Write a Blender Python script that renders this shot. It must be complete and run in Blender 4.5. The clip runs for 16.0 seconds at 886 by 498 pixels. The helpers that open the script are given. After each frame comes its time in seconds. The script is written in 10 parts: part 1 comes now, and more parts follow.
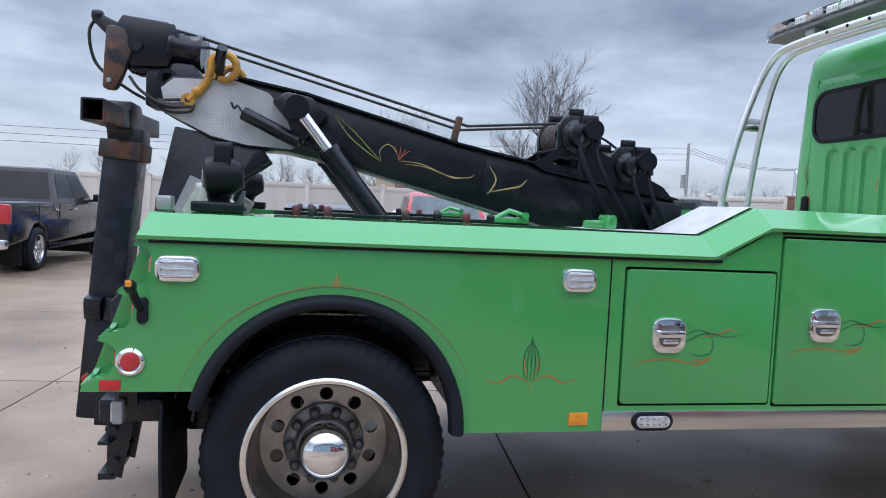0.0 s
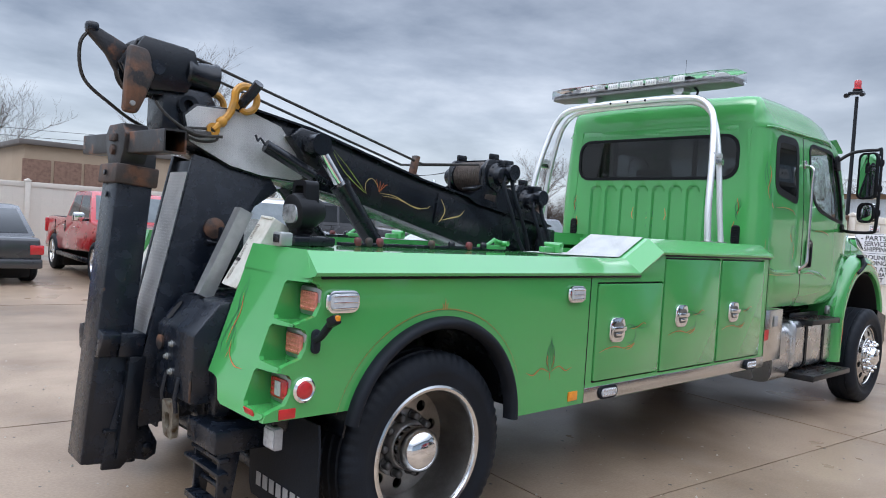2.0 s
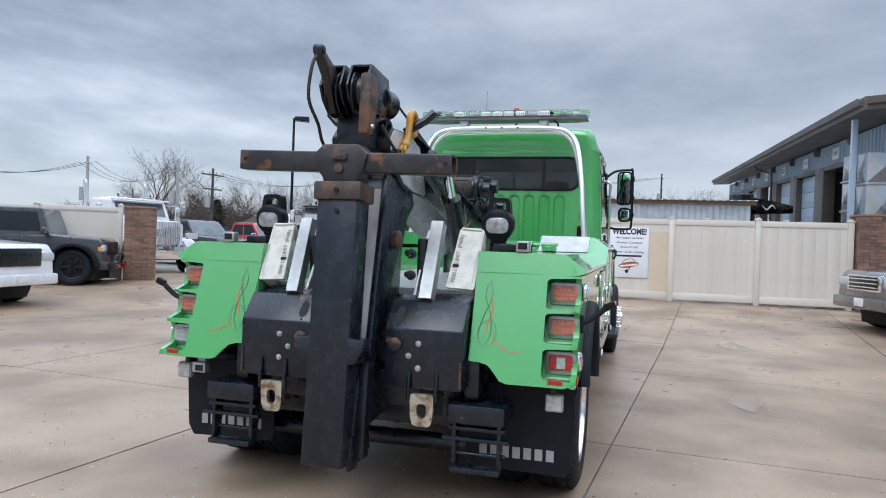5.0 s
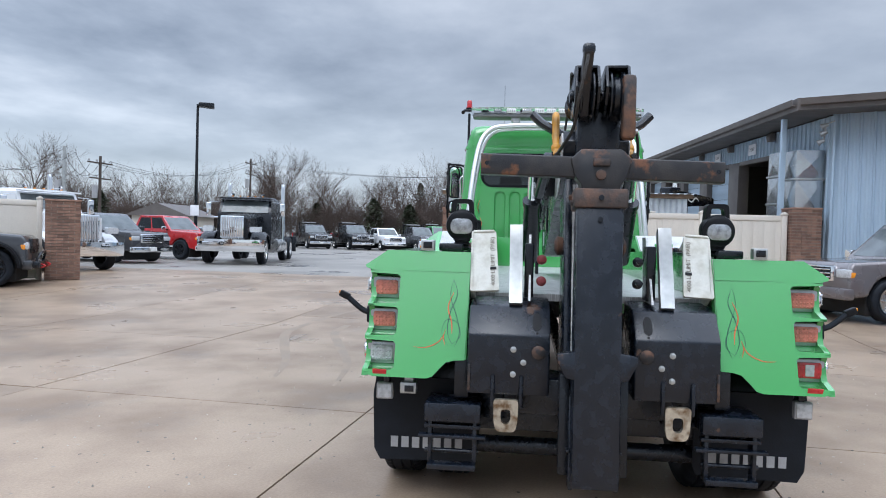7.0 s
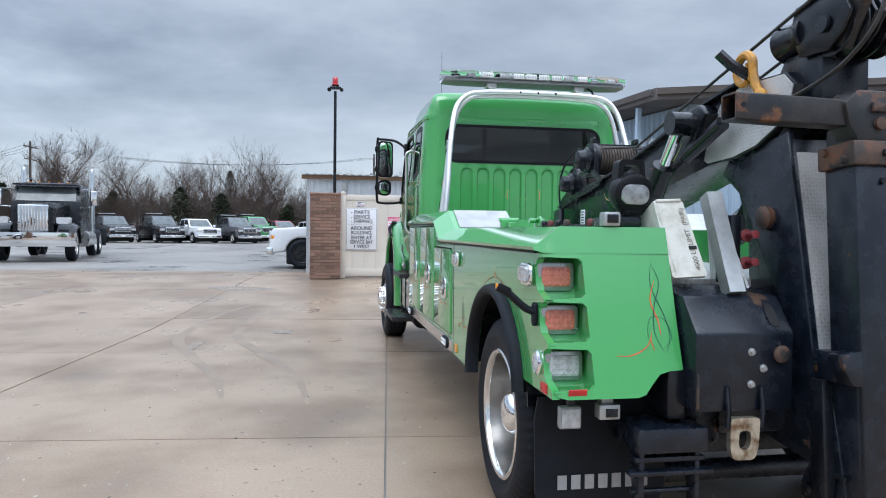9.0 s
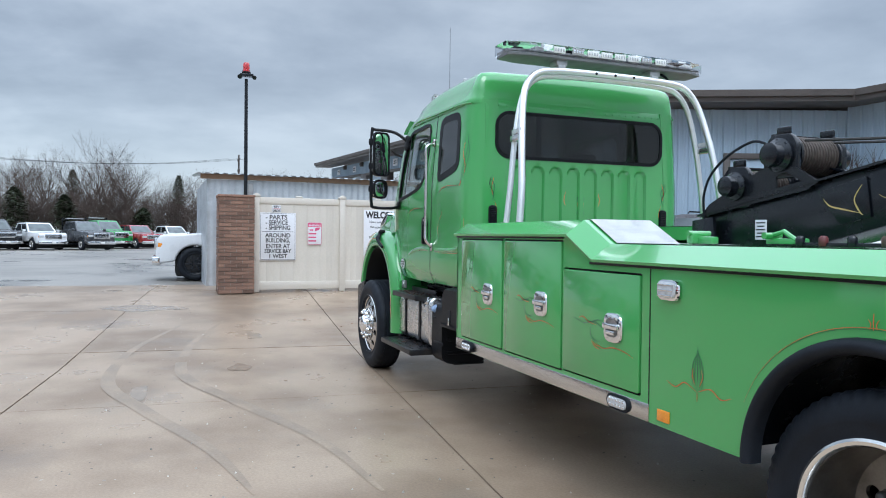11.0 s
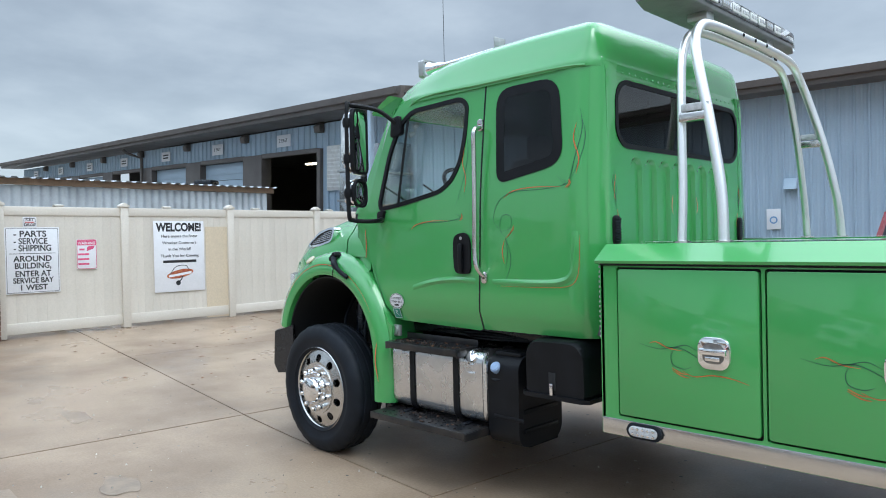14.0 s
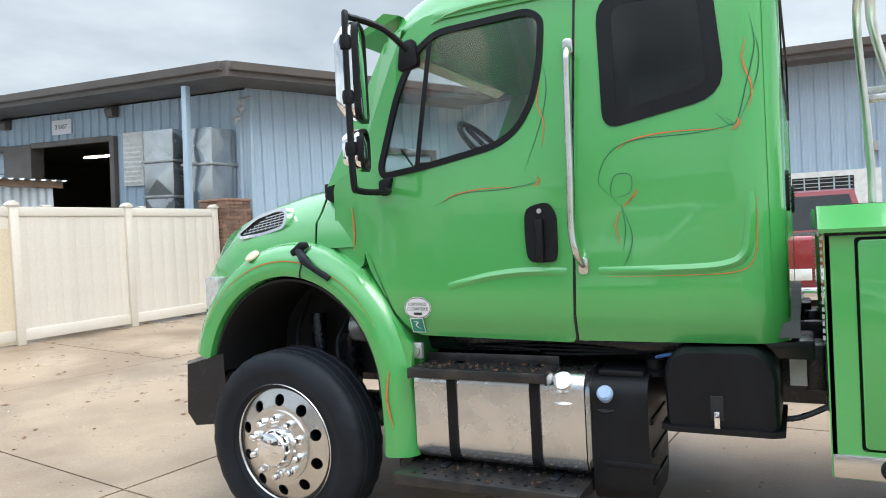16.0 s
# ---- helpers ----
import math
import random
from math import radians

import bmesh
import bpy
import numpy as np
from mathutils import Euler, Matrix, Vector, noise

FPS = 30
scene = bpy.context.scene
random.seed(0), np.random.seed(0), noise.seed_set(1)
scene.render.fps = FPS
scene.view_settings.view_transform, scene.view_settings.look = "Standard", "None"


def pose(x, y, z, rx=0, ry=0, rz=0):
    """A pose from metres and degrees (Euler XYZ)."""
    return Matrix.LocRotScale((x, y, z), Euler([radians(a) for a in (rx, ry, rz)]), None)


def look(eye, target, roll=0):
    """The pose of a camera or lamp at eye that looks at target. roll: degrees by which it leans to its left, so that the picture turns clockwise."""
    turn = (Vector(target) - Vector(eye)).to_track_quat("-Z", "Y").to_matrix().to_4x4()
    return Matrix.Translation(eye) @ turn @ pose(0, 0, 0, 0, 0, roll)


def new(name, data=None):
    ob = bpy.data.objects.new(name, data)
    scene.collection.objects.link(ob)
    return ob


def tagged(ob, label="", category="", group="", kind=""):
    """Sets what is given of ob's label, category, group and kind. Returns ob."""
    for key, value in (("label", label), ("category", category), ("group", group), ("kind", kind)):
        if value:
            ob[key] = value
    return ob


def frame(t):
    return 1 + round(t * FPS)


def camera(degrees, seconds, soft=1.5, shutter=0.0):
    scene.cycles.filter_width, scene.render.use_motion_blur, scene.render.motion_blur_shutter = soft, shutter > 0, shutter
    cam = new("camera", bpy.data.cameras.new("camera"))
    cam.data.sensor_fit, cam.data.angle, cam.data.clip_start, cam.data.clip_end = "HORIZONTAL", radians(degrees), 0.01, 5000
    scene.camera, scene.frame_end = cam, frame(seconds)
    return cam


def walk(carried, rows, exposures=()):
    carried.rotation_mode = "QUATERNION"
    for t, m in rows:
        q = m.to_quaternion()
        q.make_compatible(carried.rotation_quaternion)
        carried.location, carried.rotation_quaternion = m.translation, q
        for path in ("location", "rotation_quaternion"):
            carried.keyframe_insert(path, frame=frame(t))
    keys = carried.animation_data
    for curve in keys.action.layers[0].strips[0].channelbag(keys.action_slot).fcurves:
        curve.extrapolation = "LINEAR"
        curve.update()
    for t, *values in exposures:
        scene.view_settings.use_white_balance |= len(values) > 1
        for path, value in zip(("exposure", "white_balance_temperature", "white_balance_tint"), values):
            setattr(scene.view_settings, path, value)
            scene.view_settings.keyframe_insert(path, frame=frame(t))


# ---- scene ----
cam = camera(64.2, 16.0, 1.0)
PATH = [
    (0, (0.996, -3.998, 1.522), (1.378, -2.039, 1.404), 2.79),
    (0.5, (0.525, -3.978, 1.514), (1.298, -2.136, 1.415), 3.17),
    (1, (-0.037, -3.92, 1.557), (1.041, -2.238, 1.469), 3.52),
    (1.5, (-0.609, -3.847, 1.565), (0.613, -2.265, 1.499), 3.36),
    (2, (-1.144, -3.673, 1.59), (0.2, -2.193, 1.522), 3.58),
    (2.5, (-1.639, -3.483, 1.622), (-0.138, -2.163, 1.566), 3.3),
    (3, (-2.04, -3.167, 1.639), (-0.325, -2.139, 1.597), 3.5),
    (3.5, (-2.479, -2.835, 1.657), (-0.625, -2.083, 1.635), 3.18),
    (4, (-2.872, -2.398, 1.658), (-0.958, -1.817, 1.644), 2.89),
    (4.5, (-3.248, -1.933, 1.611), (-1.321, -1.395, 1.598), 2.18),
    (5, (-3.401, -1.499, 1.484), (-1.473, -0.968, 1.47), 1.94),
    (5.2, (-3.43, -1.326, 1.44), (-1.503, -0.789, 1.423), 1.93),
    (7.3, (-3.553, 0.685, 1.554), (-1.557, 0.79, 1.518), 1.4),
    (7.5, (-3.474, 0.868, 1.563), (-1.474, 0.905, 1.526), 1.36),
    (8, (-3.223, 1.342, 1.558), (-1.225, 1.253, 1.519), 1.19),
    (8.5, (-2.843, 1.743, 1.524), (-0.857, 1.515, 1.479), 0.8),
    (9, (-2.417, 2.116, 1.427), (-0.448, 1.771, 1.376), 0.63),
    (9.2, (-2.264, 2.26, 1.409), (-0.302, 1.875, 1.359), 0.68),
    (11.3, (-0.201, 3.55, 1.517), (1.575, 2.631, 1.492), 0.56),
    (11.5, (0.001, 3.655, 1.581), (1.678, 2.566, 1.565), 0.43),
    (12, (0.539, 3.867, 1.714), (2.05, 2.556, 1.698), -0.18),
    (12.5, (1.052, 4.088, 1.79), (2.554, 2.767, 1.771), -0.62),
    (13, (1.563, 4.237, 1.796), (3.055, 2.906, 1.772), -1.0),
    (13.5, (2.1, 4.36, 1.721), (3.574, 3.009, 1.698), -1.14),
    (14, (2.638, 4.413, 1.627), (4.05, 2.996, 1.601), -1.27),
    (14.5, (3.232, 4.412, 1.577), (4.503, 2.869, 1.54), -1.59),
    (15, (3.795, 4.428, 1.57), (4.927, 2.779, 1.53), -1.81),
    (15.5, (4.357, 4.281, 1.543), (5.362, 2.553, 1.492), -2.45),
    (16, (4.726, 4.107, 1.553), (5.636, 2.326, 1.512), -3.0),
]
walk(cam, [(t, look(eye, target, roll)) for t, eye, target, roll in PATH],
     ((0, 0.10, 5950, 13), (1.0, 0.26, 6400, 12), (2.0, 0.20, 6250, 12), (3.5, 0.13, 6150, 11), (8, 0.18, 6100, 10), (12.5, 0.20, 6000, 5), (14.5, 0.33, 6250, 4), (16, 0.71, 6750, 5)))

# ---- sky and light ----
def build_world():
    w = bpy.data.worlds.new("overcast_sky")
    scene.world = w
    w.use_nodes = True
    nt = w.node_tree
    nt.nodes.clear()
    N, K = nt.nodes.new, nt.links.new
    out, bg = N("ShaderNodeOutputWorld"), N("ShaderNodeBackground")
    sky = N("ShaderNodeTexSky")
    sky.sky_type, sky.sun_disc = "NISHITA", False
    sky.sun_elevation, sky.sun_rotation = radians(42), radians(200)
    tc, sep = N("ShaderNodeTexCoord"), N("ShaderNodeSeparateXYZ")
    K(tc.outputs["Generated"], sep.inputs[0])
    # cloud deck: directions laid on a flat layer overhead
    up = N("ShaderNodeMath"); up.operation = "ADD"; up.inputs[1].default_value = 0.16
    K(sep.outputs["Z"], up.inputs[0])
    top = N("ShaderNodeMath"); top.operation = "MAXIMUM"; top.inputs[1].default_value = 0.05
    K(up.outputs[0], top.inputs[0])
    co = N("ShaderNodeCombineXYZ")
    for i, ax in enumerate("XY"):
        d = N("ShaderNodeMath"); d.operation = "DIVIDE"
        K(sep.outputs[ax], d.inputs[0]); K(top.outputs[0], d.inputs[1]); K(d.outputs[0], co.inputs[i])
    n1 = N("ShaderNodeTexNoise")
    n1.inputs["Scale"].default_value, n1.inputs["Detail"].default_value = 0.85, 9
    n1.inputs["Roughness"].default_value, n1.inputs["Distortion"].default_value = 0.52, 0.35
    n2 = N("ShaderNodeTexNoise")
    n2.inputs["Scale"].default_value, n2.inputs["Detail"].default_value = 2.6, 7
    n2.inputs["Roughness"].default_value = 0.55
    K(co.outputs[0], n1.inputs["Vector"]); K(co.outputs[0], n2.inputs["Vector"])
    mx = N("ShaderNodeMix"); mx.inputs[0].default_value = 0.33
    K(n1.outputs["Fac"], mx.inputs[2]); K(n2.outputs["Fac"], mx.inputs[3])
    ramp = N("ShaderNodeValToRGB")
    cr = ramp.color_ramp
    cr.elements[0].position, cr.elements[0].color = 0.36, (0.215, 0.25, 0.31, 1)
    cr.elements[1].position, cr.elements[1].color = 0.66, (0.72, 0.76, 0.82, 1)
    e = cr.elements.new(0.5); e.color = (0.41, 0.455, 0.525, 1)
    K(mx.outputs[0], ramp.inputs[0])
    # the deck is thicker and more even on one side
    side = N("ShaderNodeVectorMath"); side.operation = "DOT_PRODUCT"; side.inputs[1].default_value = (0.55, -0.83, 0.0)
    K(tc.outputs["Generated"], side.inputs[0])
    ev = N("ShaderNodeMapRange"); ev.interpolation_type = "SMOOTHSTEP"
    ev.inputs[1].default_value, ev.inputs[2].default_value, ev.inputs[4].default_value = -0.1, 0.75, 0.55
    K(side.outputs["Value"], ev.inputs[0])
    even = N("ShaderNodeMix"); even.data_type = "RGBA"
    K(ev.outputs[0], even.inputs[0]); K(ramp.outputs[0], even.inputs[6]); even.inputs[7].default_value = (0.36, 0.395, 0.45, 1)
    # paler towards the horizon
    hz = N("ShaderNodeMapRange"); hz.inputs[1].default_value, hz.inputs[2].default_value = 0.0, 0.22
    hz.inputs[3].default_value, hz.inputs[4].default_value = 0.7, 0.0
    K(sep.outputs["Z"], hz.inputs[0])
    m2 = N("ShaderNodeMix"); m2.data_type = "RGBA"
    K(hz.outputs[0], m2.inputs[0]); K(even.outputs[2], m2.inputs[6]); m2.inputs[7].default_value = (0.64, 0.70, 0.75, 1)
    # a little clear-sky colour through the deck
    sc = N("ShaderNodeVectorMath"); sc.operation = "SCALE"; sc.inputs[3].default_value = 0.02
    K(sky.outputs[0], sc.inputs[0])
    ad = N("ShaderNodeVectorMath"); ad.operation = "ADD"
    K(m2.outputs[2], ad.inputs[0]); K(sc.outputs[0], ad.inputs[1])
    # an overcast deck is brightest overhead
    zen = N("ShaderNodeMapRange"); zen.interpolation_type = "SMOOTHSTEP"
    zen.inputs[1].default_value, zen.inputs[2].default_value, zen.inputs[3].default_value, zen.inputs[4].default_value = 0.34, 0.72, 1.0, ZENITH
    K(sep.outputs["Z"], zen.inputs[0])
    lit = N("ShaderNodeVectorMath"); lit.operation = "SCALE"
    K(ad.outputs[0], lit.inputs[0]); K(zen.outputs[0], lit.inputs[3])
    K(lit.outputs[0], bg.inputs[0]); bg.inputs[1].default_value = SKY
    K(bg.outputs[0], out.inputs[0])


SKY, ZENITH, SUN = 0.9, 4.2, 0.9
build_world()
sun = new("sun", bpy.data.lights.new("sun", "SUN"))
sun.data.energy, sun.data.angle, sun.data.color = SUN, radians(30), (1.0, 0.985, 0.965)
sun.matrix_world = look((0, 0, 20), (13, -3.5, 0))


# ---- materials ----
def material(name, color, rough=0.5, metal=0.0, dark=0.8, grain=40.0, stain=3.0, bump=0.1, spec=0.5, coat=0.0, tint=None, amount=0.5, rvar=0.1, island=0.0, obrand=0.0, trans=0.0, detail=4.0, rust=None, wet=0.0, specks=0.0):
    """Principled surface: base colour varied by a fine grain and a coarse stain, with fine relief."""
    m = bpy.data.materials.new(name)
    m.use_nodes = True
    nt = m.node_tree
    N, K = nt.nodes.new, nt.links.new
    p = nt.nodes["Principled BSDF"]
    p.inputs["Metallic"].default_value = metal
    p.inputs["Specular IOR Level"].default_value = spec
    p.inputs["Coat Weight"].default_value = coat
    p.inputs["Coat Roughness"].default_value = 0.04
    p.inputs["Transmission Weight"].default_value = trans
    tc = N("ShaderNodeTexCoord")
    fine, coarse = N("ShaderNodeTexNoise"), N("ShaderNodeTexNoise")
    fine.inputs["Scale"].default_value, fine.inputs["Detail"].default_value = grain, detail
    coarse.inputs["Scale"].default_value, coarse.inputs["Detail"].default_value = stain, 6
    for n in (fine, coarse):
        K(tc.outputs["Object"], n.inputs["Vector"])
    lo = tint or tuple(c * dark for c in color)
    mx = N("ShaderNodeMix"); mx.data_type = "RGBA"
    mx.inputs[6].default_value, mx.inputs[7].default_value = (*color, 1), (*lo, 1)
    rg = N("ShaderNodeMapRange"); rg.inputs[1].default_value, rg.inputs[2].default_value = 0.42, 0.68
    rg.inputs[4].default_value = amount * 1.6
    K(coarse.outputs["Fac"], rg.inputs[0]); K(rg.outputs[0], mx.inputs[0])
    m3 = N("ShaderNodeMix"); m3.data_type = "RGBA"; m3.blend_type = "MULTIPLY"; m3.inputs[0].default_value = 1
    g = N("ShaderNodeMapRange"); g.inputs[3].default_value, g.inputs[4].default_value = 1 - 0.35 * amount, 1 + 0.35 * amount
    K(fine.outputs["Fac"], g.inputs[0])
    K(mx.outputs[2], m3.inputs[6]); K(g.outputs[0], m3.inputs[7])
    last = m3.outputs[2]
    if island or obrand:
        src = N("ShaderNodeNewGeometry").outputs["Random Per Island"] if island else N("ShaderNodeObjectInfo").outputs["Random"]
        a = island or obrand
        r2 = N("ShaderNodeMapRange"); r2.inputs[3].default_value, r2.inputs[4].default_value = 1 - a, 1 + a
        m4 = N("ShaderNodeMix"); m4.data_type = "RGBA"; m4.blend_type = "MULTIPLY"; m4.inputs[0].default_value = 1
        K(src, r2.inputs[0]); K(last, m4.inputs[6]); K(r2.outputs[0], m4.inputs[7])
        last = m4.outputs[2]
    if rust:
        rc, r0, r1, rs = rust
        n3 = N("ShaderNodeTexNoise"); n3.inputs["Scale"].default_value, n3.inputs["Detail"].default_value, n3.inputs["Roughness"].default_value = rs, 9, 0.62
        K(tc.outputs["Object"], n3.inputs["Vector"])
        r3 = N("ShaderNodeMapRange"); r3.inputs[1].default_value, r3.inputs[2].default_value = r0, r1
        K(n3.outputs["Fac"], r3.inputs[0])
        m5 = N("ShaderNodeMix"); m5.data_type = "RGBA"
        K(r3.outputs[0], m5.inputs[0]); K(last, m5.inputs[6]); m5.inputs[7].default_value = (*rc, 1)
        last = m5.outputs[2]
    if specks:
        # grit and leaf crumbs
        vo = N("ShaderNodeTexVoronoi"); vo.inputs["Scale"].default_value = specks
        K(tc.outputs["Object"], vo.inputs["Vector"])
        sp = N("ShaderNodeSeparateColor"); K(vo.outputs["Color"], sp.inputs[0])
        lim = N("ShaderNodeMapRange"); lim.inputs[1].default_value, lim.inputs[2].default_value, lim.inputs[3].default_value, lim.inputs[4].default_value = 0.72, 1.0, 0.0, 0.2
        K(sp.outputs[0], lim.inputs[0])
        lt = N("ShaderNodeMath"); lt.operation = "LESS_THAN"; K(vo.outputs["Distance"], lt.inputs[0]); K(lim.outputs[0], lt.inputs[1])
        tn = N("ShaderNodeValToRGB"); tn.color_ramp.elements[0].color = (0.05, 0.042, 0.035, 1); tn.color_ramp.elements[1].color = (0.42, 0.37, 0.31, 1)
        tn.color_ramp.elements[0].position, tn.color_ramp.elements[1].position = 0.6, 0.75
        K(sp.outputs[1], tn.inputs[0])
        m6 = N("ShaderNodeMix"); m6.data_type = "RGBA"
        K(lt.outputs[0], m6.inputs[0]); K(last, m6.inputs[6]); K(tn.outputs[0], m6.inputs[7])
        last = m6.outputs[2]
    K(last, p.inputs["Base Color"])
    rr = N("ShaderNodeMapRange"); rr.inputs[3].default_value, rr.inputs[4].default_value = max(0.02, rough - rvar), min(1, rough + rvar)
    K(coarse.outputs["Fac"], rr.inputs[0]); K(rr.outputs[0], p.inputs["Roughness"])
    if wet:
        # darker patches hold more water and shine more
        wm = N("ShaderNodeMapRange"); wm.inputs[3].default_value, wm.inputs[4].default_value = 1.0, 1.0 - wet
        K(r3.outputs[0], wm.inputs[0])
        mu = N("ShaderNodeMath"); mu.operation = "MULTIPLY"; K(rr.outputs[0], mu.inputs[0]); K(wm.outputs[0], mu.inputs[1])
        K(mu.outputs[0], p.inputs["Roughness"])
    if bump:
        b = N("ShaderNodeBump"); b.inputs["Strength"].default_value = bump; b.inputs["Distance"].default_value = 0.004
        K(fine.outputs["Fac"], b.inputs["Height"]); K(b.outputs[0], p.inputs["Normal"])
    return m


def glow(name, color, strength):
    m = bpy.data.materials.new(name)
    m.use_nodes = True
    p = m.node_tree.nodes["Principled BSDF"]
    p.inputs["Base Color"].default_value = p.inputs["Emission Color"].default_value = (*color, 1)
    p.inputs["Emission Strength"].default_value = strength
    return m


def glass(name, color, rough=0.02, ior=1.45):
    m = bpy.data.materials.new(name)
    m.use_nodes = True
    p = m.node_tree.nodes["Principled BSDF"]
    p.inputs["Base Color"].default_value = (*color, 1)
    p.inputs["Roughness"].default_value, p.inputs["Transmission Weight"].default_value, p.inputs["IOR"].default_value = rough, 1.0, ior
    return m


def diamond_plate(name):
    """Bright aluminium tread plate: raised lozenges in two directions."""
    m = bpy.data.materials.new(name)
    m.use_nodes = True
    nt = m.node_tree
    N, K = nt.nodes.new, nt.links.new
    p = nt.nodes["Principled BSDF"]
    p.inputs["Metallic"].default_value, p.inputs["Roughness"].default_value = 0.4, 0.40
    tc = N("ShaderNodeTexCoord")
    hs = []
    for turn, off in ((45, 0.0), (-45, 0.5)):
        mp = N("ShaderNodeMapping"); mp.inputs["Rotation"].default_value = (0, 0, radians(turn))
        mp.inputs["Scale"].default_value = (44, 44, 44); mp.inputs["Location"].default_value = (off, off, 0)
        K(tc.outputs["UV"], mp.inputs["Vector"])
        fr = N("ShaderNodeVectorMath"); fr.operation = "FRACTION"; K(mp.outputs[0], fr.inputs[0])
        sb = N("ShaderNodeVectorMath"); sb.operation = "SUBTRACT"; sb.inputs[1].default_value = (0.5, 0.5, 0); K(fr.outputs[0], sb.inputs[0])
        ml = N("ShaderNodeVectorMath"); ml.operation = "MULTIPLY"; ml.inputs[1].default_value = (2.15, 9.5, 0); K(sb.outputs[0], ml.inputs[0])
        ln = N("ShaderNodeVectorMath"); ln.operation = "LENGTH"; K(ml.outputs[0], ln.inputs[0])
        st = N("ShaderNodeMapRange"); st.inputs[1].default_value, st.inputs[2].default_value = 1.0, 0.45
        K(ln.outputs["Value"], st.inputs[0]); hs.append(st.outputs[0])
    mxh = N("ShaderNodeMath"); mxh.operation = "MAXIMUM"; K(hs[0], mxh.inputs[0]); K(hs[1], mxh.inputs[1])
    nz = N("ShaderNodeTexNoise"); nz.inputs["Scale"].default_value = 9; K(tc.outputs["Object"], nz.inputs["Vector"])
    cr = N("ShaderNodeValToRGB"); cr.color_ramp.elements[0].color = (0.44, 0.435, 0.425, 1); cr.color_ramp.elements[1].color = (0.62, 0.615, 0.60, 1)
    cr.color_ramp.elements[0].position, cr.color_ramp.elements[1].position = 0.3, 0.6
    K(nz.outputs["Fac"], cr.inputs[0])
    # lozenges coloured paler than the plate: their highlights are painted in
    m4 = N("ShaderNodeMix"); m4.data_type = "RGBA"; K(mxh.outputs[0], m4.inputs[0])
    K(cr.outputs[0], m4.inputs[6]); m4.inputs[7].default_value = (0.76, 0.755, 0.74, 1)
    K(m4.outputs[2], p.inputs["Base Color"])
    b = N("ShaderNodeBump"); b.inputs["Strength"].default_value = 0.7; b.inputs["Distance"].default_value = 0.003
    K(mxh.outputs[0], b.inputs["Height"]); K(b.outputs[0], p.inputs["Normal"])
    return m


GREEN = material("green_paint", (0.066, 0.348, 0.088), 0.24, coat=1.0, dark=0.93, grain=900, stain=1.2, bump=0.01, amount=0.12, rvar=0.05)
BLACK = material("black_enamel", (0.0048, 0.0063, 0.0096), 0.25, spec=0.45, tint=(0.0105, 0.0125, 0.0160), grain=120, stain=9, bump=0.12, rvar=0.14, amount=0.5, detail=8)
BLACK_WORN = material("worn_black_steel", (0.0045, 0.0072, 0.0128), 0.26, spec=0.52, tint=(0.0100, 0.0142, 0.0225), grain=260, stain=14, bump=0.2, amount=0.7, rvar=0.16, detail=9, rust=((0.10, 0.056, 0.036), 0.66, 0.70, 5.6))
RUBBER = material("tyre_rubber", (0.0080, 0.0102, 0.0142), 0.58, spec=0.22, dark=1.9, grain=90, stain=6, bump=0.25, amount=0.4)
PLASTIC = material("black_plastic", (0.0065, 0.007, 0.0085), 0.42, spec=0.2, dark=1.5, grain=300, stain=8, bump=0.15)
CHROME = material("chrome", (0.88, 0.89, 0.9), 0.05, 1.0, dark=0.9, grain=200, stain=6, bump=0.0, amount=0.1, rvar=0.03)
ALU = material("polished_aluminium", (0.66, 0.65, 0.63), 0.24, 1.0, dark=0.75, grain=120, stain=9, bump=0.03, amount=0.25, rvar=0.08)
STEEL = material("stainless_strip", (0.66, 0.65, 0.63), 0.22, 1.0, dark=0.85, grain=220, stain=2, bump=0.02, amount=0.2)
TANK = material("brushed_tank_aluminium", (0.70, 0.70, 0.70), 0.27, 1.0, dark=0.7, grain=150, stain=7, bump=0.05, amount=0.3)
RUST = material("rusty_steel", (0.046, 0.034, 0.029), 0.58, tint=(0.17, 0.075, 0.036), grain=70, stain=9, bump=0.5, amount=0.6, rust=((0.018, 0.017, 0.018), 0.53, 0.60, 7.0))
RUSTY_BLACK = material("black_steel_with_rust", (0.013, 0.0135, 0.016), 0.42, tint=(0.034, 0.03, 0.028), grain=160, stain=8, bump=0.3, amount=0.6, rvar=0.2, detail=8, rust=((0.15, 0.062, 0.028), 0.545, 0.62, 5.5))
GALV = material("galvanised_steel", (0.48, 0.49, 0.48), 0.4, 0.7, dark=0.7, grain=30, stain=9, bump=0.1)
TREAD = diamond_plate("tread_plate")
YELLOW = material("yellow_hook_paint", (0.58, 0.27, 0.025), 0.42, tint=(0.2, 0.12, 0.05), grain=60, stain=14, bump=0.25, amount=0.4)
WHITE_PAINT = material("white_paint", (0.78, 0.78, 0.76), 0.4, tint=(0.5, 0.48, 0.42), grain=60, stain=8, bump=0.08, amount=0.25)
WHITE_PLATE = material("off_white_coating", (0.66, 0.65, 0.58), 0.5, tint=(0.4, 0.37, 0.28), grain=60, stain=12, bump=0.12, amount=0.4)
CABLE = material("wire_rope", (0.05, 0.046, 0.042), 0.55, 0.3, dark=0.5, grain=400, stain=30, bump=0.8)
BROWN_ROPE = material("oiled_winch_rope", (0.075, 0.055, 0.043), 0.6, 0.2, dark=0.5, grain=300, stain=30, bump=0.8)
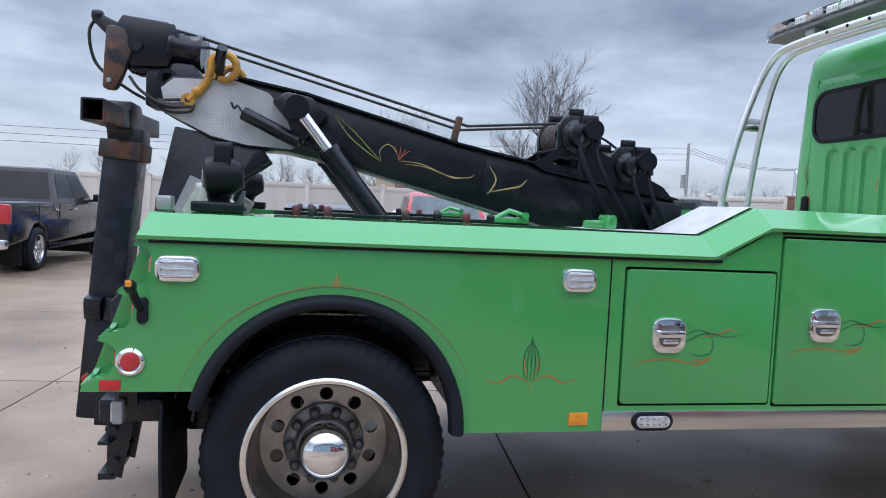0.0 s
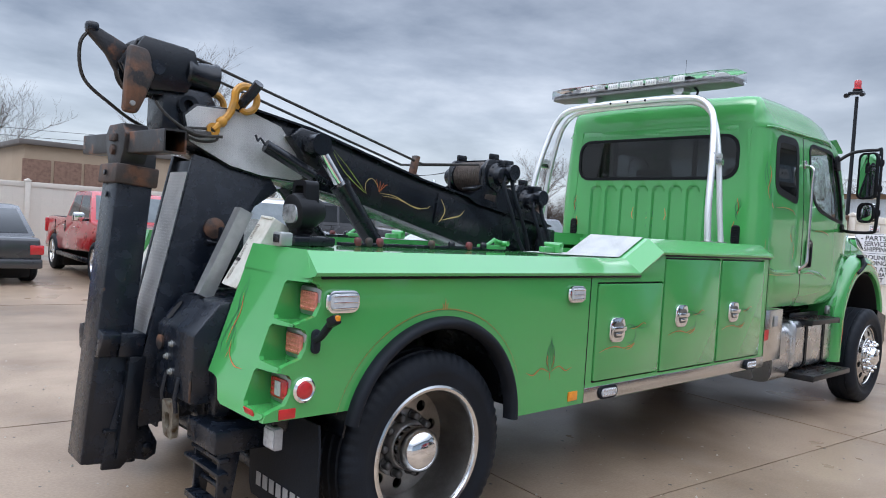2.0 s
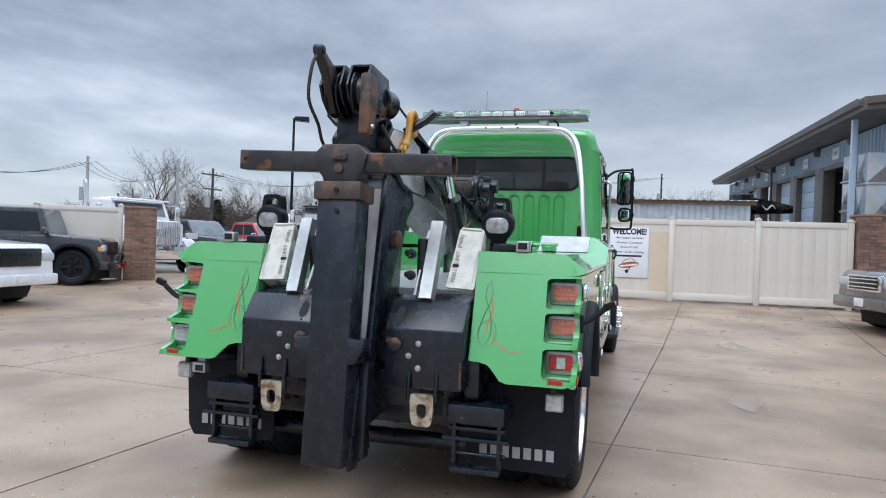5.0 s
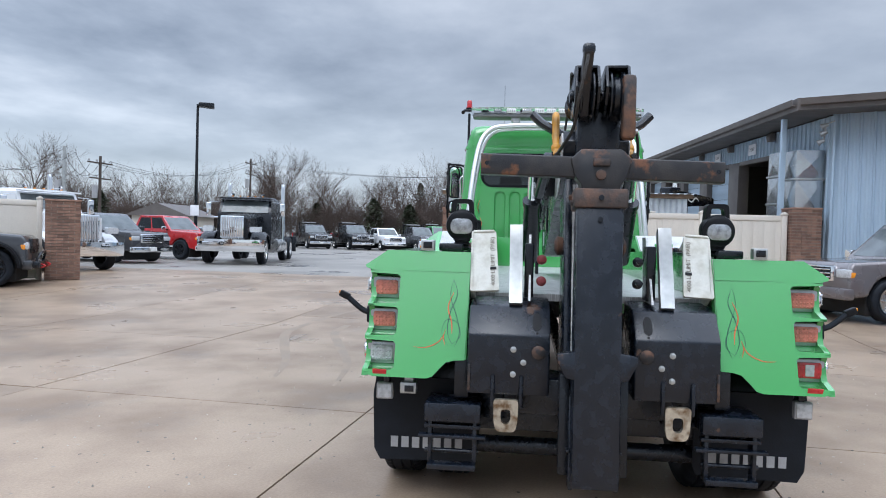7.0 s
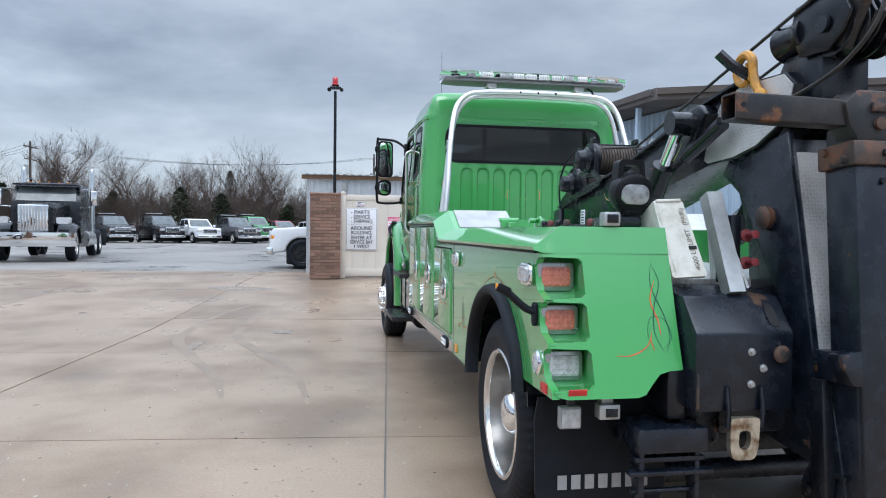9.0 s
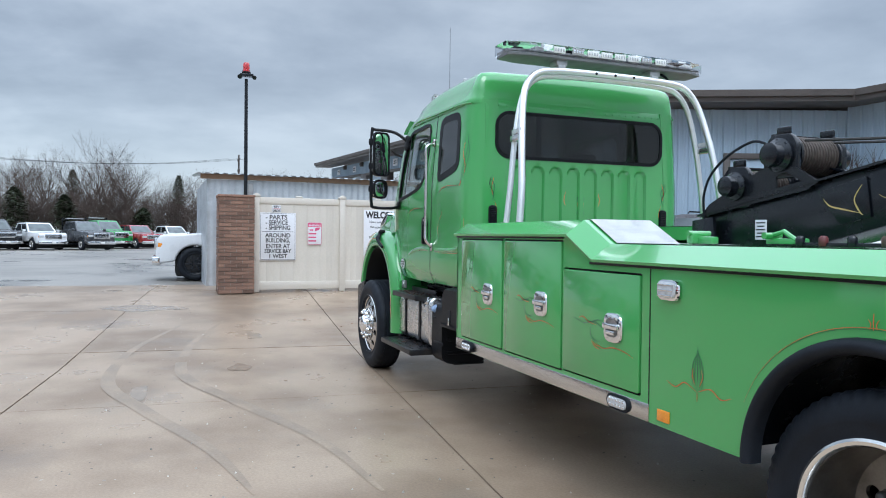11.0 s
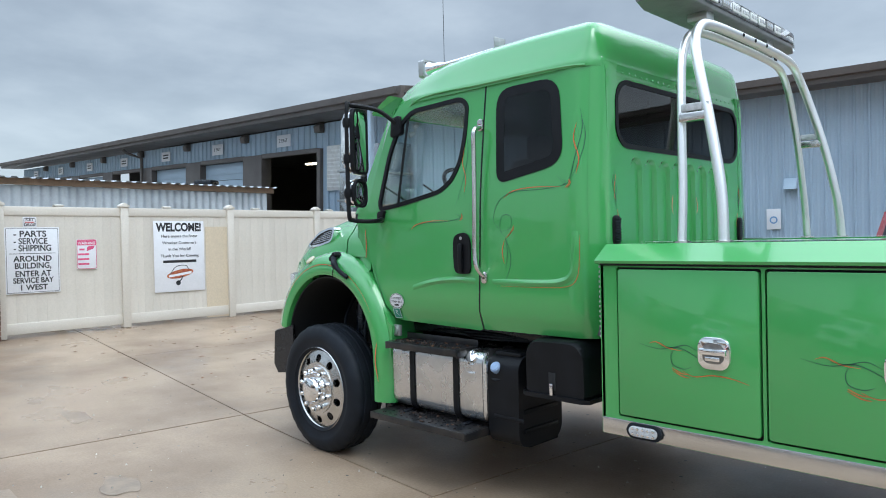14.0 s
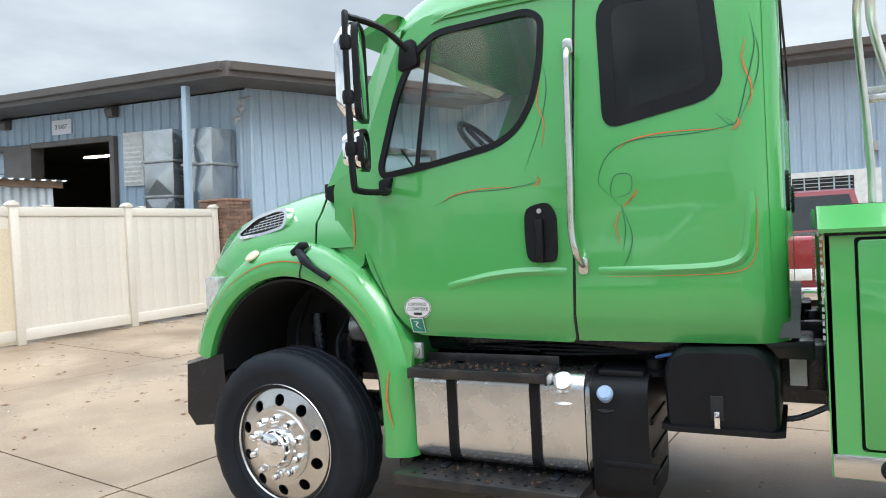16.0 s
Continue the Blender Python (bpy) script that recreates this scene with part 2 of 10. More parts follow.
GREY = material("grey_bezel", (0.36, 0.36, 0.36), 0.45, dark=0.8, grain=100, stain=8, bump=0.05)
CLEARLENS = material("clear_lens", (0.56, 0.57, 0.58), 0.12, coat=0.8, dark=0.45, grain=260, stain=40, bump=0.5, amount=0.35)
REDLENS = material("red_lens", (0.55, 0.02, 0.025), 0.12, coat=0.8, dark=0.5, grain=260, stain=40, bump=0.4, amount=0.4)
SALMON = material("pale_red_lens", (0.66, 0.20, 0.14), 0.14, coat=0.8, dark=0.6, grain=200, stain=50, bump=0.4, amount=0.5)
AMBER = material("amber_lens", (0.85, 0.30, 0.02), 0.2, coat=0.6, grain=200, stain=30, bump=0.3)
REDTAPE = material("red_reflector", (0.55, 0.03, 0.03), 0.3, grain=300, stain=20, bump=0.1)
ORANGE = material("orange_pinstripe", (0.60, 0.15, 0.04), 0.35, grain=300, stain=20, bump=0)
TEAL = material("dark_green_pinstripe", (0.012, 0.075, 0.05), 0.35, grain=300, stain=20, bump=0)
GOLD = material("gold_pinstripe", (0.55, 0.40, 0.14), 0.35, grain=300, stain=20, bump=0)
LIME = material("lime_pinstripe", (0.33, 0.42, 0.06), 0.35, grain=300, stain=20, bump=0)
TINT = glass("tinted_glass", (0.045, 0.05, 0.055))
CLEAR = glass("clear_glass", (0.80, 0.86, 0.84))
SEMIGLASS = material("pale_windscreen", (0.13, 0.15, 0.155), 0.06, dark=0.5, grain=20, stain=2, bump=0)
DARKGLASS = material("dark_car_glass", (0.014, 0.017, 0.019), 0.05, spec=0.4, dark=0.7, grain=20, stain=3, bump=0)
INTERIOR = material("grey_cab_interior", (0.10, 0.105, 0.11), 0.7, grain=60, stain=5, bump=0.1)
CONCRETE = material("wet_concrete", (0.345, 0.256, 0.180), 0.36, spec=0.3, tint=(0.225, 0.160, 0.109), grain=55, stain=0.7, bump=0.3, amount=0.8, rvar=0.28, obrand=0.09, detail=12, rust=((0.15, 0.118, 0.094), 0.54, 0.84, 0.75), wet=0.5, specks=15.0)
ASPHALT = material("wet_asphalt", (0.285, 0.262, 0.232), 0.46, spec=0.35, tint=(0.185, 0.172, 0.155), grain=60, stain=0.22, bump=0.3, amount=0.6, rvar=0.22, rust=((0.15, 0.14, 0.128), 0.52, 0.66, 0.35), wet=0.6, specks=6.0)
JOINT = material("joint_filler", (0.05, 0.045, 0.04), 0.7, grain=50, stain=4)
VINYL = material("cream_vinyl", (0.67, 0.615, 0.535), 0.42, tint=(0.60, 0.535, 0.44), grain=40, stain=0.8, bump=0.04, amount=0.3, obrand=0.04)
BRICK = material("brown_brick", (0.235, 0.135, 0.095), 0.8, dark=0.6, grain=60, stain=9, bump=0.5, obrand=0.38)
MORTAR = material("mortar", (0.33, 0.30, 0.26), 0.9, grain=70, stain=6, bump=0.4)
BLUEWALL = material("pale_blue_siding", (0.40, 0.505, 0.605), 0.42, tint=(0.34, 0.43, 0.52), grain=30, stain=0.6, bump=0.03, amount=0.3)
TRIM = material("brown_grey_trim", (0.125, 0.108, 0.098), 0.5, dark=0.8, grain=30, stain=1.5, bump=0.03)
CORRUGATED = material("galvalume_sheet", (0.60, 0.63, 0.66), 0.35, 0.5, tint=(0.36, 0.38, 0.40), grain=25, stain=2.0, bump=0.05, amount=0.4)
WOOD = material("weathered_wood", (0.30, 0.20, 0.13), 0.8, grain=60, stain=5, bump=0.3)
BARK = material("grey_bark", (0.085, 0.066, 0.055), 0.9, dark=0.6, grain=18, stain=1, bump=0.4)
TWIG = material("brown_twigs", (0.088, 0.062, 0.049), 0.9, dark=0.65, grain=8, stain=0.25, bump=0.0)
EVERGREEN = material("cedar_foliage", (0.042, 0.058, 0.024), 0.8, dark=0.55, grain=6, stain=0.6, bump=0.0, island=0.3)
DARK = material("dark_interior", (0.012, 0.012, 0.013), 0.8, grain=20, stain=2, bump=0)
TAN = material("tan_stucco", (0.36, 0.27, 0.19), 0.85, dark=0.85, grain=40, stain=1, bump=0.2)
BLACKINK = material("black_print", (0.02, 0.02, 0.022), 0.5, grain=100, stain=10, bump=0)
PINKSIGN = material("pink_print", (0.72, 0.10, 0.22), 0.5, grain=100, stain=10, bump=0)
SIGNWHITE = material("white_sign_face", (0.80, 0.80, 0.82), 0.4, dark=0.9, grain=40, stain=4, bump=0.02, amount=0.2)


# ---- mesh tools ----
def finish(name, bm, mat, parent=None, label="", smooth=38):
    bmesh.ops.recalc_face_normals(bm, faces=bm.faces[:])
    me = bpy.data.meshes.new(name)
    bm.to_mesh(me)
    bm.free()
    me.polygons.foreach_set("use_smooth", [True] * len(me.polygons))
    me.set_sharp_from_angle(angle=radians(smooth))
    if mat:
        me.materials.append(mat)
    ob = new(name, me)
    if parent:
        ob.parent = parent
    if label:
        ob["label"] = label
    return ob


def part(name, bm, mat, parent, label="", smooth=38):
    return finish(name, bm, mat, parent, label, smooth)


def thing(name, label, category, group="", kind="", m=None):
    e = new(name)
    tagged(e, label, category, group, kind)
    if m is not None:
        e.matrix_world = m
    return e


def alias(name, ob, parent, m=None, label=""):
    """Another object on the same mesh."""
    o = new(name, ob.data)
    o.parent = parent
    if m is not None:
        o.matrix_basis = m
    if label:
        o["label"] = label
    return o


def merge(dst, src):
    me = bpy.data.meshes.new("tmp")
    src.to_mesh(me)
    src.free()
    dst.from_mesh(me)
    bpy.data.meshes.remove(me)
    return dst


def joined(*bms):
    out = bms[0]
    for b in bms[1:]:
        merge(out, b)
    return out


def soften(bm, width, segs=2, angle=30):
    if width:
        es = [e for e in bm.edges if len(e.link_faces) == 2 and e.calc_face_angle(0) > radians(angle)]
        bmesh.ops.bevel(bm, geom=es, offset=width, segments=segs, affect="EDGES", profile=0.5, clamp_overlap=True)
    return bm


def box(c, s, bevel=0.006, m=None, segs=2):
    bm = bmesh.new()
    bmesh.ops.create_cube(bm, size=1)
    bmesh.ops.scale(bm, vec=s, verts=bm.verts)
    soften(bm, min(bevel, min(s) * 0.45), segs)
    if m is not None:
        bmesh.ops.transform(bm, matrix=m, verts=bm.verts)
    bmesh.ops.translate(bm, vec=c, verts=bm.verts)
    return bm


def prism(pts, axis, a, b, bevel=0.0, segs=2):
    """A 2D outline pushed along an axis: (x, z) for y, (y, z) for x, (x, y) for z."""
    bm = bmesh.new()
    put = {"y": lambda u, v, w: (u, w, v), "x": lambda u, v, w: (w, u, v), "z": lambda u, v, w: (u, v, w)}[axis]
    f = bm.faces.new([bm.verts.new(put(u, v, a)) for u, v in pts])
    r = bmesh.ops.extrude_face_region(bm, geom=[f])
    d = Vector(put(0, 0, b)) - Vector(put(0, 0, a))
    bmesh.ops.translate(bm, vec=d, verts=[g for g in r["geom"] if isinstance(g, bmesh.types.BMVert)])
    bmesh.ops.recalc_face_normals(bm, faces=bm.faces[:])
    return soften(bm, bevel, segs)


def smoothed(pts, n=6, closed=False):
    """Catmull-Rom through the points."""
    P = [Vector(p) for p in pts]
    k = len(P)
    out = []
    for i in range(k if closed else k - 1):
        p0, p1 = P[(i - 1) % k if closed else max(i - 1, 0)], P[i]
        p2, p3 = P[(i + 1) % k], P[(i + 2) % k if closed else min(i + 2, k - 1)]
        for j in range(n):
            t = j / n
            out.append(0.5 * ((2 * p1) + (p2 - p0) * t + (2 * p0 - 5 * p1 + 4 * p2 - p3) * t * t + (3 * p1 - p0 - 3 * p2 + p3) * t ** 3))
    if not closed:
        out.append(P[-1])
    return out


def tube(pts, r, n=10, caps=True):
    """A round bar along points; r: one radius, or one for each point."""
    bm = bmesh.new()
    P = [Vector(p) for p in pts]
    rs = r if isinstance(r, (list, tuple)) else [r] * len(P)
    d = (P[1] - P[0]).normalized()
    u = d.orthogonal().normalized()
    rings = []
    for i, p in enumerate(P):
        t = (P[min(i + 1, len(P) - 1)] - P[max(i - 1, 0)]).normalized()
        u = (u - t * u.dot(t)).normalized()
        v = t.cross(u)
        rings.append([bm.verts.new(p + rs[i] * (math.cos(2 * math.pi * k / n) * u + math.sin(2 * math.pi * k / n) * v)) for k in range(n)])
    for a, b in zip(rings, rings[1:]):
        for k in range(n):
            bm.faces.new((a[k], a[(k + 1) % n], b[(k + 1) % n], b[k]))
    if caps:
        bm.faces.new(rings[0][::-1])
        bm.faces.new(rings[-1])
    return bm


def cyl(a, b, r, r2=None, n=20, bevel=0.0):
    bm = tube([a, b], [r, r if r2 is None else r2], n)
    return soften(bm, bevel, 2, 50)


def lathe(profile, origin, axis, n=40, closed=False):
    """Revolve (radius, along) pairs about an axis through origin."""
    bm = bmesh.new()
    ax = Vector(axis).normalized()
    u = ax.orthogonal().normalized()
    v = ax.cross(u)
    o = Vector(origin)
    rings = []
    for r, h in profile:
        if r < 1e-5:
            rings.append([bm.verts.new(o + ax * h)])
        else:
            rings.append([bm.verts.new(o + ax * h + r * (math.cos(2 * math.pi * k / n) * u + math.sin(2 * math.pi * k / n) * v)) for k in range(n)])
    pairs = list(zip(rings, rings[1:])) + ([(rings[-1], rings[0])] if closed else [])
    for a, b in pairs:
        for k in range(n):
            q = (k + 1) % n
            if len(a) == 1 and len(b) == 1:
                continue
            if len(a) == 1:
                bm.faces.new((a[0], b[q], b[k]))
            elif len(b) == 1:
                bm.faces.new((a[k], a[q], b[0]))
            else:
                bm.faces.new((a[k], a[q], b[q], b[k]))
    return bm


def rrect(cx, cy, w, h, r, n=5):
    out = []
    for sx, sy, a0 in ((1, 1, 0), (-1, 1, 90), (-1, -1, 180), (1, -1, 270)):
        for k in range(n + 1):
            a = radians(a0 + 90 * k / n)
            out.append((cx + sx * (w / 2 - r) + r * math.cos(a), cy + sy * (h / 2 - r) + r * math.sin(a)))
    return out


def rpoly(pts, r, n=5):
    """A polygon with rounded corners."""
    out = []
    k = len(pts)
    rr = r if isinstance(r, (list, tuple)) else [r] * k
    for i in range(k):
        p = Vector(pts[i])
        a, b = Vector(pts[i - 1]) - p, Vector(pts[(i + 1) % k]) - p
        d = min(rr[i], a.length * 0.49, b.length * 0.49)
        p0, p2 = p + a.normalized() * d, p + b.normalized() * d
        for j in range(n + 1):
            t = j / n
            q = p0 * (1 - t) ** 2 + p * 2 * t * (1 - t) + p2 * t * t
            out.append((q.x, q.y))
    return out


def sheet(outer, holes=(), cuts_u=(), cuts_v=(), mapf=None, thick=0.0, push=None):
    """A flat outline with openings, cut along lines, then laid on a surface by mapf(u, v, depth); thick gives it a back."""
    bm = bmesh.new()
    for loop in (outer, *holes):
        vs = [bm.verts.new((u, v, 0)) for u, v in loop]
        for a, b in zip(vs, vs[1:] + vs[:1]):
            bm.edges.new((a, b))
    bmesh.ops.triangle_fill(bm, use_beauty=True, use_dissolve=False, edges=bm.edges[:])
    for c, ax in [(c, 0) for c in cuts_u] + [(c, 1) for c in cuts_v]:
        no = (1, 0, 0) if ax == 0 else (0, 1, 0)
        bmesh.ops.bisect_plane(bm, geom=bm.verts[:] + bm.edges[:] + bm.faces[:], plane_co=(c if ax == 0 else 0, c if ax else 0, 0), plane_no=no, dist=1e-5)
    bmesh.ops.recalc_face_normals(bm, faces=bm.faces[:])
    if thick:
        r = bmesh.ops.extrude_face_region(bm, geom=bm.faces[:], use_keep_orig=True)
        for g in r["geom"]:
            if isinstance(g, bmesh.types.BMVert):
                g.co.z = thick
    mapf = mapf or (lambda u, v, d: (u, d, v))
    for v in bm.verts:
        v.co = mapf(v.co.x, v.co.y, v.co.z)
    return bm


def ribbon(pts, w, mapf, n=8, taper=True):
    """A painted line: a thin strip through 2D points, laid on a surface by mapf(u, v)."""
    P = smoothed([(*p, 0) for p in pts], n)
    bm = bmesh.new()
    prev = None
    k = len(P)
    for i, p in enumerate(P):
        t = (P[min(i + 1, k - 1)] - P[max(i - 1, 0)]).normalized()
        s = math.sin(math.pi * (0.06 + 0.88 * i / (k - 1))) if taper else 1.0
        o = Vector((-t.y, t.x, 0)) * w * 0.5 * s
        cur = (bm.verts.new(mapf(p.x + o.x, p.y + o.y)), bm.verts.new(mapf(p.x - o.x, p.y - o.y)))
        if prev:
            bm.faces.new((prev[0], prev[1], cur[1], cur[0]))
        prev = cur
    return bm


def ribs(pitch, length, profile, height):
    """Ribbed metal cladding along x from 0 to length, z from 0 to height; profile: (part of pitch, depth)."""
    bm = bmesh.new()
    n = max(1, round(length / pitch))
    step = length / n
    row = []
    for i in range(n):
        row += [((i + f) * step, d) for f, d in profile]
    row.append((length, profile[0][1]))
    prev = None
    for u, d in row:
        cur = (bm.verts.new((u, d, 0)), bm.verts.new((u, d, height)))
        if prev:
            bm.faces.new((prev[0], cur[0], cur[1], prev[1]))
        prev = cur
    return bm


def uv_plane(ob, a, b):
    """Lays coordinates in metres on a mesh, along two axes of the object."""
    me = ob.data
    lay = me.uv_layers.new(name="uv")
    for loop in me.loops:
        co = me.vertices[loop.vertex_index].co
        lay.data[loop.index].uv = (co.dot(Vector(a)), co.dot(Vector(b)))
    return ob


def lettering(name, text, size, mat, m, parent=None, depth=0.0015, align="CENTER", bold=0.0, width=1.0, label=""):
    cu = bpy.data.curves.new(name, "FONT")
    cu.body, cu.size, cu.align_x, cu.align_y = text, size, align, "CENTER"
    cu.extrude, cu.offset = depth, bold
    tmp = bpy.data.objects.new("tmp_text", cu)
    scene.collection.objects.link(tmp)
    bpy.context.view_layer.update()
    me = bpy.data.meshes.new_from_object(tmp)
    bpy.data.objects.remove(tmp)
    bpy.data.curves.remove(cu)
    me.materials.clear()
    me.materials.append(mat)
    me.transform(m @ Matrix.Diagonal((width, 1, 1, 1)))
    ob = new(name, me)
    if parent:
        ob.parent = parent
    if label:
        ob["label"] = label
    return ob


def ground_z(x):
    """The yard is level under the truck and rises gently towards the fence."""
    return min(max(x - 8.2, 0.0), 7.0) * 0.0355

# ---- ground ----
def build_ground():
    bm = bmesh.new()
    xs = [-900, -300, -100, -40, -16, 0, 8.2, 10, 12, 15.2, 30, 60, 100, 300, 900]
    ys = [-900, -300, -100, -40, -20, 0, 20, 40, 100, 300, 900]
    g = [[bm.verts.new((x, y, ground_z(x) - 0.02)) for y in ys] for x in xs]
    for i in range(len(xs) - 1):
        for j in range(len(ys) - 1):
            bm.faces.new((g[i][j], g[i + 1][j], g[i + 1][j + 1], g[i][j + 1]))
    ob = finish("ground", bm, ASPHALT)
    tagged(ob, "worn wet grey asphalt of the truck yard", "ground", kind="structure")


build_ground()


# ---- cream vinyl fence ----
FENCE_X = 15.1


def fence_run(label, p, q, posts, height=2.02, cap_end=True):
    """Privacy fence from p to q: square posts with caps, rails, and tongued boards between them."""
    p, q = Vector((*p, 0)), Vector((*q, 0))
    d = (q - p).normalized()
    ang = math.atan2(d.y, d.x)
    root = thing("vinyl_fence", label, "fence")
    stops = [p + (q - p) * f for f in posts]
    post_mesh = None
    for s in stops:
        z = ground_z(s.x)
        m = Matrix.Translation((s.x, s.y, z)) @ Matrix.Rotation(ang, 4, "Z")
        if post_mesh is None:
            bm = joined(box((0, 0, height / 2 + 0.02), (0.13, 0.13, height + 0.04), 0.008))
            merge(bm, prism([(-0.08, height + 0.04), (0.08, height + 0.04), (0.08, height + 0.07), (0, height + 0.12), (-0.08, height + 0.07)], "y", -0.08, 0.08, 0.004))
            post_mesh = part("post", bm, VINYL, root)
            post_mesh.matrix_basis = m
        else:
            alias("post", post_mesh, root, m)
    for a, b in zip(stops, stops[1:]):
        L = (b - a).length - 0.13
        z = (ground_z(a.x) + ground_z(b.x)) / 2
        m = Matrix.Translation((a.x, a.y, z)) @ Matrix.Rotation(ang, 4, "Z") @ Matrix.Translation((0.065, 0, 0))
        for zc, h in ((0.14, 0.17), (height - 0.04, 0.14)):
            r = part("rail", box((L / 2, 0, zc), (L, 0.055, h), 0.006), VINYL, root)
            r.matrix_basis = m
        n = max(1, round(L / 0.28))
        w = L / n
        first = None
        for k in range(n):
            mk = m @ Matrix.Translation((w * k, 0, 0))
            if first is None:
                first = part("board", prism([(0.0012, -0.011), (w * 0.5 - 0.001, -0.011), (w * 0.5, -0.0104), (w * 0.5 + 0.001, -0.011), (w - 0.0012, -0.011), (w - 0.0004, -0.0098), (w - 0.0004, 0.011), (0.0004, 0.011), (0.0004, -0.0098)], "z", 0.21, height - 0.1), VINYL, root)
                first.matrix_basis = mk
            else:
                alias("board", first, root, mk)
    return root


FENCE_MAIN = fence_run("cream vinyl privacy fence with square capped posts and hung signs", (FENCE_X, 1.55), (FENCE_X, -6.3), [0, 0.2389, 0.4906, 0.744, 1.0])


# ---- metal shed behind the fence ----
def build_shed():
    root = thing("metal_shed", "galvanised corrugated metal shed with a low white roof behind the fence", "shed")
    x0, y0, y1, h, z0 = 17.2, 2.45, -4.4, 2.68, 0.22
    wave = [(0.0, 0.0), (0.15, 0.012), (0.35, 0.02), (0.5, 0.02), (0.65, 0.012), (0.85, 0.0)]
    front = part("corrugated_wall", ribs(0.16, y0 - y1, wave, h - 0.1), CORRUGATED, root)
    front.matrix_basis = Matrix.Translation((x0, y0, z0)) @ Matrix.Rotation(radians(-90), 4, "Z")
    side = part("corrugated_wall", ribs(0.16, 5.0, wave, h - 0.1), CORRUGATED, root)
    side.matrix_basis = Matrix.Translation((x0, y0, z0))
    back = alias("corrugated_wall", side, root, Matrix.Translation((x0, y1, z0)))
    part("eave_board", box((x0 - 0.06, (y0 + y1) / 2, z0 + h - 0.04), (0.05, y0 - y1 + 0.3, 0.12), 0.006), WOOD, root, "brown timber eave board")
    roof = part("roof_sheet", ribs(0.2, y0 - y1 + 0.4, [(0, 0), (0.2, 0), (0.35, 0.03), (0.65, 0.03), (0.8, 0)], 5.4), CORRUGATED, root, "pale ribbed roofing")
    roof.matrix_basis = Matrix.Translation((x0 - 0.2, y0 + 0.2, z0 + h + 0.04)) @ Matrix.Rotation(radians(-90), 4, "Z") @ Matrix.Rotation(radians(-86.5), 4, "X")
    part("vent_box", box((x0 - 0.05, 1.45, z0 + 2.35), (0.1, 0.12, 0.3), 0.01), GREY, root)


build_shed()


# ---- shop building ----
EAVE = 4.95
RISE = math.atan(0.04)  # the shop stands level, the truck's yard falls away from it
CORNERS = [(48.3, -7.4), (15.1, -7.4), (12.75, -13.1), (-9.0, -15.6)]
SIDING = [(0.0, 0.0), (0.07, -0.042), (0.17, -0.042), (0.24, 0.0), (0.48, 0.0), (0.52, -0.008), (0.56, 0.0), (0.74, 0.0), (0.78, -0.008), (0.82, 0.0)]


def wall_matrix(a, b):
    d = Vector((b[0] - a[0], b[1] - a[1], 0))
    return Matrix.Translation((a[0], a[1], 0)) @ Matrix.Rotation(math.atan2(d.y, d.x), 4, "Z"), d.length


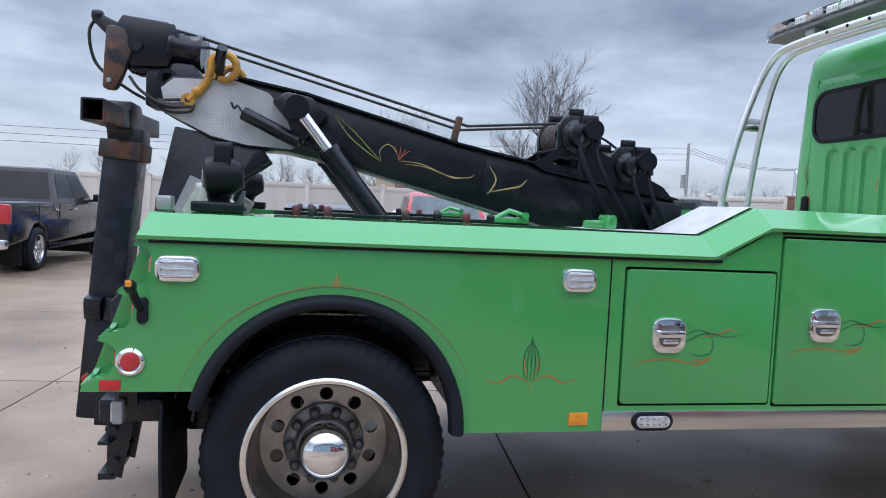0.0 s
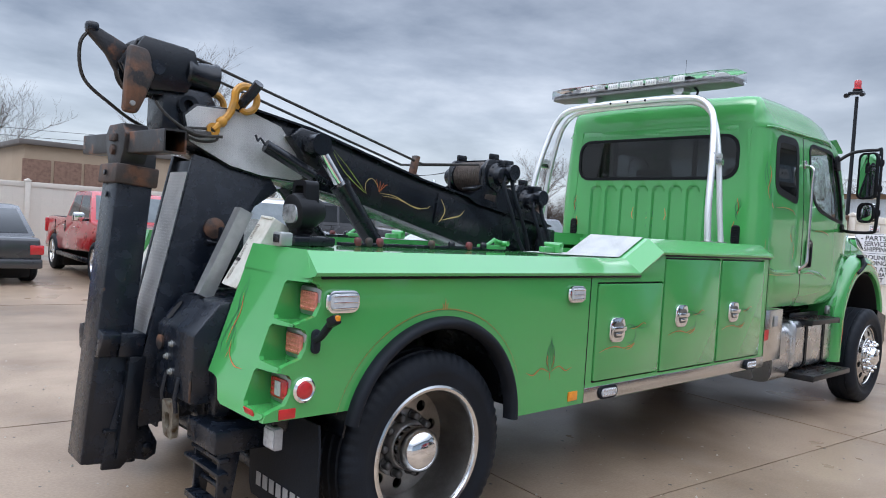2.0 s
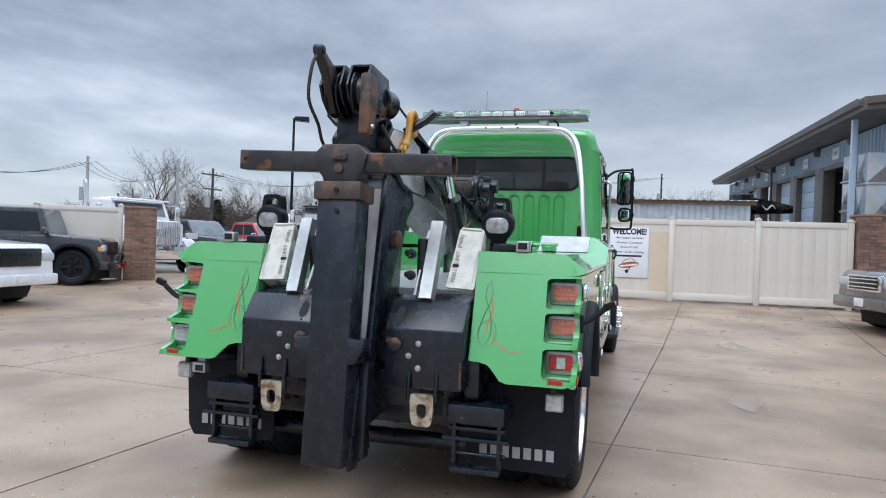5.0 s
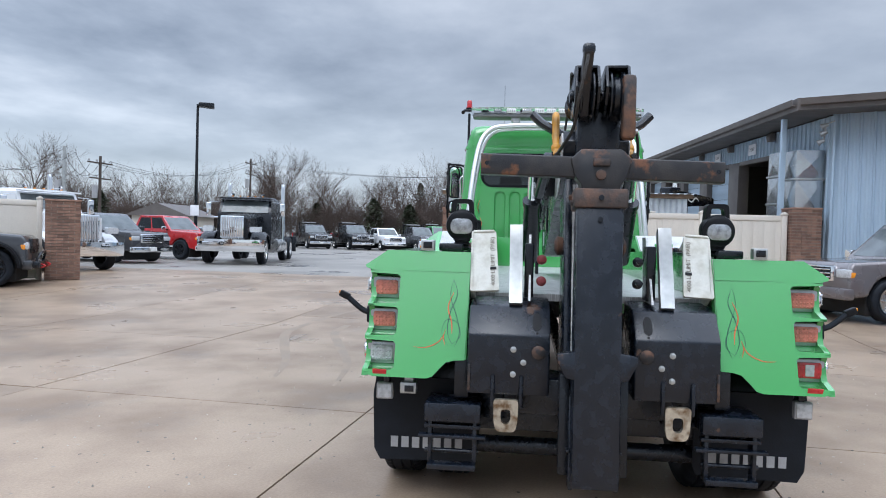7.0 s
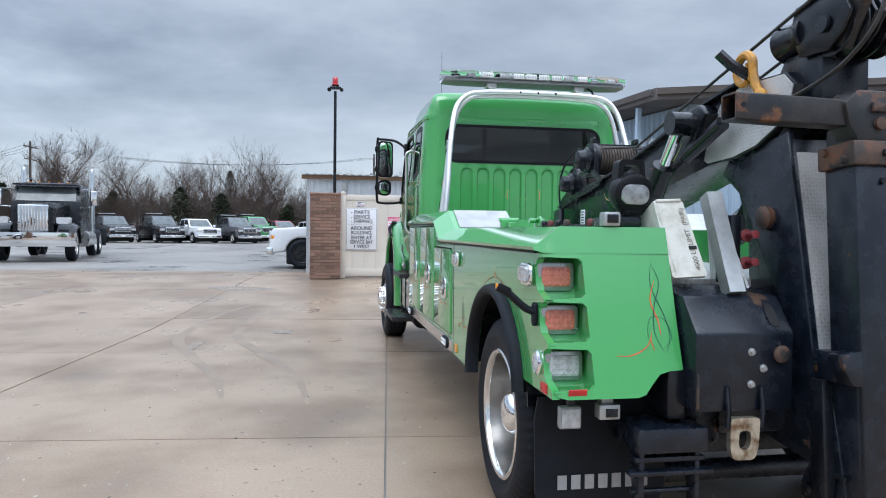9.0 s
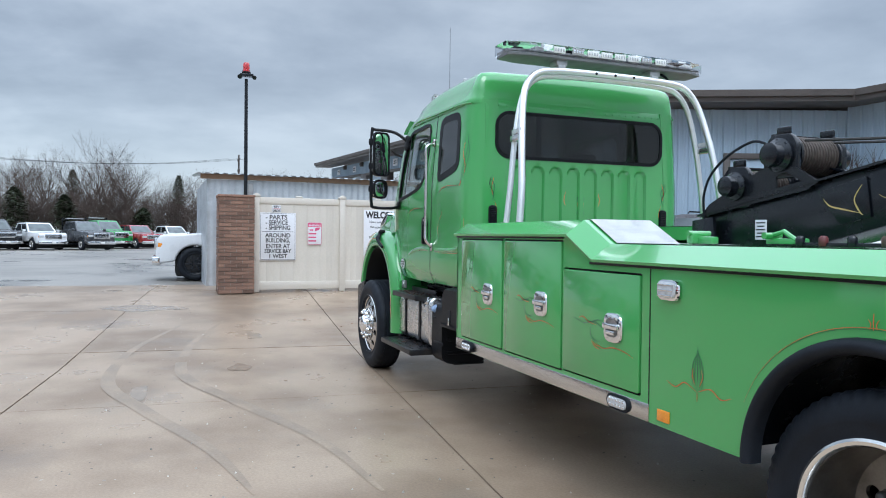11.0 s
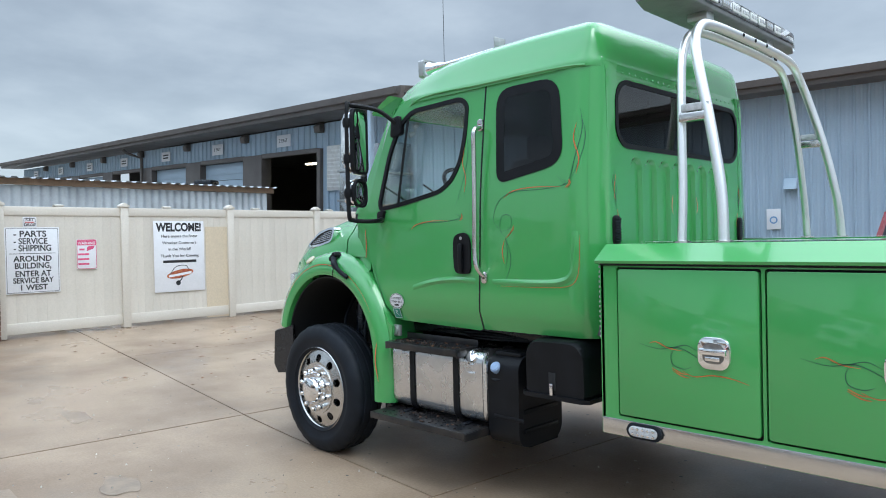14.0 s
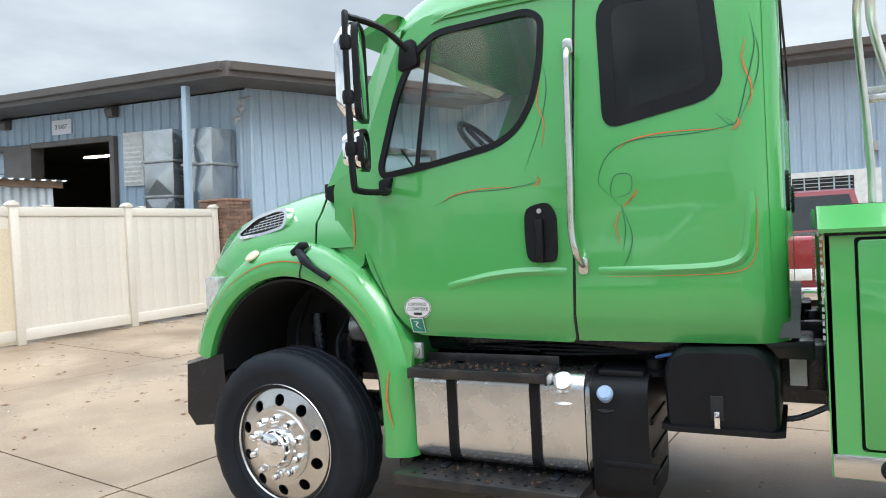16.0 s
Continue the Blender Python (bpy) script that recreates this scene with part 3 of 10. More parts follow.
def build_shop():
    # wall with service bays, cut by the door openings
    m, L = wall_matrix(CORNERS[1], CORNERS[0])
    m = m @ Matrix.Rotation(-RISE, 4, "Y")
    bays = [(4.32 + 4.1 * k, 7.28 + 4.1 * k) for k in range(7)]
    top, brow = 4.12, 4.82
    wall = thing("wall_bays", "pale blue ribbed metal wall with a row of service bay doors", "wall", kind="structure")
    for a, b in ((0, bays[0][0] - 0.16), (bays[-1][1] + 0.5, L)):
        c = part("siding", ribs(0.3, b - a, SIDING, brow + 1.5), BLUEWALL, wall)
        c.matrix_basis = m @ Matrix.Translation((a, 0, -1.5)) @ Matrix.Diagonal((1, -1, 1, 1))
    c = part("siding", ribs(0.3, bays[-1][1] - bays[0][0] + 0.66, SIDING, brow - top), BLUEWALL, wall)
    c.matrix_basis = m @ Matrix.Translation((bays[0][0] - 0.16, 0, top)) @ Matrix.Diagonal((1, -1, 1, 1))
    edges = [(bays[0][0] - 0.16, bays[0][0])] + [(p[1], q[0]) for p, q in zip(bays, bays[1:])] + [(bays[-1][1], bays[-1][1] + 0.5)]
    for a, b in edges:
        o = part("pillar", box(((a + b) / 2, -0.06, top / 2 - 0.7), (b - a, 0.36, top + 1.4), 0.01), TRIM, wall, "brown-grey metal pillar between the bays")
        o.matrix_basis = m
    for i, (a, b) in enumerate(bays):
        o = part("header", box(((a + b) / 2, 0.03, top - 0.05), (b - a, 0.16, 0.14), 0.01), TRIM, wall)
        o.matrix_basis = m
        if i not in (0, 3):
            door = thing("overhead_door", "closed pale blue sectional overhead door", "door", "service bay doors", "structure")
            n = 7
            h = (top - 0.12) / n
            for k in range(n):
                s = part("door_panel", joined(box(((a + b) / 2, -0.12, h * (k + 0.5)), (b - a, 0.05, h - 0.012), 0.008), box(((a + b) / 2, -0.09, h * (k + 0.5)), (b - a - 0.3, 0.03, h * 0.35), 0.012)), BLUEWALL, door)
                s.matrix_basis = m
        sign = thing("bay_sign", "small white bay number sign on the blue wall", "sign", "bay signs")
        s = part("sign_plate", box(((a + b) / 2 + 0.3, 0.06, 4.47), (0.74, 0.02, 0.36), 0.004), SIGNWHITE, sign)
        s.matrix_basis = m
        text = {0: "2 EAST", 1: "1 EAST"}.get(i)
        for k, zz in enumerate((4.53, 4.43)):
            if not text:
                bar = part("print_bar", box(((a + b) / 2 + 0.3, 0.072, zz - 0.01), (0.46, 0.004, 0.05), 0), BLACKINK, sign)
                bar.matrix_basis = m
        if text:
            for word, off, size in ((text[0], 0.2, 0.17), (text[2:], -0.06, 0.15)):
                mm = m @ Matrix.Translation(((a + b) / 2 + 0.3 + off, 0.073, 4.47)) @ Matrix.Rotation(radians(180), 4, "Z") @ Matrix.Rotation(radians(90), 4, "X")
                lettering("lettering", word, size, BLACKINK, mm, sign)
        # wall lamps between the bays
        lamp = thing("wall_lamp", "dark bronze wall pack lamp over a bay", "lamp", "wall lamps")
        o = part("housing", prism([(0.0, 4.52), (0.16, 4.52), (0.2, 4.69), (0.1, 4.79), (0, 4.79)], "x", -0.13, 0.13, 0.01), TRIM, lamp)
        o.matrix_basis = m @ Matrix.Translation((a - 0.14, 0.04, 0.03))
    # open bay: dark workshop behind it, with ceiling lamps
    inside = thing("workshop_interior", "dark workshop behind the open bay door with tube lamps", "room", kind="structure")
    a, b = bays[0]
    rm = bmesh.new()
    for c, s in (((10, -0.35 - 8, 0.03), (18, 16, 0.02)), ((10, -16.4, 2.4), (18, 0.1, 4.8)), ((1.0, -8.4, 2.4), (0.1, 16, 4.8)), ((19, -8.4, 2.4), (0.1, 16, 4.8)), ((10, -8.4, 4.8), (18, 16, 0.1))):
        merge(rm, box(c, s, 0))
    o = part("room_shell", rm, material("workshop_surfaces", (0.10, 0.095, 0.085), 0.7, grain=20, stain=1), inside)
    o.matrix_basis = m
    lampm = glow("tube_lamp_glow", (1.0, 0.86, 0.62), 6.0)
    for k in range(8):
        t = thing("tube_lamp", "bright tube lamp hanging under the workshop ceiling", "lamp", "workshop lamps")
        o = part("tube", box((4.2 + 2.3 * (k % 3), -3.0 - 3.4 * (k // 3), 4.12), (1.2, 0.14, 0.06), 0.01), lampm, t)
        o.matrix_basis = m
    lift = thing("parts_rack", "steel parts rack with dark tools inside the workshop", "rack")
    for k in range(4):
        o = part("shelf", box((6.2, -7.0, 0.5 + 0.55 * k), (3.6, 0.7, 0.05), 0.004), TRIM, lift)
        o.matrix_basis = m
        for j in range(5):
            o = part("crate", box((4.8 + 0.7 * j, -7.0, 0.66 + 0.55 * k), (0.45, 0.5, 0.26 + 0.06 * ((j + k) % 3)), 0.01), (WOOD, BLACK, GREY)[(j + 2 * k) % 3], lift)
            o.matrix_basis = m
    # louvre window and duct beside the open bay
    win = thing("louvre_window", "white louvred shutter on the blue wall", "window", kind="structure")
    o = part("frame", joined(box((3.56, 0.05, 3.54), (0.66, 0.06, 1.24), 0.01)), WHITE_PAINT, win)
    o.matrix_basis = m
    for k in range(11):
        o = part("slat", box((3.56, 0.09, 2.99 + 0.11 * k), (0.58, 0.02, 0.085), 0.004, Matrix.Rotation(radians(-25), 4, "X")), WHITE_PAINT, win)
        o.matrix_basis = m
    # large galvanised duct boxes
    duct = thing("air_duct", "galvanised sheet-metal air duct with cross-broken panels", "duct")
    shiny = material("galvanised_duct", (0.55, 0.57, 0.58), 0.24, 0.9, tint=(0.4, 0.42, 0.43), grain=12, stain=3, bump=0.05, amount=0.4)

    def duct_box(x0, x1, y1, z0, z1):
        bm = bmesh.new()
        P = lambda x, y, z: bm.verts.new((x, y, z))
        for (p, q, r, s, nx, ny) in (((x0, y1, z0), (x1, y1, z0), (x1, y1, z1), (x0, y1, z1), 0, 1), ((x0, 0.05, z0), (x0, y1, z0), (x0, y1, z1), (x0, 0.05, z1), -1, 0), ((x1, y1, z0), (x1, 0.05, z0), (x1, 0.05, z1), (x1, y1, z1), 1, 0), ((x0, y1, z1), (x1, y1, z1), (x1, 0.05, z1), (x0, 0.05, z1), 0, 0), ((x0, 0.05, z0), (x1, 0.05, z0), (x1, y1, z0), (x0, y1, z0), 0, 0)):
            vs = [P(*v) for v in (p, q, r, s)]
            c = sum((v.co for v in vs), Vector()) / 4 + Vector((nx * 0.05, ny * 0.05, 0))
            cv = bm.verts.new(c)
            for u, v in zip(vs, vs[1:] + vs[:1]):
                bm.faces.new((u, v, cv))
        return bm
    for x0, x1, y1, z0, z1 in ((1.53, 2.40, 0.75, 3.38, 4.02), (1.53, 2.40, 0.75, 2.62, 3.34), (1.53, 2.40, 0.75, 1.8, 2.58), (0.46, 1.26, 0.72, 3.26, 3.98), (0.46, 1.26, 0.72, 2.24, 3.22), (0.46, 1.26, 0.72, 1.2, 2.20)):
        o = part("duct_panel", duct_box(x0, x1, y1, z0, z1), shiny, duct, smooth=1)
        o.matrix_basis = m
    for x0, x1, y1, zc in ((1.49, 2.44, 0.8, 3.36), (1.49, 2.44, 0.8, 2.60), (0.42, 1.30, 0.77, 3.24), (0.42, 1.30, 0.77, 2.22)):
        o = part("flange", box(((x0 + x1) / 2, y1 / 2, zc), (x1 - x0, y1, 0.05), 0.005), GALV, duct)
        o.matrix_basis = m
    # eave post
    pst = part("eave_post", box((0.95, 0.90, 2.41), (0.13, 0.13, 4.82), 0.01), BLUEWALL, wall, "pale blue square post under the eave")
    pst.matrix_basis = m
    # flood lamps at the corner
    fl = thing("flood_lamp", "weathered metal flood lamps on a corner bracket", "lamp")
    for dx, dz in ((0.0, 0.0), (0.05, -0.18), (0.3, -0.38)):
        o = part("lamp_head", joined(lathe([(0, 0), (0.045, 0.0), (0.06, 0.1), (0.075, 0.16), (0.07, 0.165), (0, 0.13)], (-0.02 + dx * 0.6, 0.2, 4.58 + dz), (0.3, 0.8, -0.4), 14)), GALV, fl)
        o.matrix_basis = m
    o = part("bracket", tube([(-0.02, 0.05, 4.66), (-0.02, 0.25, 4.58), (0.02, 0.25, 4.36), (0.14, 0.22, 4.2)], 0.02, 6), GALV, fl)
    o.matrix_basis = m
    # gutters, downspout on the bays' side
    ds = part("downspout", tube([(16.2, 0.95, 4.80), (16.2, 0.80, 4.68), (16.2, 0.22, 4.50), (16.2, 0.18, 0.3)], 0.06, 8), TRIM, wall)
    ds.matrix_basis = m

    # end wall and the wing
    for name, a, b, lab in (("wall_end", CORNERS[1], CORNERS[2], "bright pale blue ribbed metal end wall of the shop"), ("wall_wing", CORNERS[2], CORNERS[3], "pale blue ribbed metal wall of the shop's wing")):
        mm, LL = wall_matrix(a, b)
        w = thing(name, lab, "wall", kind="structure")
        c = part("siding", ribs(0.3, LL, SIDING, EAVE - 0.08 if name == "wall_end" else EAVE), BLUEWALL, w)
        c.matrix_basis = mm
    # roof slabs with fascia
    roof = thing("shop_roof", "low metal roof with a deep brown-grey fascia", "roof", kind="structure")
    over = [(48.6, -6.38), (14.6, -6.36), (12.05, -12.45), (-9.2, -14.9)]
    eave = [6.22, 4.86, 4.95, 4.99]
    inner = [(52.0, -22.5), (19.0, -26.0), (18.0, -30.0), (-6.0, -34.0)]
    bm = bmesh.new()
    vo = [[bm.verts.new((x, y, z + d)) for (x, y), z in zip(over, eave)] for d in (0, 0.1, 0.3)]
    vi = [bm.verts.new((x, y, z + 0.34)) for (x, y), z in zip(inner, eave)]
    for i in range(3):
        bm.faces.new((vo[0][i], vo[0][i + 1], vo[1][i + 1], vo[1][i]))
        bm.faces.new((vo[1][i], vo[1][i + 1], vo[2][i + 1], vo[2][i]))
        bm.faces.new((vo[2][i], vo[2][i + 1], vi[i + 1], vi[i]))
    part("roof_sheet", bm, TRIM, roof, smooth=1)
    sf = bmesh.new()
    for i in range(3):
        sf.faces.new([sf.verts.new((x, y, z - 0.002)) for (x, y), z in ((CORNERS[i], eave[i]), (CORNERS[i + 1], eave[i + 1]), (over[i + 1], eave[i + 1]), (over[i], eave[i]))])
    part("soffit", sf, TRIM, roof, "brown-grey metal soffit")
    for i in range(3):
        a, b = over[i], over[i + 1]
        mm, LL = wall_matrix(a, b)
        g = part("gutter", prism([(0.0, 0.0), (0.10, 0.02), (0.13, 0.17), (0.11, 0.17), (0.09, 0.05), (0.0, 0.05)], "x", 0.06, LL - 0.06), TRIM, roof)
        g.matrix_basis = Matrix.Translation((0, 0, eave[i] + 0.1)) @ mm @ Matrix.Rotation(math.atan2(eave[i] - eave[i + 1], LL), 4, "Y") @ Matrix.Diagonal((1, -1, 1, 1))
    # overhead door in the end wall
    me_, le_ = wall_matrix(CORNERS[1], CORNERS[2])
    de = thing("overhead_door", "closed pale blue sectional overhead door in brown trim", "door", "service bay doors", "structure")
    for k in range(6):
        o = part("door_panel", joined(box((4.02, -0.03, 0.3 + 0.595 * k), (1.8, 0.05, 0.58), 0.008), box((4.02, -0.06, 0.3 + 0.595 * k), (1.6, 0.03, 0.22), 0.012)), BLUEWALL, de)
        o.matrix_basis = me_ @ Matrix.Diagonal((1, 1, 1, 1))
    for c_, s_ in (((3.03, -0.06, 1.8), (0.16, 0.14, 3.6)), ((5.01, -0.06, 1.8), (0.16, 0.14, 3.6)), ((4.02, -0.06, 3.66), (2.14, 0.14, 0.14))):
        o = part("door_trim", box(c_, s_, 0.008), TRIM, de)
        o.matrix_basis = me_
    # fittings on the wing wall
    mm, LL = wall_matrix(CORNERS[2], CORNERS[3])
    flip = mm @ Matrix.Diagonal((1, -1, 1, 1))
    F = lambda o: setattr_basis(o, flip)
    meter = thing("electric_meter", "grey electric meter box with conduit on the blue wall", "meter")
    F(part("meter_box", box((2.85, 0.1, 1.95), (0.34, 0.14, 0.5), 0.02), GALV, meter))
    F(part("meter_dial", lathe([(0, 0), (0.09, 0), (0.09, 0.06), (0.07, 0.09), (0, 0.1)], (2.85, 0.16, 2.05), (0, 1, 0), 20), CLEARLENS, meter))
    F(part("conduit", tube([(2.5, 0.06, 3.4), (2.5, 0.06, 0.3)], 0.025, 8), GALV, meter))
    F(part("conduit", tube([(2.2, 0.06, 1.75), (2.72, 0.06, 1.75)], 0.02, 8), GALV, meter))
    for x in (2.75, 4.1):
        h = thing("vent_hood", "small blue metal vent hood on the wall", "vent", "vent hoods")
        F(part("hood", prism([(0.0, 2.65), (0.22, 2.65), (0.05, 2.92), (0, 2.92)], "x", -0.14, 0.14, 0.006), BLUEWALL, h)).matrix_basis = flip @ Matrix.Translation((x, 0.03, 0))
    sg = thing("parking_sign", "small pale blue and white wall sign", "sign")
    F(part("sign_plate", box((3.7, 0.05, 1.95), (0.32, 0.015, 0.5), 0.004), SIGNWHITE, sg))
    F(part("sign_symbol", lathe([(0.06, 0), (0.09, 0), (0.09, 0.004), (0.06, 0.004)], (3.7, 0.06, 1.93), (0, 1, 0), 20, True), material("sign_blue", (0.15, 0.33, 0.6), 0.5), sg))
    wp = thing("wall_light", "small square wall light under the eave", "lamp")
    F(part("housing", box((1.9, 0.06, 4.35), (0.2, 0.1, 0.1), 0.01), WHITE_PAINT, wp))
    for x, z in ((7.4, 3.05), (9.5, 3.0)):
        wp = thing("wall_light", "small dark wall light on the wing", "lamp")
        F(part("housing", box((x, 0.1, z), (0.2, 0.16, 0.22), 0.02), GREY, wp))
    # office window on the wing
    ow = thing("wing_window", "white-framed window with blinds in the blue wall", "window", kind="structure")
    F(part("frame", sheet(rrect(8.5, 2.05, 2.3, 0.95, 0.01), [rrect(8.5, 2.05, 1.25, 0.7, 0.01)], mapf=lambda u, v, d: (u, 0.03 + d, v), thick=0.05), WHITE_PAINT, ow))
    F(part("pane", box((8.5, 0.035, 2.05), (1.3, 0.01, 0.75), 0), DARKGLASS, ow))
    for k in range(8):
        F(part("blind_slat", box((8.5, 0.045, 1.76 + 0.085 * k), (1.22, 0.006, 0.02), 0), GREY, ow))


def setattr_basis(o, m):
    o.matrix_basis = m
    return o


build_shop()

# ---- the tow truck ----
TRUCK = thing("tow_truck", "bright green extended-cab tow truck with black boom and folded stinger", "truck")
SIDES = (-1, 1)


def loft(sections, close_ends=True):
    """Skin over equal-length rings of points."""
    bm = bmesh.new()
    R = [[bm.verts.new(p) for p in s] for s in sections]
    n = len(R[0])
    for a, b in zip(R, R[1:]):
        for k in range(n):
            bm.faces.new((a[k], a[(k + 1) % n], b[(k + 1) % n], b[k]))
    if close_ends:
        bm.faces.new(R[0][::-1])
        bm.faces.new(R[-1])
    return bm


def circle(cx, cy, r, n=16):
    return [(cx + r * math.cos(2 * math.pi * k / n), cy + r * math.sin(2 * math.pi * k / n)) for k in range(n)]


HUBSTEEL = material("dull_hub_steel", (0.30, 0.29, 0.28), 0.42, 0.8, dark=0.5, grain=60, stain=14, bump=0.1, amount=0.5)


NUTSTEEL = material("grimy_lug_steel", (0.11, 0.105, 0.10), 0.45, 0.6, dark=0.5, grain=80, stain=20, bump=0.15, amount=0.5)
# aluminium of the rear wheel's dish, darkened to paint in its shading
DULL_ALU = material("shaded_dish_aluminium", (0.33, 0.315, 0.295), 0.33, 1.0, dark=0.6, grain=90, stain=11, bump=0.05, amount=0.4, rvar=0.1)


POLISHED = material("polished_rim", (0.80, 0.795, 0.78), 0.16, 1.0, dark=0.85, grain=120, stain=12, bump=0.02, amount=0.25, rvar=0.06)


def tyre_mesh(y0, y1, R, rim, lug=0.0, n=120):
    """Tyre about the y axis between two side planes, with shoulder lugs and tread grooves."""
    w = y1 - y0
    prof = [(rim - 0.012, y0 + 0.02), (rim + 0.012, y0 + 0.004), (rim + 0.03, y0 + 0.008), (rim + 0.07, y0 - 0.010), (R - 0.09, y0 - 0.012), (R - 0.06, y0 - 0.006), (R - 0.035, y0 + 0.004), (R - 0.012, y0 + 0.018), (R, y0 + 0.04)]
    g = 0.010
    for f in (0.26, 0.5, 0.74):
        c = y0 + w * f
        prof += [(R, c - 0.010), (R - g, c - 0.006), (R - g, c + 0.006), (R, c + 0.010)]
    prof += [(r, y0 + y1 - h) for r, h in prof[8::-1]]
    bm = bmesh.new()
    rings = []
    for r, h in prof:
        ring = []
        for k in range(n):
            rr = r
            if r > R - 0.04 and r >= R - 0.037 and (k // 2) % 2 and (h < y0 + 0.06 or h > y1 - 0.06):
                rr = r - lug
            a = 2 * math.pi * k / n
            ring.append(bm.verts.new((rr * math.cos(a), h, rr * math.sin(a))))
        rings.append(ring)
    for a, b in zip(rings, rings[1:]):
        for k in range(n):
            bm.faces.new((a[k], a[(k + 1) % n], b[(k + 1) % n], b[k]))
    return bm


def disc_with_holes(R, y, holes, ring_r, hole_r, thick, inner=0.0):
    hs = [circle(ring_r * math.cos(2 * math.pi * k / holes + 0.3), ring_r * math.sin(2 * math.pi * k / holes + 0.3), hole_r, 14) for k in range(holes)]
    return sheet(circle(0, 0, R, 60), hs, mapf=lambda u, v, d: (u, y + d, v), thick=thick)


def rear_wheel(side):
    """Dual wheel with a deep polished dish; built for the right side, turned for the other."""
    m = Matrix.Translation((1.105, 0, 0.49)) @ (Matrix.Identity(4) if side < 0 else Matrix.Rotation(math.pi, 4, "Z"))
    dish = lathe([(0.306, -1.180), (0.300, -1.14), (0.290, -1.10), (0.284, -1.00), (0.270, -0.965), (0.24, -0.95)], (0, 0, 0), (0, 1, 0), 64)
    w = part("wheel", dish, DULL_ALU, TRUCK, "deep dished polished aluminium wheel")
    w.matrix_basis = m
    part("rim_lip", lathe([(0.300, -1.172), (0.302, -1.186), (0.309, -1.197), (0.322, -1.201), (0.332, -1.196), (0.335, -1.184), (0.330, -1.176)], (0, 0, 0), (0, 1, 0), 64), POLISHED, w, "bright polished rim lip")
    part("disc", disc_with_holes(0.285, -0.965, 10, 0.208, 0.029, 0.02), DULL_ALU, w)
    part("hub", lathe([(0.172, -0.967), (0.170, -0.982), (0.162, -0.988), (0.126, -0.990), (0.122, -1.035), (0.114, -1.045), (0, -1.045)], (0, 0, 0), (0, 1, 0), 40), HUBSTEEL, w)
    part("hub_cap", lathe([(0.108, -1.03), (0.113, -1.10), (0.106, -1.135), (0.086, -1.16), (0.05, -1.176), (0, -1.181)], (0, 0, 0), (0, 1, 0), 40), CHROME, w, "domed chrome hub cap")
    nut = None
    for k in range(10):
        a = 2 * math.pi * k / 10
        mm = Matrix.Translation((0.146 * math.cos(a), -1.003, 0.146 * math.sin(a)))
        if nut is None:
            nut = part("lug_nut", lathe([(0.026, 0.03), (0.026, 0.006), (0.021, 0.004), (0.021, -0.026), (0.016, -0.036), (0.008, -0.04), (0, -0.04)], (0, 0, 0), (0, 1, 0), 14), NUTSTEEL, w)
            nut.matrix_basis = mm
        else:
            alias("lug_nut", nut, w, mm)
    part("tyre", tyre_mesh(-1.2, -0.945, 0.492, 0.315, 0.006, 240), RUBBER, w, "black dual tyre with lugged shoulders")
    part("inner_tyre", tyre_mesh(-0.895, -0.64, 0.492, 0.315, 0.006), RUBBER, w)


def front_wheel(side):
    m = Matrix.Translation((7.215, 0, 0.49)) @ (Matrix.Identity(4) if side < 0 else Matrix.Rotation(math.pi, 4, "Z"))
    w = part("wheel", lathe([(0.322, -1.235), (0.328, -1.228), (0.322, -1.215), (0.308, -1.215), (0.296, -1.195), (0.286, -1.19), (0.286, -1.15)], (0, 0, 0), (0, 1, 0), 64), ALU, TRUCK, "bright polished aluminium front wheel")
    w.matrix_basis = m
    bm = disc_with_holes(0.295, 0.0, 10, 0.238, 0.031, 0.02)
    for v in bm.verts:
        r = math.hypot(v.co.x, v.co.z)
        v.co.y += -1.205 - 0.03 * max(0, min(1, (0.295 - r) / 0.1))
    part("disc", bm, ALU, w)
    part("dark_backing", lathe([(0.29, -1.165), (0, -1.165)], (0, 0, 0), (0, 1, 0), 40), BLACK, w)
    part("hub", lathe([(0.19, -1.23), (0.188, -1.243), (0.115, -1.247), (0.108, -1.262), (0, -1.262)], (0, 0, 0), (0, 1, 0), 40), ALU, w)
    part("hub_cap", lathe([(0.098, -1.255), (0.098, -1.29), (0.086, -1.312), (0.05, -1.326), (0, -1.33)], (0, 0, 0), (0, 1, 0), 40), CHROME, w, "chrome hub cap")
    nut = None
    for k in range(10):
        a = 2 * math.pi * (k + 0.5) / 10
        mm = Matrix.Translation((0.148 * math.cos(a), -1.243, 0.148 * math.sin(a)))
        if nut is None:
            nut = part("nut_cover", lathe([(0.026, 0.01), (0.024, -0.012), (0.019, -0.016), (0.019, -0.045), (0.012, -0.056), (0, -0.058)], (0, 0, 0), (0, 1, 0), 14), CHROME, w)
            nut.matrix_basis = mm
        else:
            alias("nut_cover", nut, w, mm)
    part("tyre", tyre_mesh(-1.235, -0.97, 0.495, 0.312, 0.004), RUBBER, w, "black ribbed front tyre")


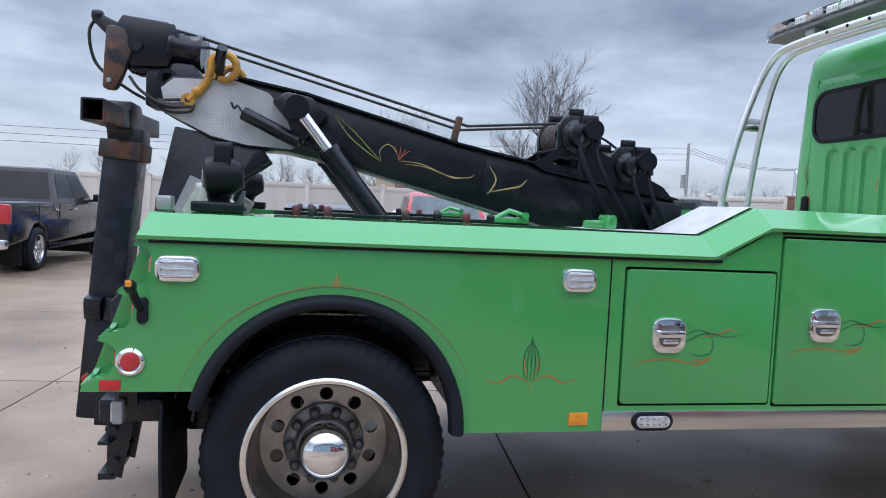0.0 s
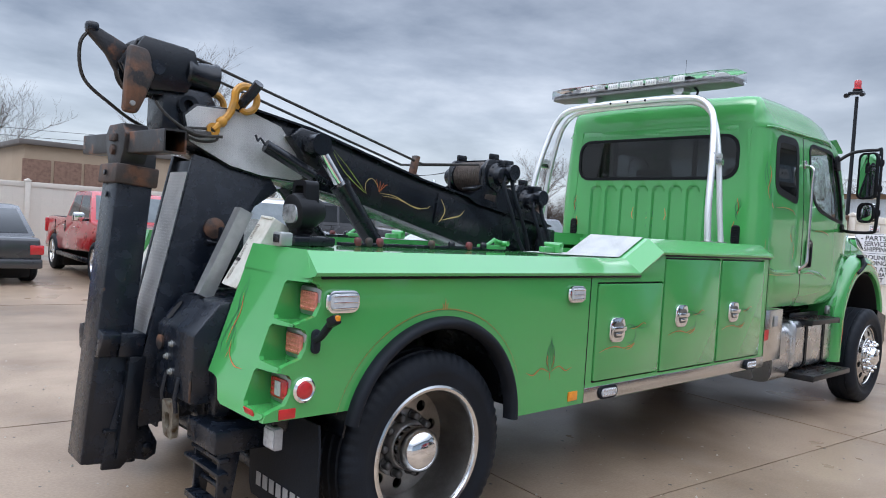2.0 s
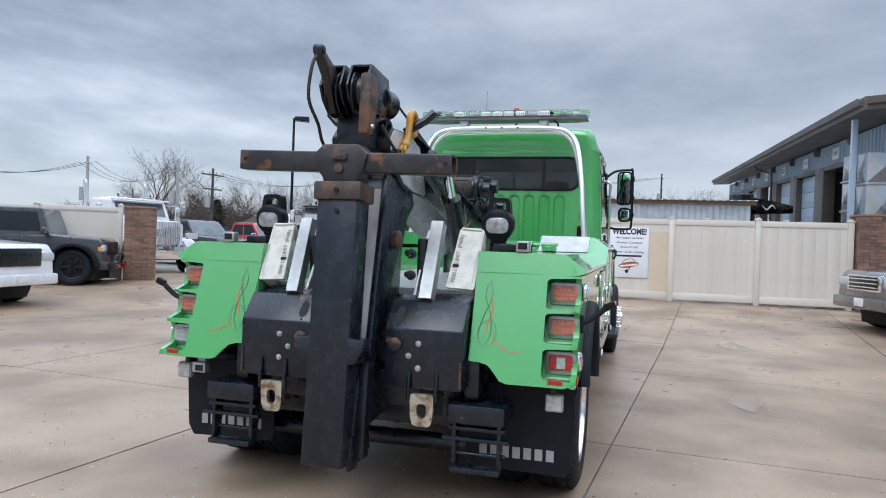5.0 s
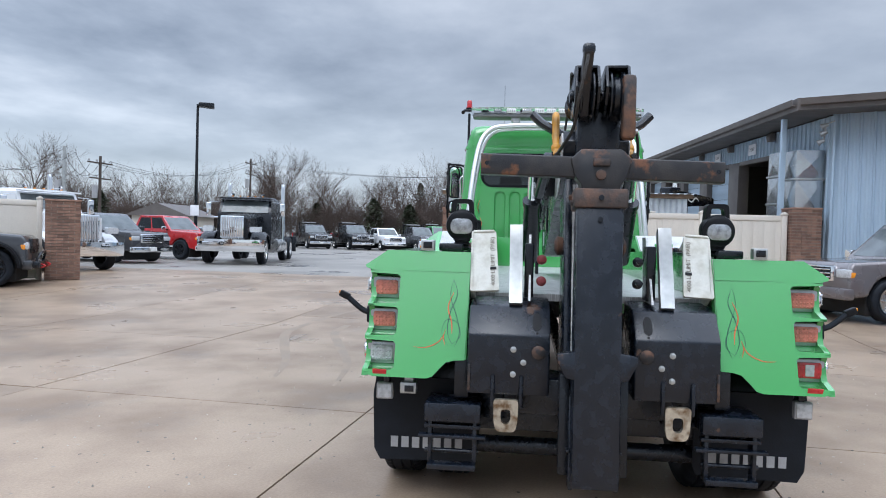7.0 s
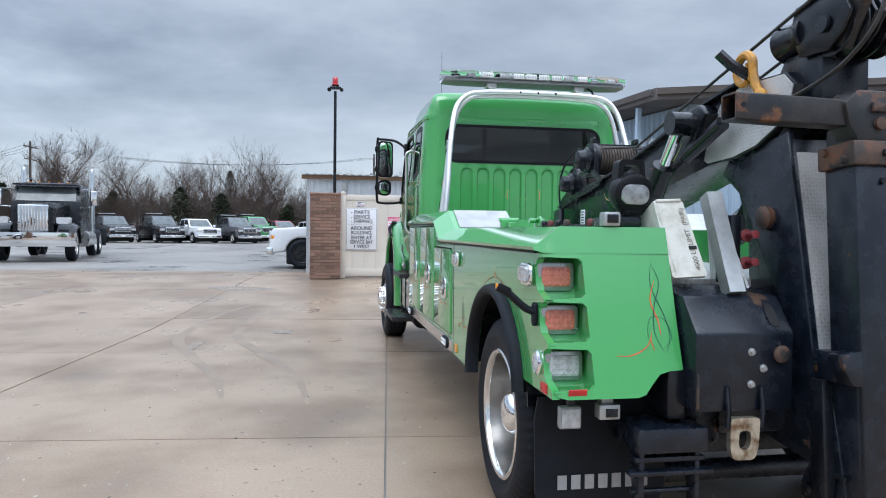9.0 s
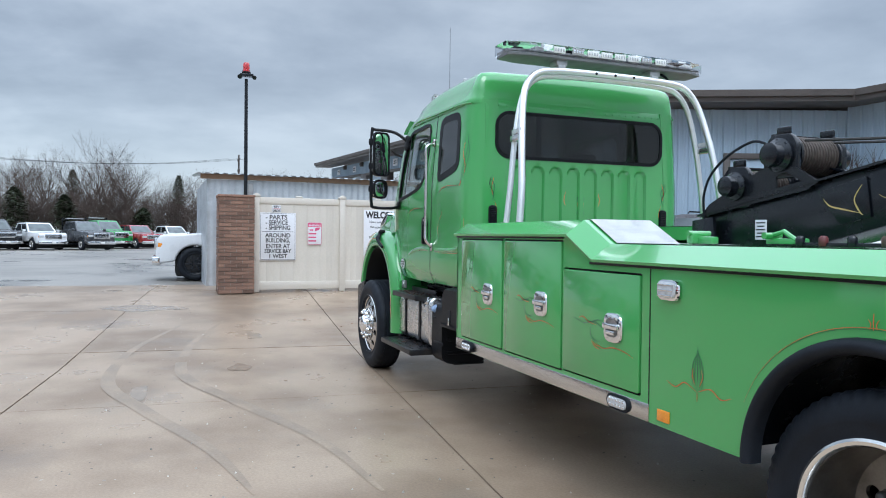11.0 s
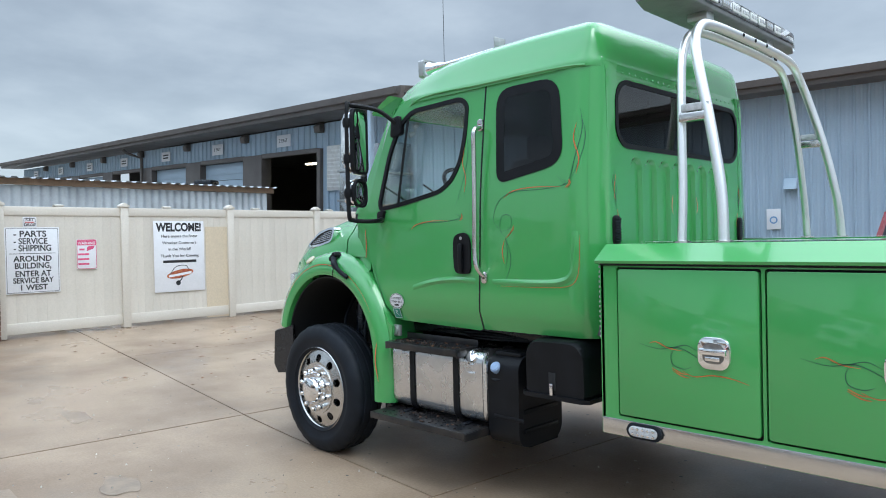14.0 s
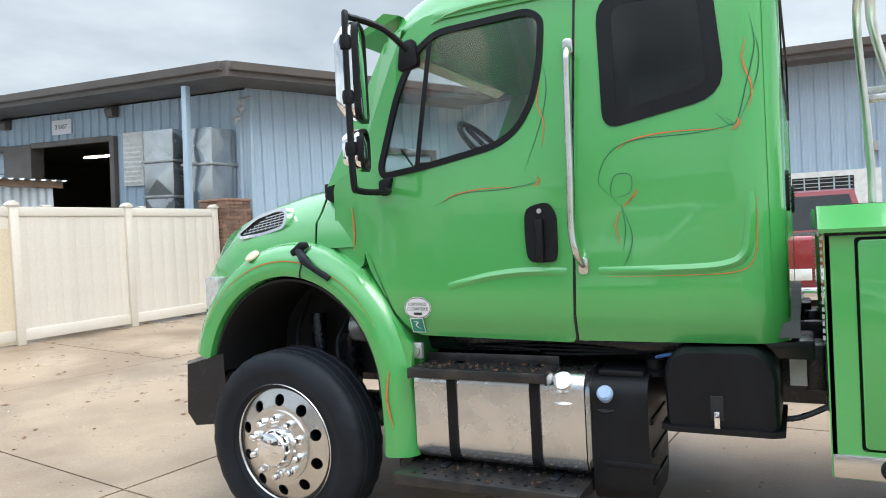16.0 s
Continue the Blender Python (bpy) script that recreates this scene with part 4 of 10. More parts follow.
for s in SIDES:
    rear_wheel(s)
    front_wheel(s)
part("rear_axle", joined(cyl((1.09, -0.65, 0.5), (1.09, 0.65, 0.5), 0.09), lathe([(0, -0.22), (0.15, -0.2), (0.22, 0), (0.15, 0.2), (0, 0.22)], (1.09, 0, 0.5), (0, 1, 0), 20)), BLACK_WORN, TRUCK)
part("front_axle", joined(box((7.17, 0, 0.44), (0.14, 1.9, 0.14), 0.03), box((7.17, -0.9, 0.5), (0.2, 0.1, 0.3), 0.03), box((7.17, 0.9, 0.5), (0.2, 0.1, 0.3), 0.03)), BLACK_WORN, TRUCK)
for s in SIDES:
    part("frame_rail", box((4.2, s * 0.43, 0.82), (7.4, 0.09, 0.27), 0.01), BLACK_WORN, TRUCK)
    part("leaf_spring", joined(*[box((7.17, s * 0.5, 0.56 + 0.025 * k), (1.3 - 0.2 * k, 0.08, 0.022), 0.004) for k in range(3)]), BLACK_WORN, TRUCK)
part("drive_shaft", cyl((1.2, 0, 0.55), (5.6, 0, 0.7), 0.06), BLACK_WORN, TRUCK)


# wrecker body sides
def tail_x(z):
    return 0.188 + (z - 0.79) * 0.33


POCKETS = [(1.155, 1.325), (0.985, 1.145), (0.805, 0.965)]
ARCH_C, ARCH_R = (1.113, 0.615), 0.513


def body_side(s):
    W = 1.22
    out = [(tail_x(0.77) + 0.014, 0.775), (ARCH_C[0] + ARCH_R * math.cos(radians(161.4)), 0.775)]
    out += [(ARCH_C[0] + ARCH_R * math.cos(radians(a)), ARCH_C[1] + ARCH_R * math.sin(radians(a))) for a in range(156, 1, -6)]
    out += [(ARCH_C[0] + 0.5129, 0.60), (4.66, 0.60), (4.66, 1.5), (3.04, 1.5), (2.79, 1.36), (tail_x(1.36) + 0.02, 1.36)]
    for zb, zt in POCKETS:
        x = tail_x(zt) + 0.015
        out += [(x, zt), (x + 0.04, zt - 0.012), (x + 0.056, zt - 0.035), (x + 0.05, (zb + zt) / 2 - 0.01), (x + 0.03, zb + 0.03), (tail_x(zb) + 0.03, zb + 0.008), (tail_x(zb) + 0.012, zb)]
    # recesses for the three doors
    doors = [rrect(2.69, 1.01, 0.725, 0.60, 0.012, 2), rrect(3.445, 1.085, 0.765, 0.765, 0.012, 2), rrect(4.205, 1.085, 0.725, 0.765, 0.012, 2)]
    panel = part("body_side", sheet(out, doors, mapf=lambda u, v, d: (u, s * (W - d), v), thick=0.03), GREEN, TRUCK, "glossy green body side with wheel arch")
    for cx, cz, w, h in ((2.69, 1.01, 0.705, 0.58), (3.445, 1.085, 0.745, 0.745), (4.205, 1.085, 0.705, 0.745)):
        d = part("compartment_door", prism(rrect(cx, cz, w, h, 0.015, 3), "y", s * (W - 0.05), s * (W + 0.008), 0.006), GREEN, TRUCK, "flat green compartment door")
        part("door_seal", sheet(rrect(cx, cz, w + 0.03, h + 0.03, 0.015, 2), [rrect(cx, cz, w - 0.02, h - 0.02, 0.015, 2)], mapf=lambda u, v, dd: (u, s * (W - 0.03 - dd), v), thick=0.01), PLASTIC, d)
        # chrome paddle latch
        hx, hz = cx - 0.15 * (1 if h < 0.6 else 1), 1.02 if h < 0.6 else 1.075
        l = part("latch", prism(rrect(hx, hz, 0.155, 0.155, 0.05), "y", s * (W + 0.006), s * (W + 0.026), 0.014), CHROME, d, "chrome paddle latch")
        # flat dark sheet: the chrome bowl's dark reflection is put into its colour
        pan = sheet(rrect(hx, hz, 0.10, 0.094, 0.03), mapf=lambda u, v, dd: (u, s * (W + 0.0285), v))
        part("latch_bowl", pan, HUBSTEEL, d)
        part("latch_paddle", joined(box((hx, s * (W + 0.036), hz + 0.008), (0.128, 0.014, 0.03), 0.006), box((hx, s * (W + 0.034), hz - 0.024), (0.07, 0.012, 0.022), 0.005)), CHROME, d)
        stripe_door(d, s, W + 0.0105, hx, hz)
    # stainless rocker strip
    part("rocker_strip", box((3.46, s * (W + 0.003), 0.645), (2.4, 0.008, 0.085), 0.003), STEEL, TRUCK, "bare stainless rocker strip")
    for x in (2.49, 4.42):
        mk = part("marker_lamp", prism(rrect(x, 0.645, 0.19, 0.08, 0.04), "y", s * (W + 0.005), s * (W + 0.022), 0.005), RUBBER, TRUCK, "oval clear marker lamp in black rubber")
        part("lens", prism(rrect(x, 0.645, 0.155, 0.052, 0.026), "y", s * (W + 0.02), s * (W + 0.028), 0.004), CLEARLENS, mk)
        for k in range(10):
            part("bead", lathe([(0.009, 0), (0.007, 0.004), (0, 0.006)], (x - 0.056 + 0.028 * (k % 5), s * (W + 0.027), 0.658 - 0.026 * (k // 5)), (0, s, 0), 8), CHROME, mk)
    part("side_reflector", box((2.155, s * (W + 0.003), 0.655), (0.085, 0.008, 0.055), 0.003), AMBER, TRUCK, "orange side reflector")
    part("panel_seam", box((2.265, s * (W + 0.0005), 0.98), (0.006, 0.003, 0.76), 0), BLACK, TRUCK)
    # strobe lamps
    for x in (0.53, 2.12):
        h = 0.1 if x < 1 else 0.1
        w = 0.165 if x < 1 else 0.15
        st = part("strobe_lamp", prism(rrect(x, 1.245, w, h, 0.038), "y", s * W, s * (W + 0.024), 0.012), CHROME, TRUCK, "clear strobe lamp in a chrome bezel")
        part("lens", prism(rrect(x, 1.245, w - 0.03, h - 0.03, 0.02), "y", s * (W + 0.018), s * (W + 0.034), 0.008), CLEARLENS, st)
        for k in range(3):
            part("lens_rib", box((x, s * (W + 0.035), 1.27 - 0.025 * k), (w - 0.045, 0.004, 0.008), 0.002), CHROME, st)
    # round red side lamp and reflector
    rl = part("side_lamp", lathe([(0.05, 0), (0.052, 0.010), (0.042, 0.018), (0.036, 0.014), (0, 0.014)], (0.37, s * W, 0.89), (0, s, 0), 28), CHROME, TRUCK, "round lamp in a chrome ring")
    part("lens", lathe([(0.036, 0.010), (0.033, 0.018), (0.02, 0.022), (0, 0.023)], (0.37, s * W, 0.89), (0, s, 0), 24), REDLENS if s < 0 else CLEARLENS, rl)
    part("side_reflector", box((0.30, s * (W + 0.002), 0.80), (0.075, 0.006, 0.04), 0.002), REDTAPE, TRUCK, "red reflector")
    # rubber-stalk clearance lamp
    arm = part("clearance_lamp", tube(smoothed([(0.405, s * (W + 0.012), 1.095), (0.405, s * (W + 0.05), 1.11), (0.40, s * (W + 0.10), 1.15), (0.398, s * (W + 0.13), 1.178)]), 0.016, 8), RUBBER, TRUCK, "black rubber stalk clearance lamp")
    part("lamp_housing", box((0.397, s * (W + 0.15), 1.19), (0.034, 0.06, 0.038), 0.007, Matrix.Rotation(radians(s * 25), 4, "X")), PLASTIC, arm)
    part("lens", box((0.397, s * (W + 0.176), 1.203), (0.022, 0.012, 0.024), 0.004), AMBER, arm)
    part("stalk_base", prism(rrect(0.41, 1.085, 0.04, 0.10, 0.019), "y", s * W, s * (W + 0.02), 0.006), RUBBER, arm)
    # fender flare
    n = 34
    rows = []
    for k in range(n + 1):
        a = radians(169 - (169 + 1.5) * k / n)
        c, z = math.cos(a), math.sin(a)
        rows.append([(ARCH_C[0] + r * c, s * y, ARCH_C[1] + r * z) for r, y in ((0.485, 1.20), (0.487, 1.242), (0.493, 1.258), (0.503, 1.267), (0.515, 1.270), (0.527, 1.267), (0.537, 1.258), (0.543, 1.242), (0.545, 1.222), (0.513, 1.20))])
    part("fender_flare", loft(rows), RUBBER, TRUCK, "black rubber fender flare")
    well = loft([[(ARCH_C[0] + r * math.cos(radians(a)), s * y, ARCH_C[1] + r * math.sin(radians(a))) for r, y in ((0.518, 1.2), (0.518, 0.6), (0.528, 0.6), (0.528, 1.2))] for a in range(176, 3, -9)])
    part("wheel_well", well, BLACK, TRUCK)
    # wheel-arch pin line
    arc = [(ARCH_C[0] + 0.60 * math.cos(radians(a)), ARCH_C[1] + 0.578 * math.sin(radians(a))) for a in range(166, 13, -12)]
    on = lambda u, v: (u, s * (W + 0.0025), v)
    part("pin_stripe", ribbon(arc, 0.0024, on), ORANGE, TRUCK)
    part("pin_stripe", ribbon([(x + 0.002, z - 0.0055) for x, z in arc], 0.0014, on), TEAL, TRUCK)
    part("pin_stripe", joined(ribbon([(1.12, 1.185), (1.121, 1.215), (1.12, 1.245)], 0.0042, on), ribbon([(1.105, 1.188), (1.11, 1.205), (1.10, 1.222)], 0.0036, on), ribbon([(1.135, 1.188), (1.13, 1.205), (1.14, 1.222)], 0.0036, on)), ORANGE, TRUCK)
    # tulip motif ahead of the wheel
    tx, tz = 1.935, 0.815
    tul = []
    for dx in (-0.022, -0.011, 0, 0.011, 0.022):
        tul.append(ribbon([(tx + dx, tz), (tx + dx * 1.6, tz + 0.07), (tx + dx * 1.1, tz + 0.13), (tx, tz + 0.2 - abs(dx) * 1.5)], 0.0037, on))
    part("pin_stripe", joined(*tul), TEAL, TRUCK)
    fl = []
    for sg in SIDES:
        fl.append(ribbon([(tx + sg * 0.006, tz), (tx + sg * 0.08, tz + 0.025), (tx + sg * 0.14, tz - 0.005), (tx + sg * 0.2, tz + 0.012)], 0.0056, on))
        fl.append(ribbon([(tx + sg * 0.01, tz + 0.02), (tx + sg * 0.03, tz + 0.06), (tx + sg * 0.026, tz + 0.1)], 0.0043, on))
    fl.append(ribbon([(tx, tz - 0.045), (tx, tz)], 0.0043, on))
    part("pin_stripe", joined(*fl), ORANGE, TRUCK)


def stripe_door(d, s, y, hx, hz):
    """Scrolls to the rear of each latch on the outside of a compartment door."""
    f = lambda u, v: (u, s * y, v)
    X, Z = hx + 0.06, hz
    g = [[(X - 0.02, Z - 0.06), (X + 0.04, Z - 0.02), (X + 0.12, Z + 0.01), (X + 0.22, Z - 0.005), (X + 0.33, Z + 0.015)],
         [(X + 0.02, Z + 0.0), (X + 0.08, Z + 0.025), (X + 0.15, Z + 0.008), (X + 0.22, Z + 0.012)],
         [(X + 0.13, Z + 0.01), (X + 0.155, Z - 0.03), (X + 0.145, Z - 0.075), (X + 0.09, Z - 0.09), (X + 0.05, Z - 0.075)]]
    o = [[(X + 0.1, Z - 0.004), (X + 0.17, Z + 0.004), (X + 0.23, Z + 0.028), (X + 0.27, Z + 0.018)],
         [(X - 0.22, Z - 0.13), (X - 0.14, Z - 0.11), (X - 0.05, Z - 0.105), (X + 0.04, Z - 0.12), (X + 0.1, Z - 0.1)],
         [(X + 0.06, Z - 0.13), (X + 0.1, Z - 0.125), (X + 0.15, Z - 0.1)], [(X + 0.07, Z - 0.115), (X + 0.11, Z - 0.11), (X + 0.15, Z - 0.09)]]
    part("pin_stripe", joined(*[ribbon(p, 0.0036, f) for p in g]), TEAL, d)
    part("pin_stripe", joined(*[ribbon(p, 0.005, f) for p in o]), ORANGE, d)


BEZEL = material("bright_lamp_bezel", (0.42, 0.43, 0.44), 0.3, 0.8, dark=0.6, grain=120, stain=12, bump=0.05, amount=0.3)


def body_tail(s):
    """Leaning rear panel with three lamp pockets open to the rear and the side."""
    out = [(0.665, 0.875), (0.72, 0.872), (0.765, 0.86), (0.80, 0.825), (0.835, 0.785), (0.87, 0.775), (1.16, 0.775), (1.20, 0.785), (1.215, 0.805)]
    for zb, zt in reversed(POCKETS):
        out += [(1.215, zb), (1.06, zb + 0.006), (1.045, zb + 0.02), (1.045, zt - 0.02), (1.06, zt - 0.006), (1.215, zt)]
    out += [(1.215, 1.345), (1.19, 1.38), (1.13, 1.452), (0.655, 1.452)]
    cuts = [1.16, 1.185, 1.2]

    def on(u, v, d):
        x = tail_x(v) + d
        if u > 1.14:
            x += 0.012 * ((u - 1.14) / 0.075) ** 2
        return (x, s * u, v)
    part("tail_panel", sheet(out, cuts_u=cuts, cuts_v=[0.9, 1.05, 1.24], mapf=on, thick=0.02), GREEN, TRUCK, "leaning green tail panel")
    part("tail_inner_wall", prism([(tail_x(0.875) + 0.01, 0.875), (0.6, 0.875), (0.6, 1.45), (tail_x(1.45) + 0.01, 1.45)], "y", s * 0.655, s * 0.675, 0.004), GREEN, TRUCK)
    kinds = [SALMON, SALMON, REDLENS if s < 0 else CLEARLENS]
    for (zb, zt), lens in zip(POCKETS, kinds):
        zc = (zb + zt) / 2
        xb = tail_x(zc) + 0.122
        lean = lambda x0, x1, za, zb_: [(tail_x(za) + x0, za), (tail_x(za) + x1, za), (tail_x(zb_) + x1, zb_), (tail_x(zb_) + x0, zb_)]
        pk = part("lamp_pocket", joined(
            prism(lean(0.130, 0.142, zb - 0.01, zt + 0.01), "y", s * 1.04, s * 1.212),
            prism(lean(0.004, 0.138, zb - 0.008, zt + 0.008), "y", s * 1.036, s * 1.044),
            prism(lean(0.004, 0.138, zt, zt + 0.008), "y", s * 1.045, s * 1.212),
            prism(lean(0.004, 0.138, zb - 0.008, zb), "y", s * 1.045, s * 1.212)), GREEN, TRUCK)
        xl = xb - 0.0
        lamp = part("tail_lamp", prism(rrect(s * 1.133, zc, 0.162, 0.122, 0.022), "x", xl - 0.028, xl + 0.004, 0.006), BEZEL, TRUCK, "rectangular tail lamp in a bright bezel")
        part("lens", prism(rrect(s * 1.133, zc, 0.126, 0.084, 0.014), "x", xl - 0.038, xl - 0.025, 0.005), lens, lamp)
        bead = None
        for i in range(6):
            for j in range(4):
                mm = Matrix.Translation((xl - 0.038, s * (1.085 + 0.0192 * i), zc - 0.03 + 0.02 * j))
                if lens is REDLENS and 1 < i < 5:
                    continue
                if bead is None:
                    bead = part("bead", lathe([(0.006, 0), (0.004, 0.003), (0, 0.004)], (0, 0, 0), (-1, 0, 0), 6), lens, lamp)
                    bead.matrix_basis = mm
                else:
                    alias("bead", bead, lamp, mm)
        if lens is REDLENS:
            part("reverse_lens", box((xl - 0.040, s * 1.135, zc), (0.006, 0.045, 0.06), 0.002), CLEARLENS, lamp)
    part("tail_reflector", box((tail_x(0.797) - 0.002, s * 1.12, 0.797), (0.006, 0.075, 0.038), 0.002, Matrix.Rotation(radians(-20), 4, "Y")), REDTAPE, TRUCK, "red reflector")
    # pin stripes on the tail
    f = lambda u, v: (tail_x(v) - 0.002, s * u, v)
    c = 0.745
    f = lambda u, v: (tail_x(v - 0.03) - 0.002, s * u, v - 0.03)
    part("pin_stripe", joined(ribbon([(c, 1.33), (c - 0.025, 1.25), (c + 0.01, 1.15), (c + 0.02, 1.05), (c - 0.01, 0.98)], 0.0043, f), ribbon([(c, 1.33), (c + 0.012, 1.24), (c - 0.03, 1.12), (c - 0.045, 1.04), (c - 0.02, 0.97)], 0.0037, f),
                              ribbon([(c + 0.0, 0.98), (c - 0.05, 1.03), (c - 0.03, 1.1), (c + 0.03, 1.11), (c + 0.05, 1.04), (c + 0.01, 0.975)], 0.0025, f)), TEAL, TRUCK)
    part("pin_stripe", joined(ribbon([(c - 0.005, 1.26), (c + 0.022, 1.18), (c + 0.0, 1.1), (c - 0.005, 1.04)], 0.0074, f), ribbon([(c + 0.03, 1.06), (c + 0.06, 1.0), (c + 0.13, 0.965), (c + 0.2, 0.965)], 0.0056, f), ribbon([(c + 0.03, 0.98), (c + 0.04, 1.02), (c + 0.035, 1.05)], 0.0050, f)), ORANGE, TRUCK)


def body_top(s):
    """The chamfered cap along the top of the body side, stepping up towards the cab."""
    secs = []
    for x, h in ((0.375, 0), (2.73, 0), (2.99, 0.135), (4.68, 0.135)):
        secs.append([(tail_x(z) - 0.004 + (0.012 if y > 1.2 else 0.004 if y > 1.1 else 0.0) if x < 1 else x, s * y, z + h) for k, (y, z) in enumerate(((1.245, 1.352), (1.25, 1.366), (1.13, 1.45), (0.66, 1.452), (0.66, 1.34), (1.2, 1.34)))])
    part("body_cap", soften(loft(secs), 0.004, 2, 20), GREEN, TRUCK, "chamfered bright green body cap", 7)
    part("drip_seal", joined(box((1.6, s * 1.222, 1.345), (2.35, 0.02, 0.014), 0.003), box((3.86, s * 1.222, 1.482), (1.6, 0.02, 0.014), 0.003)), PLASTIC, TRUCK)
    slope = math.atan2(0.135, 0.26)
    tp = bmesh.new()
    vs = []
    for x, h in ((2.25, 0), (2.722, 0), (2.982, 0.135), (3.02, 0.135), (3.04, 0.135), (4.64, 0.135)):
        vs.append((tp.verts.new((x, s * 0.67, 1.4555 + h)), tp.verts.new((x, s * (0.86 if x > 3.03 else 1.09 if x > 2.7 else 0.95), 1.4555 + h))))
    for a, b in zip(vs, vs[1:]):
        tp.faces.new((a[0], a[1], b[1], b[0]))
    o = part("step_plate", tp, TREAD, TRUCK, "aluminium tread plate on the body step")
    uv_plane(o, (1, 0, 0), (0, 1, 0))
    part("body_inner_wall", box((2.55, s * 0.665, 1.27), (4.2, 0.012, 0.34), 0), GREEN, TRUCK)
    part("body_front_wall", box((4.655, s * 0.94, 1.04), (0.02, 0.56, 0.88), 0), GREEN, TRUCK)


for s in SIDES:
    body_side(s)
    body_tail(s)
    body_top(s)
deck = part("bed_deck", box((2.6, 0, 1.2), (4.1, 1.32, 0.04), 0), TREAD, TRUCK, "tread plate bed floor")
uv_plane(deck, (1, 0, 0), (0, 1, 0))
part("bed_front_wall", box((4.63, 0, 1.3), (0.03, 1.3, 0.5), 0.005), GREEN, TRUCK)


# ---- boom, mast and stinger ----
BOOM = [(0.24, 2.06), (0.30, 2.12), (0.62, 2.13), (0.97, 2.075), (1.81, 1.865), (2.2, 1.795), (3.11, 1.625), (3.10, 1.44), (2.75, 1.385), (2.45, 1.405), (1.95, 1.53), (1.26, 1.705), (0.88, 1.775), (0.68, 1.785), (0.50, 1.82), (0.27, 1.93)]
part("boom", prism(BOOM, "y", -0.17, 0.17, 0.008), BLACK, TRUCK, "black steel boom with gold pin stripes")
for s in SIDES:
    pl = [(0.25, 2.055), (0.31, 2.11), (0.61, 2.12), (0.78, 2.07), (0.98, 1.83), (0.90, 1.785), (0.68, 1.795), (0.50, 1.83), (0.28, 1.93)]
    o = part("boom_tread_plate", prism(pl, "y", s * 0.171, s * 0.176), TREAD, TRUCK, "bright tread plate on the boom's nose")
    uv_plane(o, (1, 0, 0), (0, 0, 1))
    part("boom_gusset", prism([(0.80, 2.02), (0.87, 2.075), (1.0, 2.055), (1.09, 1.97), (1.0, 1.86), (0.93, 1.80), (0.88, 1.93)], "y", s * 0.17, s * 0.25, 0.01), BLACK, TRUCK)
    part("boom_patch", prism([(1.96, 1.80), (2.0, 1.79), (2.24, 1.735), (2.1, 1.56), (1.93, 1.60)], "y", s * 0.17, s * 0.182, 0.003), BLACK, TRUCK)
    part("top_flange", prism([(0.62, 2.13), (0.97, 2.075), (1.81, 1.865), (2.2, 1.795), (3.12, 1.625), (3.12, 1.637), (2.2, 1.807), (1.81, 1.877), (0.97, 2.087), (0.62, 2.142)], "y", s * 0.15, s * 0.20), BLACK, TRUCK)
    # lift ram
    a, b = Vector((0.93, s * 0.31, 1.985)), Vector((1.40, s * 0.31, 1.40))
    mid = a + (b - a) * 0.36
    ram = part("lift_ram", cyl(mid, b, 0.055, None, 20, 0.006), BLACK, TRUCK, "black hydraulic lift ram")
    part("ram_rod", cyl(a, mid, 0.032), CHROME, ram, "bright ram rod")
    part("ram_eye", cyl(a + Vector((0, -0.06, 0)), a + Vector((0, 0.06, 0)), 0.06, None, 18, 0.005), BLACK, ram)
    part("ram_collar", cyl(mid - (b - a) * 0.02, mid + (b - a) * 0.02, 0.062), BLACK, ram)
    sc = part("spring_canister", cyl((0.66, s * 0.24, 1.95), (0.94, s * 0.27, 1.82), 0.035, None, 16, 0.006), BLACK, TRUCK)
    coil = [Vector((0.94 + 0.14 * t, s * 0.275 + 0.016 * math.cos(t * 60), 1.82 - 0.05 * t + 0.016 * math.sin(t * 60))) for t in [k / 70 for k in range(71)]]
    part("coil_spring", tube(coil, 0.004, 5), BLACK_WORN, sc)
    hookw = smoothed([(0.66, s * 0.24, 1.95), (0.63, s * 0.24, 1.985), (0.615, s * 0.24, 1.97), (0.6, s * 0.24, 2.0)])
    part("spring_hook", tube(hookw, 0.006, 6), BLACK_WORN, sc)
    # painted scrolls
    f = lambda u, v: (u, s * 0.1725, v)
    part("pin_stripe", joined(ribbon([(1.12, 1.985), (1.2, 1.88), (1.3, 1.80), (1.37, 1.755)], 0.0050, f), ribbon([(1.13, 1.985), (1.23, 1.90), (1.31, 1.82), (1.38, 1.75)], 0.0037, f)), LIME, TRUCK)
    part("pin_stripe", joined(ribbon([(1.38, 1.75), (1.37, 1.81), (1.41, 1.845), (1.45, 1.82), (1.48, 1.76)], 0.0043, f), ribbon([(1.48, 1.76), (1.6, 1.75), (1.75, 1.695), (1.86, 1.69), (1.9, 1.71)], 0.0056, f), ribbon([(1.5, 1.745), (1.62, 1.735), (1.78, 1.685), (1.86, 1.695)], 0.0037, f)), GOLD, TRUCK)
    part("pin_stripe", joined(*[ribbon([(1.475, 1.765), (1.46 + 0.02 * k, 1.81), (1.45 + 0.03 * k, 1.845 - 0.01 * k)], 0.0037, f) for k in range(4)]), ORANGE, TRUCK)
    f2 = lambda u, v: (u, s * 0.1835, v)
